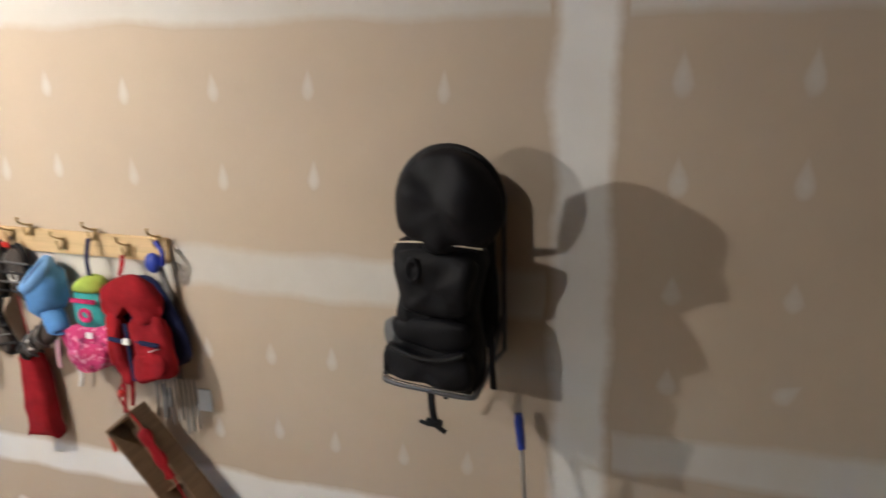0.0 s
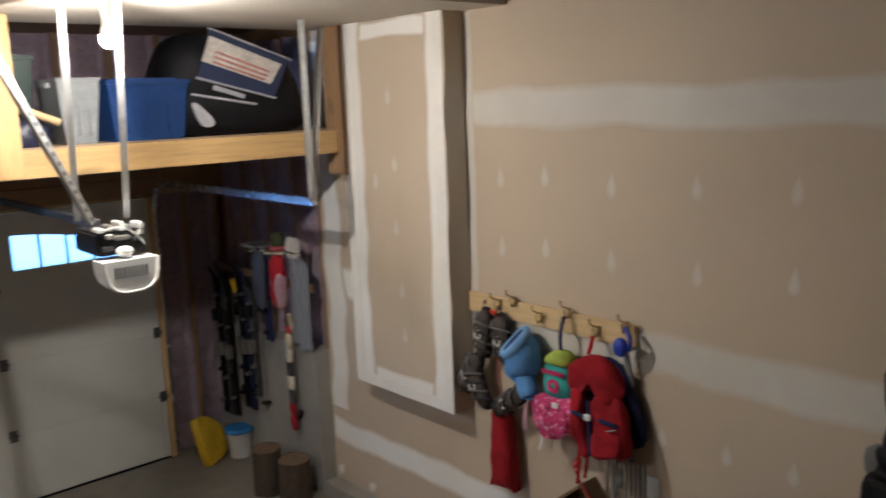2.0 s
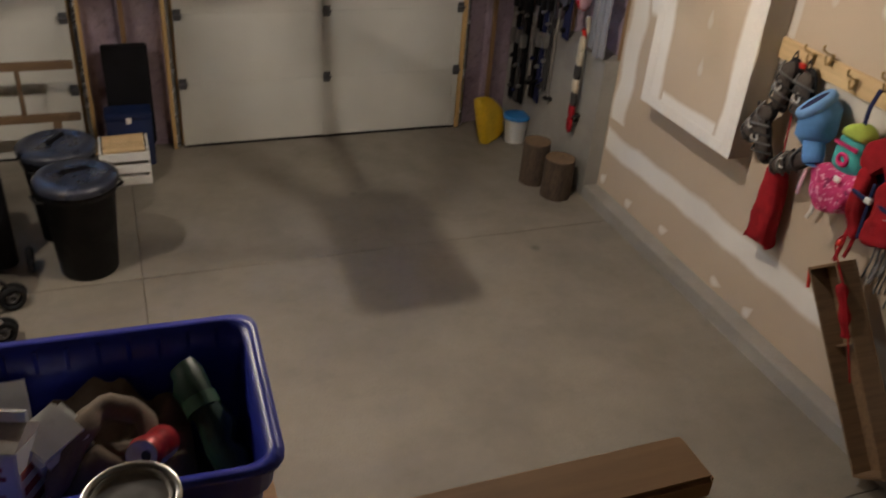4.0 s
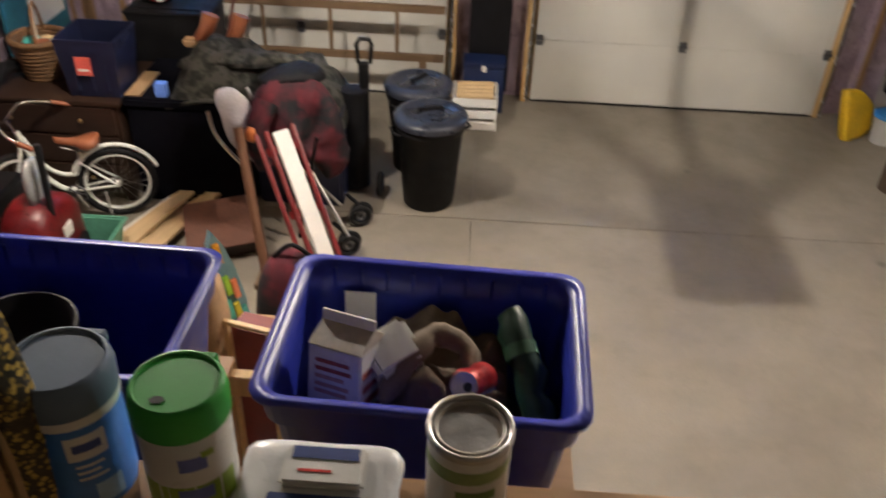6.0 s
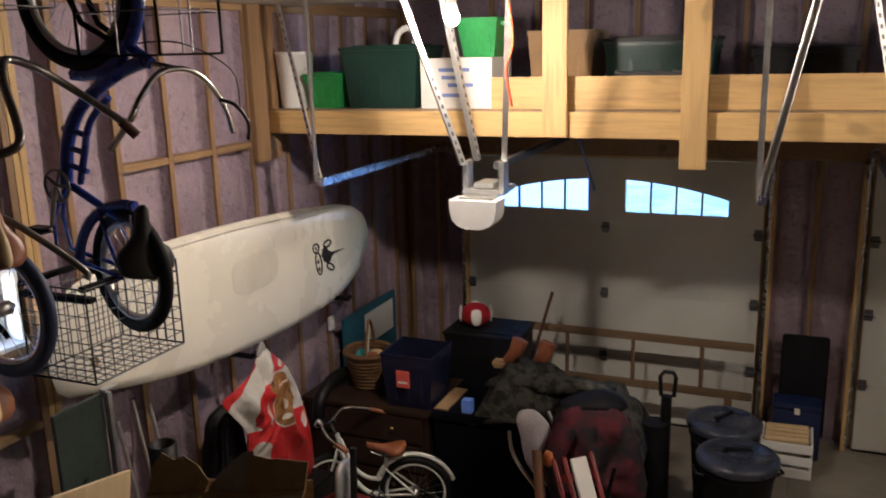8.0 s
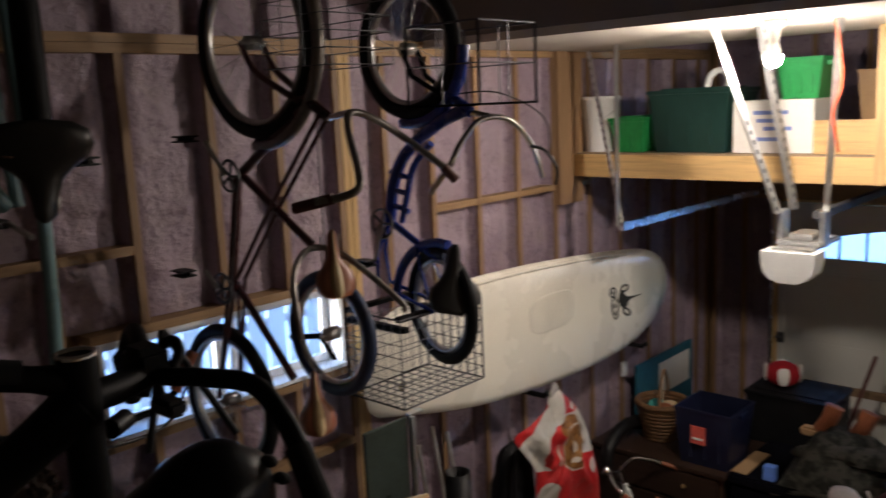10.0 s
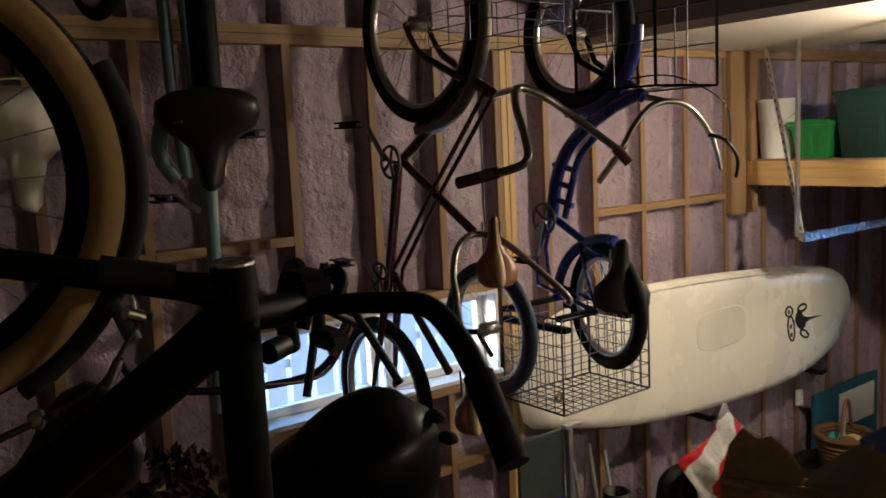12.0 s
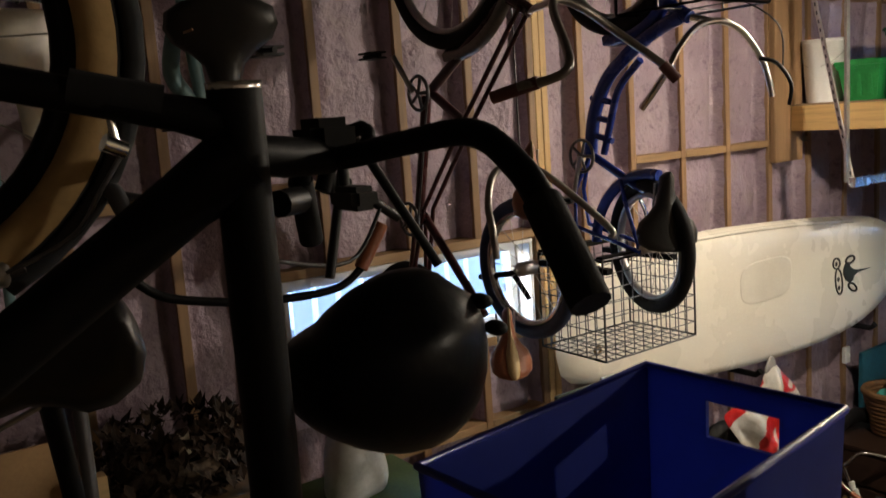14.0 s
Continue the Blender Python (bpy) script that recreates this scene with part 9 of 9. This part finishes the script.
part("body", Shape().lathe([(0.026, -0.062), (0.033, -0.052), (0.030, -0.01), (0.027, 0.01), (0.033, 0.045), (0.027, 0.06)], 22), mat("red_can", (0.36, 0.018, 0.022), 0.35, metal=0.3, vary=0.5, scale=18), cn)
part("silver_band", patch(0, 0, 0.0333, 255, 350, -0.05, 0.05), mat("dull_aluminium", (0.50, 0.50, 0.50), 0.5, metal=0.5, vary=0.2), cn, "bare silver band")
part("can_top", Shape().lathe([(0.0275, 0.0602), (0.0285, 0.064), (0.026, 0.062), (0.0, 0.060)], 22), MATS["dull_aluminium"], cn, "bare aluminium can top")
part("mouth", Shape().lathe([(0.010, 0.0612), (0.0, 0.0615)], 12, Matrix.Translation((0.008, 0, 0))), M_INK, cn)
gb = inside("green_bottle", "crushed dark green drink bottle", "bottle", 0.205, 0.02, 0.17, (-62, 0, 20))
part("bottle", Shape().tube([(0, 0, -0.15), (0.004, 0, -0.10), (-0.006, 0.004, -0.06), (0.008, 0, -0.02), (0, -0.006, 0.03), (-0.004, 0, 0.08), (0.004, 0, 0.11), (0, 0, 0.13)], [0.028, 0.040, 0.031, 0.040, 0.030, 0.040, 0.033, 0.030], 7), mat("green_film", (0.006, 0.038, 0.020), 0.45, vary=0.5), gb)
part("label_bar", Shape().tube([(0, 0, 0.02), (0, 0, 0.05)], 0.0375, 14), mat("pale_green_print", (0.04, 0.12, 0.06), 0.5), gb)
fl = inside("dark_paper", "dark crumpled paper filling the bottom of the box", "paper", 0.03, 0.0, 0.012)
part("paper", Shape().blob((-0.03, 0, -0.02), (0.235, 0.165, 0.10), 24, 12, 0.25, 8), M_DKGREY, fl)

# left-hand box, carton and tall bin by the rail
pot = thing("black_pot", "round black plastic plant pot in the recycling box", "pot", pose(-4.50, -5.47, 1.63))
part("pot", Shape().lathe([(0.09, 0.0), (0.118, 0.285), (0.124, 0.29), (0.124, 0.305), (0.115, 0.305), (0.088, 0.02), (0.0, 0.02)], 32), M_BLACKP, pot)
cshelf = thing("corner_shelf", "small plank shelf on legs beside the rail", "shelf")
part("board", B((-4.43, -6.49, 2.275), (-4.0, -6.19, 2.298), 0.003), M_BEAM, cshelf)
part("leg", B((-4.30, -6.36, 1.372), (-4.26, -6.32, 2.274), 0.003), M_POST, cshelf)
CM = pose(-4.134, -6.300, 2.302, 0, 0, 21)
carton = thing("cardboard_box", "torn open brown cardboard box with raised flaps", "box", CM)
CW, CD, CH = 0.138, 0.045, 0.482
M_CARDW = mat("worn_cardboard", (0.52, 0.345, 0.18), 0.9, vary=0.22, scale=9, fine=150, bump=0.5)


def card_sheet(at, wd, ht, seed, n=12):
    """A buckled card wall: at(u, w, d) gives the point, d its bulge."""
    v = []
    for i in range(n + 1):
        for j in range(n + 1):
            u, w = wd * i / n, ht * j / n
            v.append((u, w, 0.007 * noise.noise(Vector((u * 24, w * 9, seed))) * min(1.0, 4 * min(i, n - i) / n + 0.15)))
    front = [at(u, w, d) for u, w, d in v]
    back = [at(u, w, d + 0.004) for u, w, d in v]
    k, m = n + 1, len(v)
    f = [(i * k + j, (i + 1) * k + j, (i + 1) * k + j + 1, i * k + j + 1) for i in range(n) for j in range(n)]
    f += [tuple(m + q for q in reversed(g)) for g in f]
    f += [(j * k + n, (j + 1) * k + n, m + (j + 1) * k + n, m + j * k + n) for j in range(n)]
    return Shape().add(front + back, f, None, True)


part("side", card_sheet(lambda u, w, d: (u, d, w), CW, CH, 1), M_CARDW, carton)
part("side", card_sheet(lambda u, w, d: (u, CD - 0.005 + d, w), CW, CH - 0.01, 2), M_CARDW, carton)
part("side", card_sheet(lambda u, w, d: (d, 0.006 + u, w), CD - 0.012, CH, 3), M_CARDW, carton)
part("side", card_sheet(lambda u, w, d: (CW - 0.004 + d, 0.02 + u, w), CD - 0.026, CH - 0.12, 4), M_CARDW, carton)
part("base", B((0.005, 0.005, 0), (CW - 0.005, CD - 0.005, 0.004)), M_CARDW, carton)


def card_flap(pts):
    q = [Vector(p) for p in pts]
    n_ = (q[1] - q[0]).cross(q[-1] - q[0]).normalized() * 0.0035
    k = len(q)
    return Shape().add(q + [p + n_ for p in q], [tuple(reversed(range(k))), tuple(range(k, 2 * k))] + [(i, (i + 1) % k, k + (i + 1) % k, k + i) for i in range(k)])


for pts in (((0, 0.006, CH - 0.004), (0.046, 0.006, CH - 0.012), (0.052, 0.016, CH + 0.004), (0.042, 0.020, CH + 0.018), (0.030, 0.020, CH + 0.027), (0.022, 0.018, CH + 0.024), (0.012, 0.018, CH + 0.031), (0.003, 0.016, CH + 0.018)),
            ((0.085, 0.010, CH - 0.006), (CW, 0.008, CH - 0.004), (CW + 0.003, 0.020, CH + 0.020), (CW * 0.8, 0.021, CH + 0.023), (0.11, 0.022, CH + 0.021), (0.092, 0.022, CH + 0.026)),
            ((CW, 0.0, CH), (CW + 0.006, 0.012, CH - 0.03), (CW + 0.003, 0.02, CH - 0.07), (CW + 0.010, 0.03, CH - 0.12), (CW, 0.0, CH - 0.16))):
    part("flap", card_flap(pts), M_CARDW, carton)
part("flap", card_flap(((0.044, 0.012, CH - 0.012), (0.087, 0.014, CH - 0.008), (0.092, 0.026, CH + 0.028), (0.082, 0.027, CH + 0.026), (0.060, 0.022, CH + 0.008))), mat("pale_card_lining", (0.42, 0.38, 0.33), 0.85), carton, "pale torn inner flap")
for u0, u1, w in ((0.0, 0.046, -0.006), (0.046, 0.098, -0.009), (0.098, CW, -0.002)):
    part("fold_edge", Shape().tube([(u0 + 0.001, 0.0, CH - 0.002 if u0 == 0 else CH - 0.006), (u1, 0.0, CH + w)], 0.0022, 5), mat("scuffed_card_edge", (0.55, 0.44, 0.32), 0.9), carton)
part("print_panel", B((0.002, -0.0105, CH - 0.30), (0.098, -0.0085, CH - 0.135), 0.001), mat("black_card_print", (0.015, 0.012, 0.01), 0.6), carton, "black printed panel")
for k, (x0, x1, z) in enumerate(((0.006, 0.042, 0.165), (0.050, 0.088, 0.165), (0.006, 0.036, 0.195), (0.044, 0.084, 0.195), (0.012, 0.060, 0.225))):
    part("print_bar", B((x0, -0.0118, CH - z - 0.014), (x1, -0.0108, CH - z)), mat("gold_card_print", (0.28, 0.19, 0.05), 0.5), carton)
part("print_spot", Shape().lathe([(0.012, 0.0), (0.012, 0.001), (0.0, 0.001)], 14, Matrix.Translation((0.085, -0.0125, CH - 0.15)) @ Matrix.Rotation(radians(90), 4, 'X')), mat("gold_card_print", (0.28, 0.19, 0.05), 0.5), carton)
def mottled_film():
    """Black film with a busy mustard print."""
    m = bpy.data.materials.new("yellow_black_film")
    t, b = nodes_of(m)
    vo = t.nodes.new("ShaderNodeTexVoronoi")
    vo.inputs["Scale"].default_value = 120.0
    tc = t.nodes.new("ShaderNodeTexCoord")
    t.links.new(tc.outputs["Object"], vo.inputs[0])
    spots_ = ramp(t, vo.outputs["Distance"], [(0.34, (0.50, 0.36, 0.08)), (0.52, (0.012, 0.010, 0.008))])
    t.links.new(mixed(t, spots_, (0.014, 0.011, 0.009), ramp(t, noise_of(t, 28, 3), [(0.48, (0, 0, 0)), (0.62, (1, 1, 1))])), b.inputs["Base Color"])
    b.inputs["Roughness"].default_value = 0.4
    bumped(t, b, noise_of(t, 60, 3), 0.5, 0.004)
    return m


snack = thing("printed_bag", "crumpled yellow and black printed bag in the torn box", "bag", CM)
part("bag", slack_sack(round_outline([(0.0, 0.004), (0.062, 0.004), (0.068, 0.13), (0.062, 0.25), (0.054, 0.33), (0.042, 0.375), (0.012, 0.385), (0.002, 0.30), (-0.004, 0.16)], 4), 0.05, Matrix.Translation((CW - 0.026, 0.045, 0)) @ Matrix.Rotation(radians(18), 4, 'Z'), 4, 14, 0.02), mottled_film(), snack)
part("seam", Shape().tube([(CW - 0.012, 0.040, 0.385), (CW + 0.004, 0.052, 0.388), (CW + 0.016, 0.056, 0.378)], 0.006, 6), mat("mustard_film", (0.42, 0.30, 0.03), 0.4), snack, "mustard yellow crimped seam")
tbin = thing("blue_bin", "open blue plastic bin with handle slots", "bin")
P1, P2, P3 = Vector((-4.38, -6.21, 0)), Vector((-4.22, -6.20, 0)), Vector((-4.345, -6.455, 0))
P4 = P2 + P3 - P1
mid = (P1 + P4) / 2


def bin_wall(a, b, slot):
    s = Shape()
    z0, z1 = 2.30, 2.66
    n_ = Vector((0, 0, 1)).cross((b - a).normalized())
    if n_.dot(mid - (a + b) / 2) < 0:
        n_ = -n_
    def P(u, z, d):
        k = 0.88 + 0.12 * (z - z0) / (z1 - z0)
        q = mid + (a + (b - a) * u - mid) * k + n_ * d
        return (q.x, q.y, z)
    us = [0, 0.36, 0.73, 1] if slot else [0, 1]
    zs = [z0, 2.616, 2.644, z1] if slot else [z0, z1]
    nu, nz = len(us), len(zs)
    v = [P(u, z, d) for d in (0, 0.004) for u in us for z in zs]
    at = lambda i, j, d: d * nu * nz + i * nz + j
    cells = [(i, j) for i in range(nu - 1) for j in range(nz - 1) if not (slot and i == 1 and j == 1)]
    f = []
    for i, j in cells:
        f += [(at(i, j, 0), at(i, j + 1, 0), at(i + 1, j + 1, 0), at(i + 1, j, 0)), (at(i, j, 1), at(i + 1, j, 1), at(i + 1, j + 1, 1), at(i, j + 1, 1))]
        for di, dj, p, q in ((-1, 0, (0, 0), (0, 1)), (1, 0, (1, 1), (1, 0)), (0, -1, (1, 0), (0, 0)), (0, 1, (0, 1), (1, 1))):
            if (i + di, j + dj) not in cells:
                f.append((at(i + p[0], j + p[1], 0), at(i + p[0], j + p[1], 1), at(i + q[0], j + q[1], 1), at(i + q[0], j + q[1], 0)))
    return s.add(v, f)


def thin_blue_plastic():
    """Blue plastic that lets some light through."""
    m = mat("thin_blue_plastic", (0.035, 0.06, 0.36), 0.36, vary=0.2, scale=9, bump=0.05)
    t = m.node_tree
    b, out = t.nodes["Principled BSDF"], t.nodes["Material Output"]
    tr, mx = t.nodes.new("ShaderNodeBsdfTranslucent"), t.nodes.new("ShaderNodeMixShader")
    tr.inputs[0].default_value = (0.10, 0.16, 0.62, 1)
    mx.inputs[0].default_value = 0.45
    t.links.new(b.outputs[0], mx.inputs[1])
    t.links.new(tr.outputs[0], mx.inputs[2])
    t.links.new(mx.outputs[0], out.inputs[0])
    return m


M_BLUETHIN = thin_blue_plastic()
for a, b in ((P1, P2), (P1, P3), (P2, P4), (P3, P4)):
    part("side", bin_wall(a, b, a is P1 and b is P2 or a is P3), M_BLUETHIN, tbin)
part("base", Shape().add([tuple(mid + (p - mid) * 0.87 + Vector((0, 0, 2.302))) for p in (P1, P2, P4, P3)], [(0, 1, 2, 3)]), M_BLUETHIN, tbin)
rimp = [Vector((p.x, p.y, 2.66)) for p in (P1, P2, P4, P3)]
part("rim", Shape().tube(rimp, 0.0032, 6, None, True, True), M_BLUEP, tbin)

# ---------------------------------------------------------------- on the loft
LD = 2.802
M_TOTEG = mat("dark_teal_plastic", (0.007, 0.033, 0.026), 0.4)
M_TOTEB = mat("dull_blue_plastic", (0.012, 0.045, 0.16), 0.42)
M_GREENP = mat("green_plastic", (0.02, 0.30, 0.08), 0.4)
M_GREYP = mat("grey_plastic", (0.22, 0.23, 0.24), 0.45)
lb = thing("white_bucket", "white plastic bucket on the loft", "bucket", pose(-6.72, -1.95, LD))
part("pail", Shape().lathe([(0.10, 0.0), (0.122, 0.33), (0.127, 0.335), (0.127, 0.36), (0.0, 0.355)], 24), M_WHITEP, lb)
part("handle", Shape().tube([(0.128 * math.cos(a), -0.11 * math.sin(a), 0.30 - 0.10 * math.sin(a)) for a in [k * math.pi / 10 for k in range(11)]], 0.003, 5), M_STEEL, lb)
tote("green_box", (-6.73 + 0.14, -2.06, LD), (-6.34, -1.72, 3.03), M_GREENP, M_GREENP, "bright green lidded plastic box on the loft", "storage box")
tote("teal_tote", (-6.325, -2.04, LD), (-5.80, -1.62, 3.19), M_TOTEG, M_TOTEG, "dark teal lidded tote on the loft")
wbx = thing("white_carton", "white cardboard carton with blue print on the loft", "box")
part("carton", B((-5.78, -2.03, LD), (-5.32, -1.66, 3.10), 0.003), M_PAPERW, wbx)
M_BPRINT = mat("faded_blue_print", (0.16, 0.22, 0.50), 0.6)
for z, x0, x1 in ((3.02, -5.66, -5.46), (2.975, -5.64, -5.50), (2.93, -5.60, -5.44), (2.87, -5.64, -5.48)):
    part("print_bar", B((x0, -2.033, z), (x1, -2.0302, z + 0.022)), M_BPRINT, wbx)
tote("green_tote", (-5.56, -1.98, 3.102), (-5.28 - 0.02, -1.70, 3.33), M_GREENP, None, "small open green tub on the white carton", "tub")
clr = thing("clear_hook_bundle", "bundle of white tubing on top of the tote", "tubing")
part("tubing", Shape().tube(smooth_line([(-6.05, -1.80, 3.19), (-6.03, -1.79, 3.26), (-5.97, -1.78, 3.29), (-5.92, -1.78, 3.25), (-5.92, -1.79, 3.19)], 6), 0.02, 8), M_WHITEP, clr)
for nm, lo, hi, mm, ml, lab in (("teal_carton", (-2.12, -1.70, LD), (-1.92, -1.40, 3.30), M_TOTEG, M_TOTEG, "stacked teal plastic storage box on the loft"), ("grey_bin", (-1.99 + 0.08, -2.02, LD), (-1.68, -1.66, 3.155), M_GREYP, None, "open grey plastic bin on the loft"),
                                ("blue_tote", (-1.65, -2.04, LD), (-1.18, -1.60, 3.15), M_TOTEB, M_TOTEB, "blue lidded storage tote on the loft"), ("black_tote", (-3.9, -1.60, LD), (-3.35, -1.15, 3.12), M_BLACKP, M_BLACKP, "black lidded tote deep on the loft"),
                                ("dark_green_tote", (-4.75, -1.62, LD), (-4.10, -1.15, 3.20), M_TOTEG, M_BLACKP, "dark green lidded tote deep on the loft"), ("brown_tote", (-5.25, -1.55, LD), (-4.82, -1.1, 3.25), M_CARD, None, "open cardboard box deep on the loft")):
    tote(nm, lo, hi, mm, ml, lab)
duf = thing("black_duffel_bag", "big black sports bag with a printed label on the loft", "bag")
part("body", puff(round_outline([(-1.24, LD), (-0.36, LD), (-0.33, 3.05), (-0.42, 3.24), (-0.75, 3.34), (-1.05, 3.42), (-1.22, 3.30), (-1.28, 3.05)], 4), 0.55, Matrix.Translation((0, -1.76, 0)), 3.5, 0.03, 4), M_BLACKF, duf)
LAB = Matrix.Translation((0, -2.055, 0))
part("label", Shape().plate([(-1.09, 3.24), (-1.03, 3.385), (-0.56, 3.22), (-0.645, 3.10)], 0.012, LAB), mat("creased_label", (0.50, 0.46, 0.42), 0.7, vary=0.35, scale=9, bump=0.4), duf, "white label with faded red stripes")
M_FADEDRED = mat("faded_red_print", (0.36, 0.15, 0.12), 0.7, vary=0.5, scale=20)
for k, mm in ((0.46, M_FADEDRED), (0.66, M_FADEDRED), (0.86, M_FADEDRED)):
    a, b = Vector((-1.03 - 0.06 * k, 0, 3.385 - 0.145 * k)), Vector((-0.56 - 0.085 * k, 0, 3.22 - 0.12 * k))
    part("label_bar", Shape().plate([(a.x + 0.06, a.z - 0.02), (b.x - 0.05, b.z + 0.015), (b.x - 0.055, b.z + 0.003), (a.x + 0.055, a.z - 0.032)], 0.004, Matrix.Translation((0, -2.0635, 0))), mm, duf)
part("band", Shape().plate([(-1.12, 3.15), (-1.02, 3.43), (-0.50, 3.25), (-0.62, 3.02)], 0.012, Matrix.Translation((0, -2.047, 0))), mat("navy_nylon", (0.018, 0.028, 0.07), 0.6, vary=0.3), duf, "navy nylon band")
for a, b in (((-1.03, 3.43), (-0.48, 3.245)), ((-1.13, 3.145), (-0.61, 3.015)), ((-1.17, 3.05), (-0.75, 2.98))):
    part("piping", Shape().tube([(a[0], -2.047, a[1]), (b[0], -2.047, b[1])], 0.008, 6), mat("grey_piping", (0.35, 0.35, 0.38), 0.6), duf, "pale grey piping")
part("zip_pull", Shape().plate([(-1.03, 3.075), (-1.02, 3.10), (-0.82, 3.04), (-0.83, 3.015)], 0.012, Matrix.Translation((0, -2.045, 0))), MATS["grey_piping"], duf, "grey zip strip")
part("reflector_patch", Shape().plate(round_outline([(-1.17, 2.99), (-1.13, 2.99), (-1.04, 2.90), (-1.05, 2.86), (-1.12, 2.87)], 3), 0.012, Matrix.Translation((0, -2.042, 0))), MATS["grey_piping"], duf, "pale curved patch")
tyr = thing("old_bicycle_wheel", "dark bicycle wheel lying against the loft clutter", "wheel")
part("tyre", Shape().ring(0.20, 0.03, 32, 8, Matrix.Translation((-2.62, -1.90, LD + 0.232)) @ Matrix.Rotation(radians(12), 4, 'Z')), M_RUBBER, tyr)
part("rim", Shape().ring(0.165, 0.012, 32, 6, Matrix.Translation((-2.62, -1.90, LD + 0.232)) @ Matrix.Rotation(radians(12), 4, 'Z')), M_DARKST, tyr)
part("hub", Shape().blob((-2.62, -1.90, LD + 0.232), (0.045, 0.03, 0.045), 12, 8), M_DARKST, tyr)
drk = thing("dark_duffel", "dark soft duffel behind the old wheel", "bag")
part("body", Shape().blob((-2.62, -1.55, LD + 0.22), (0.32, 0.22, 0.22), 18, 12, 0.2, 5), M_BLACKF, drk)
part("strap", Shape().tube(smooth_line([(-2.85, -1.76, LD + 0.2), (-2.62, -1.80, LD + 0.36), (-2.40, -1.76, LD + 0.2)], 6), 0.014, 6), M_NAVYF, drk)
rbd = thing("red_board", "narrow red board leaning over the loft clutter", "board")
part("board", Shape().box((-0.045, -0.008, 0.0), (0.045, 0.008, 0.62), pose(-2.42, -1.80, LD, 0, -32, 0), 0.004), fabric("dark_red_board", (0.16, 0.012, 0.015)), rbd)
for k, (x, z, c) in enumerate(((-2.44, 0.48, (0.5, 0.28, 0.02)), (-2.40, 0.40, (0.25, 0.35, 0.04)))):
    ty = thing("small_toy", "small bright plastic toy in the loft clutter", "toy", group="loft toys")
    part("toy", Shape().blob((x, -1.66, LD + z), (0.035, 0.03, 0.035), 10, 7, 0.3, k), mat("toy_tint_" + "ab"[k], c, 0.5), ty)
stk = thing("wooden_stake", "short pale wooden stake among the loft clutter", "stake")
part("stake", Shape().tube([(-2.37, -2.0, LD + 0.02), (-2.33, -1.85, LD + 0.42)], 0.014, 6), M_PINE, stk)
stk2 = thing("wooden_stake", "short pale wooden stake lying across blue cloth", "stake")
part("stake", Shape().tube([(-2.13, -2.02, LD + 0.21), (-1.92, -2.05, LD + 0.12)], 0.02, 6), M_PINE, stk2)
clo = thing("blue_cloth", "crumpled dark blue cloth on the loft deck", "cloth")
part("cloth", Shape().blob((-2.10, -1.95, LD + 0.055), (0.15, 0.10, 0.11), 18, 10, 0.4, 7), M_NAVYP, clo)
part("fold", Shape().blob((-2.32, -1.96, LD + 0.04), (0.10, 0.07, 0.06), 14, 9, 0.4, 3), M_NAVYP, clo)
lp = thing("loft_poles", "bundle of thin poles lying along the loft", "poles")
for i in range(4):
    part("pole", Shape().tube([(-4.6 + 0.1 * i, -2.0 + 0.03 * i, LD + 0.20), (-2.95, -2.0 + 0.03 * i, LD + 0.012)], 0.011, 6), M_DARKST, lp)
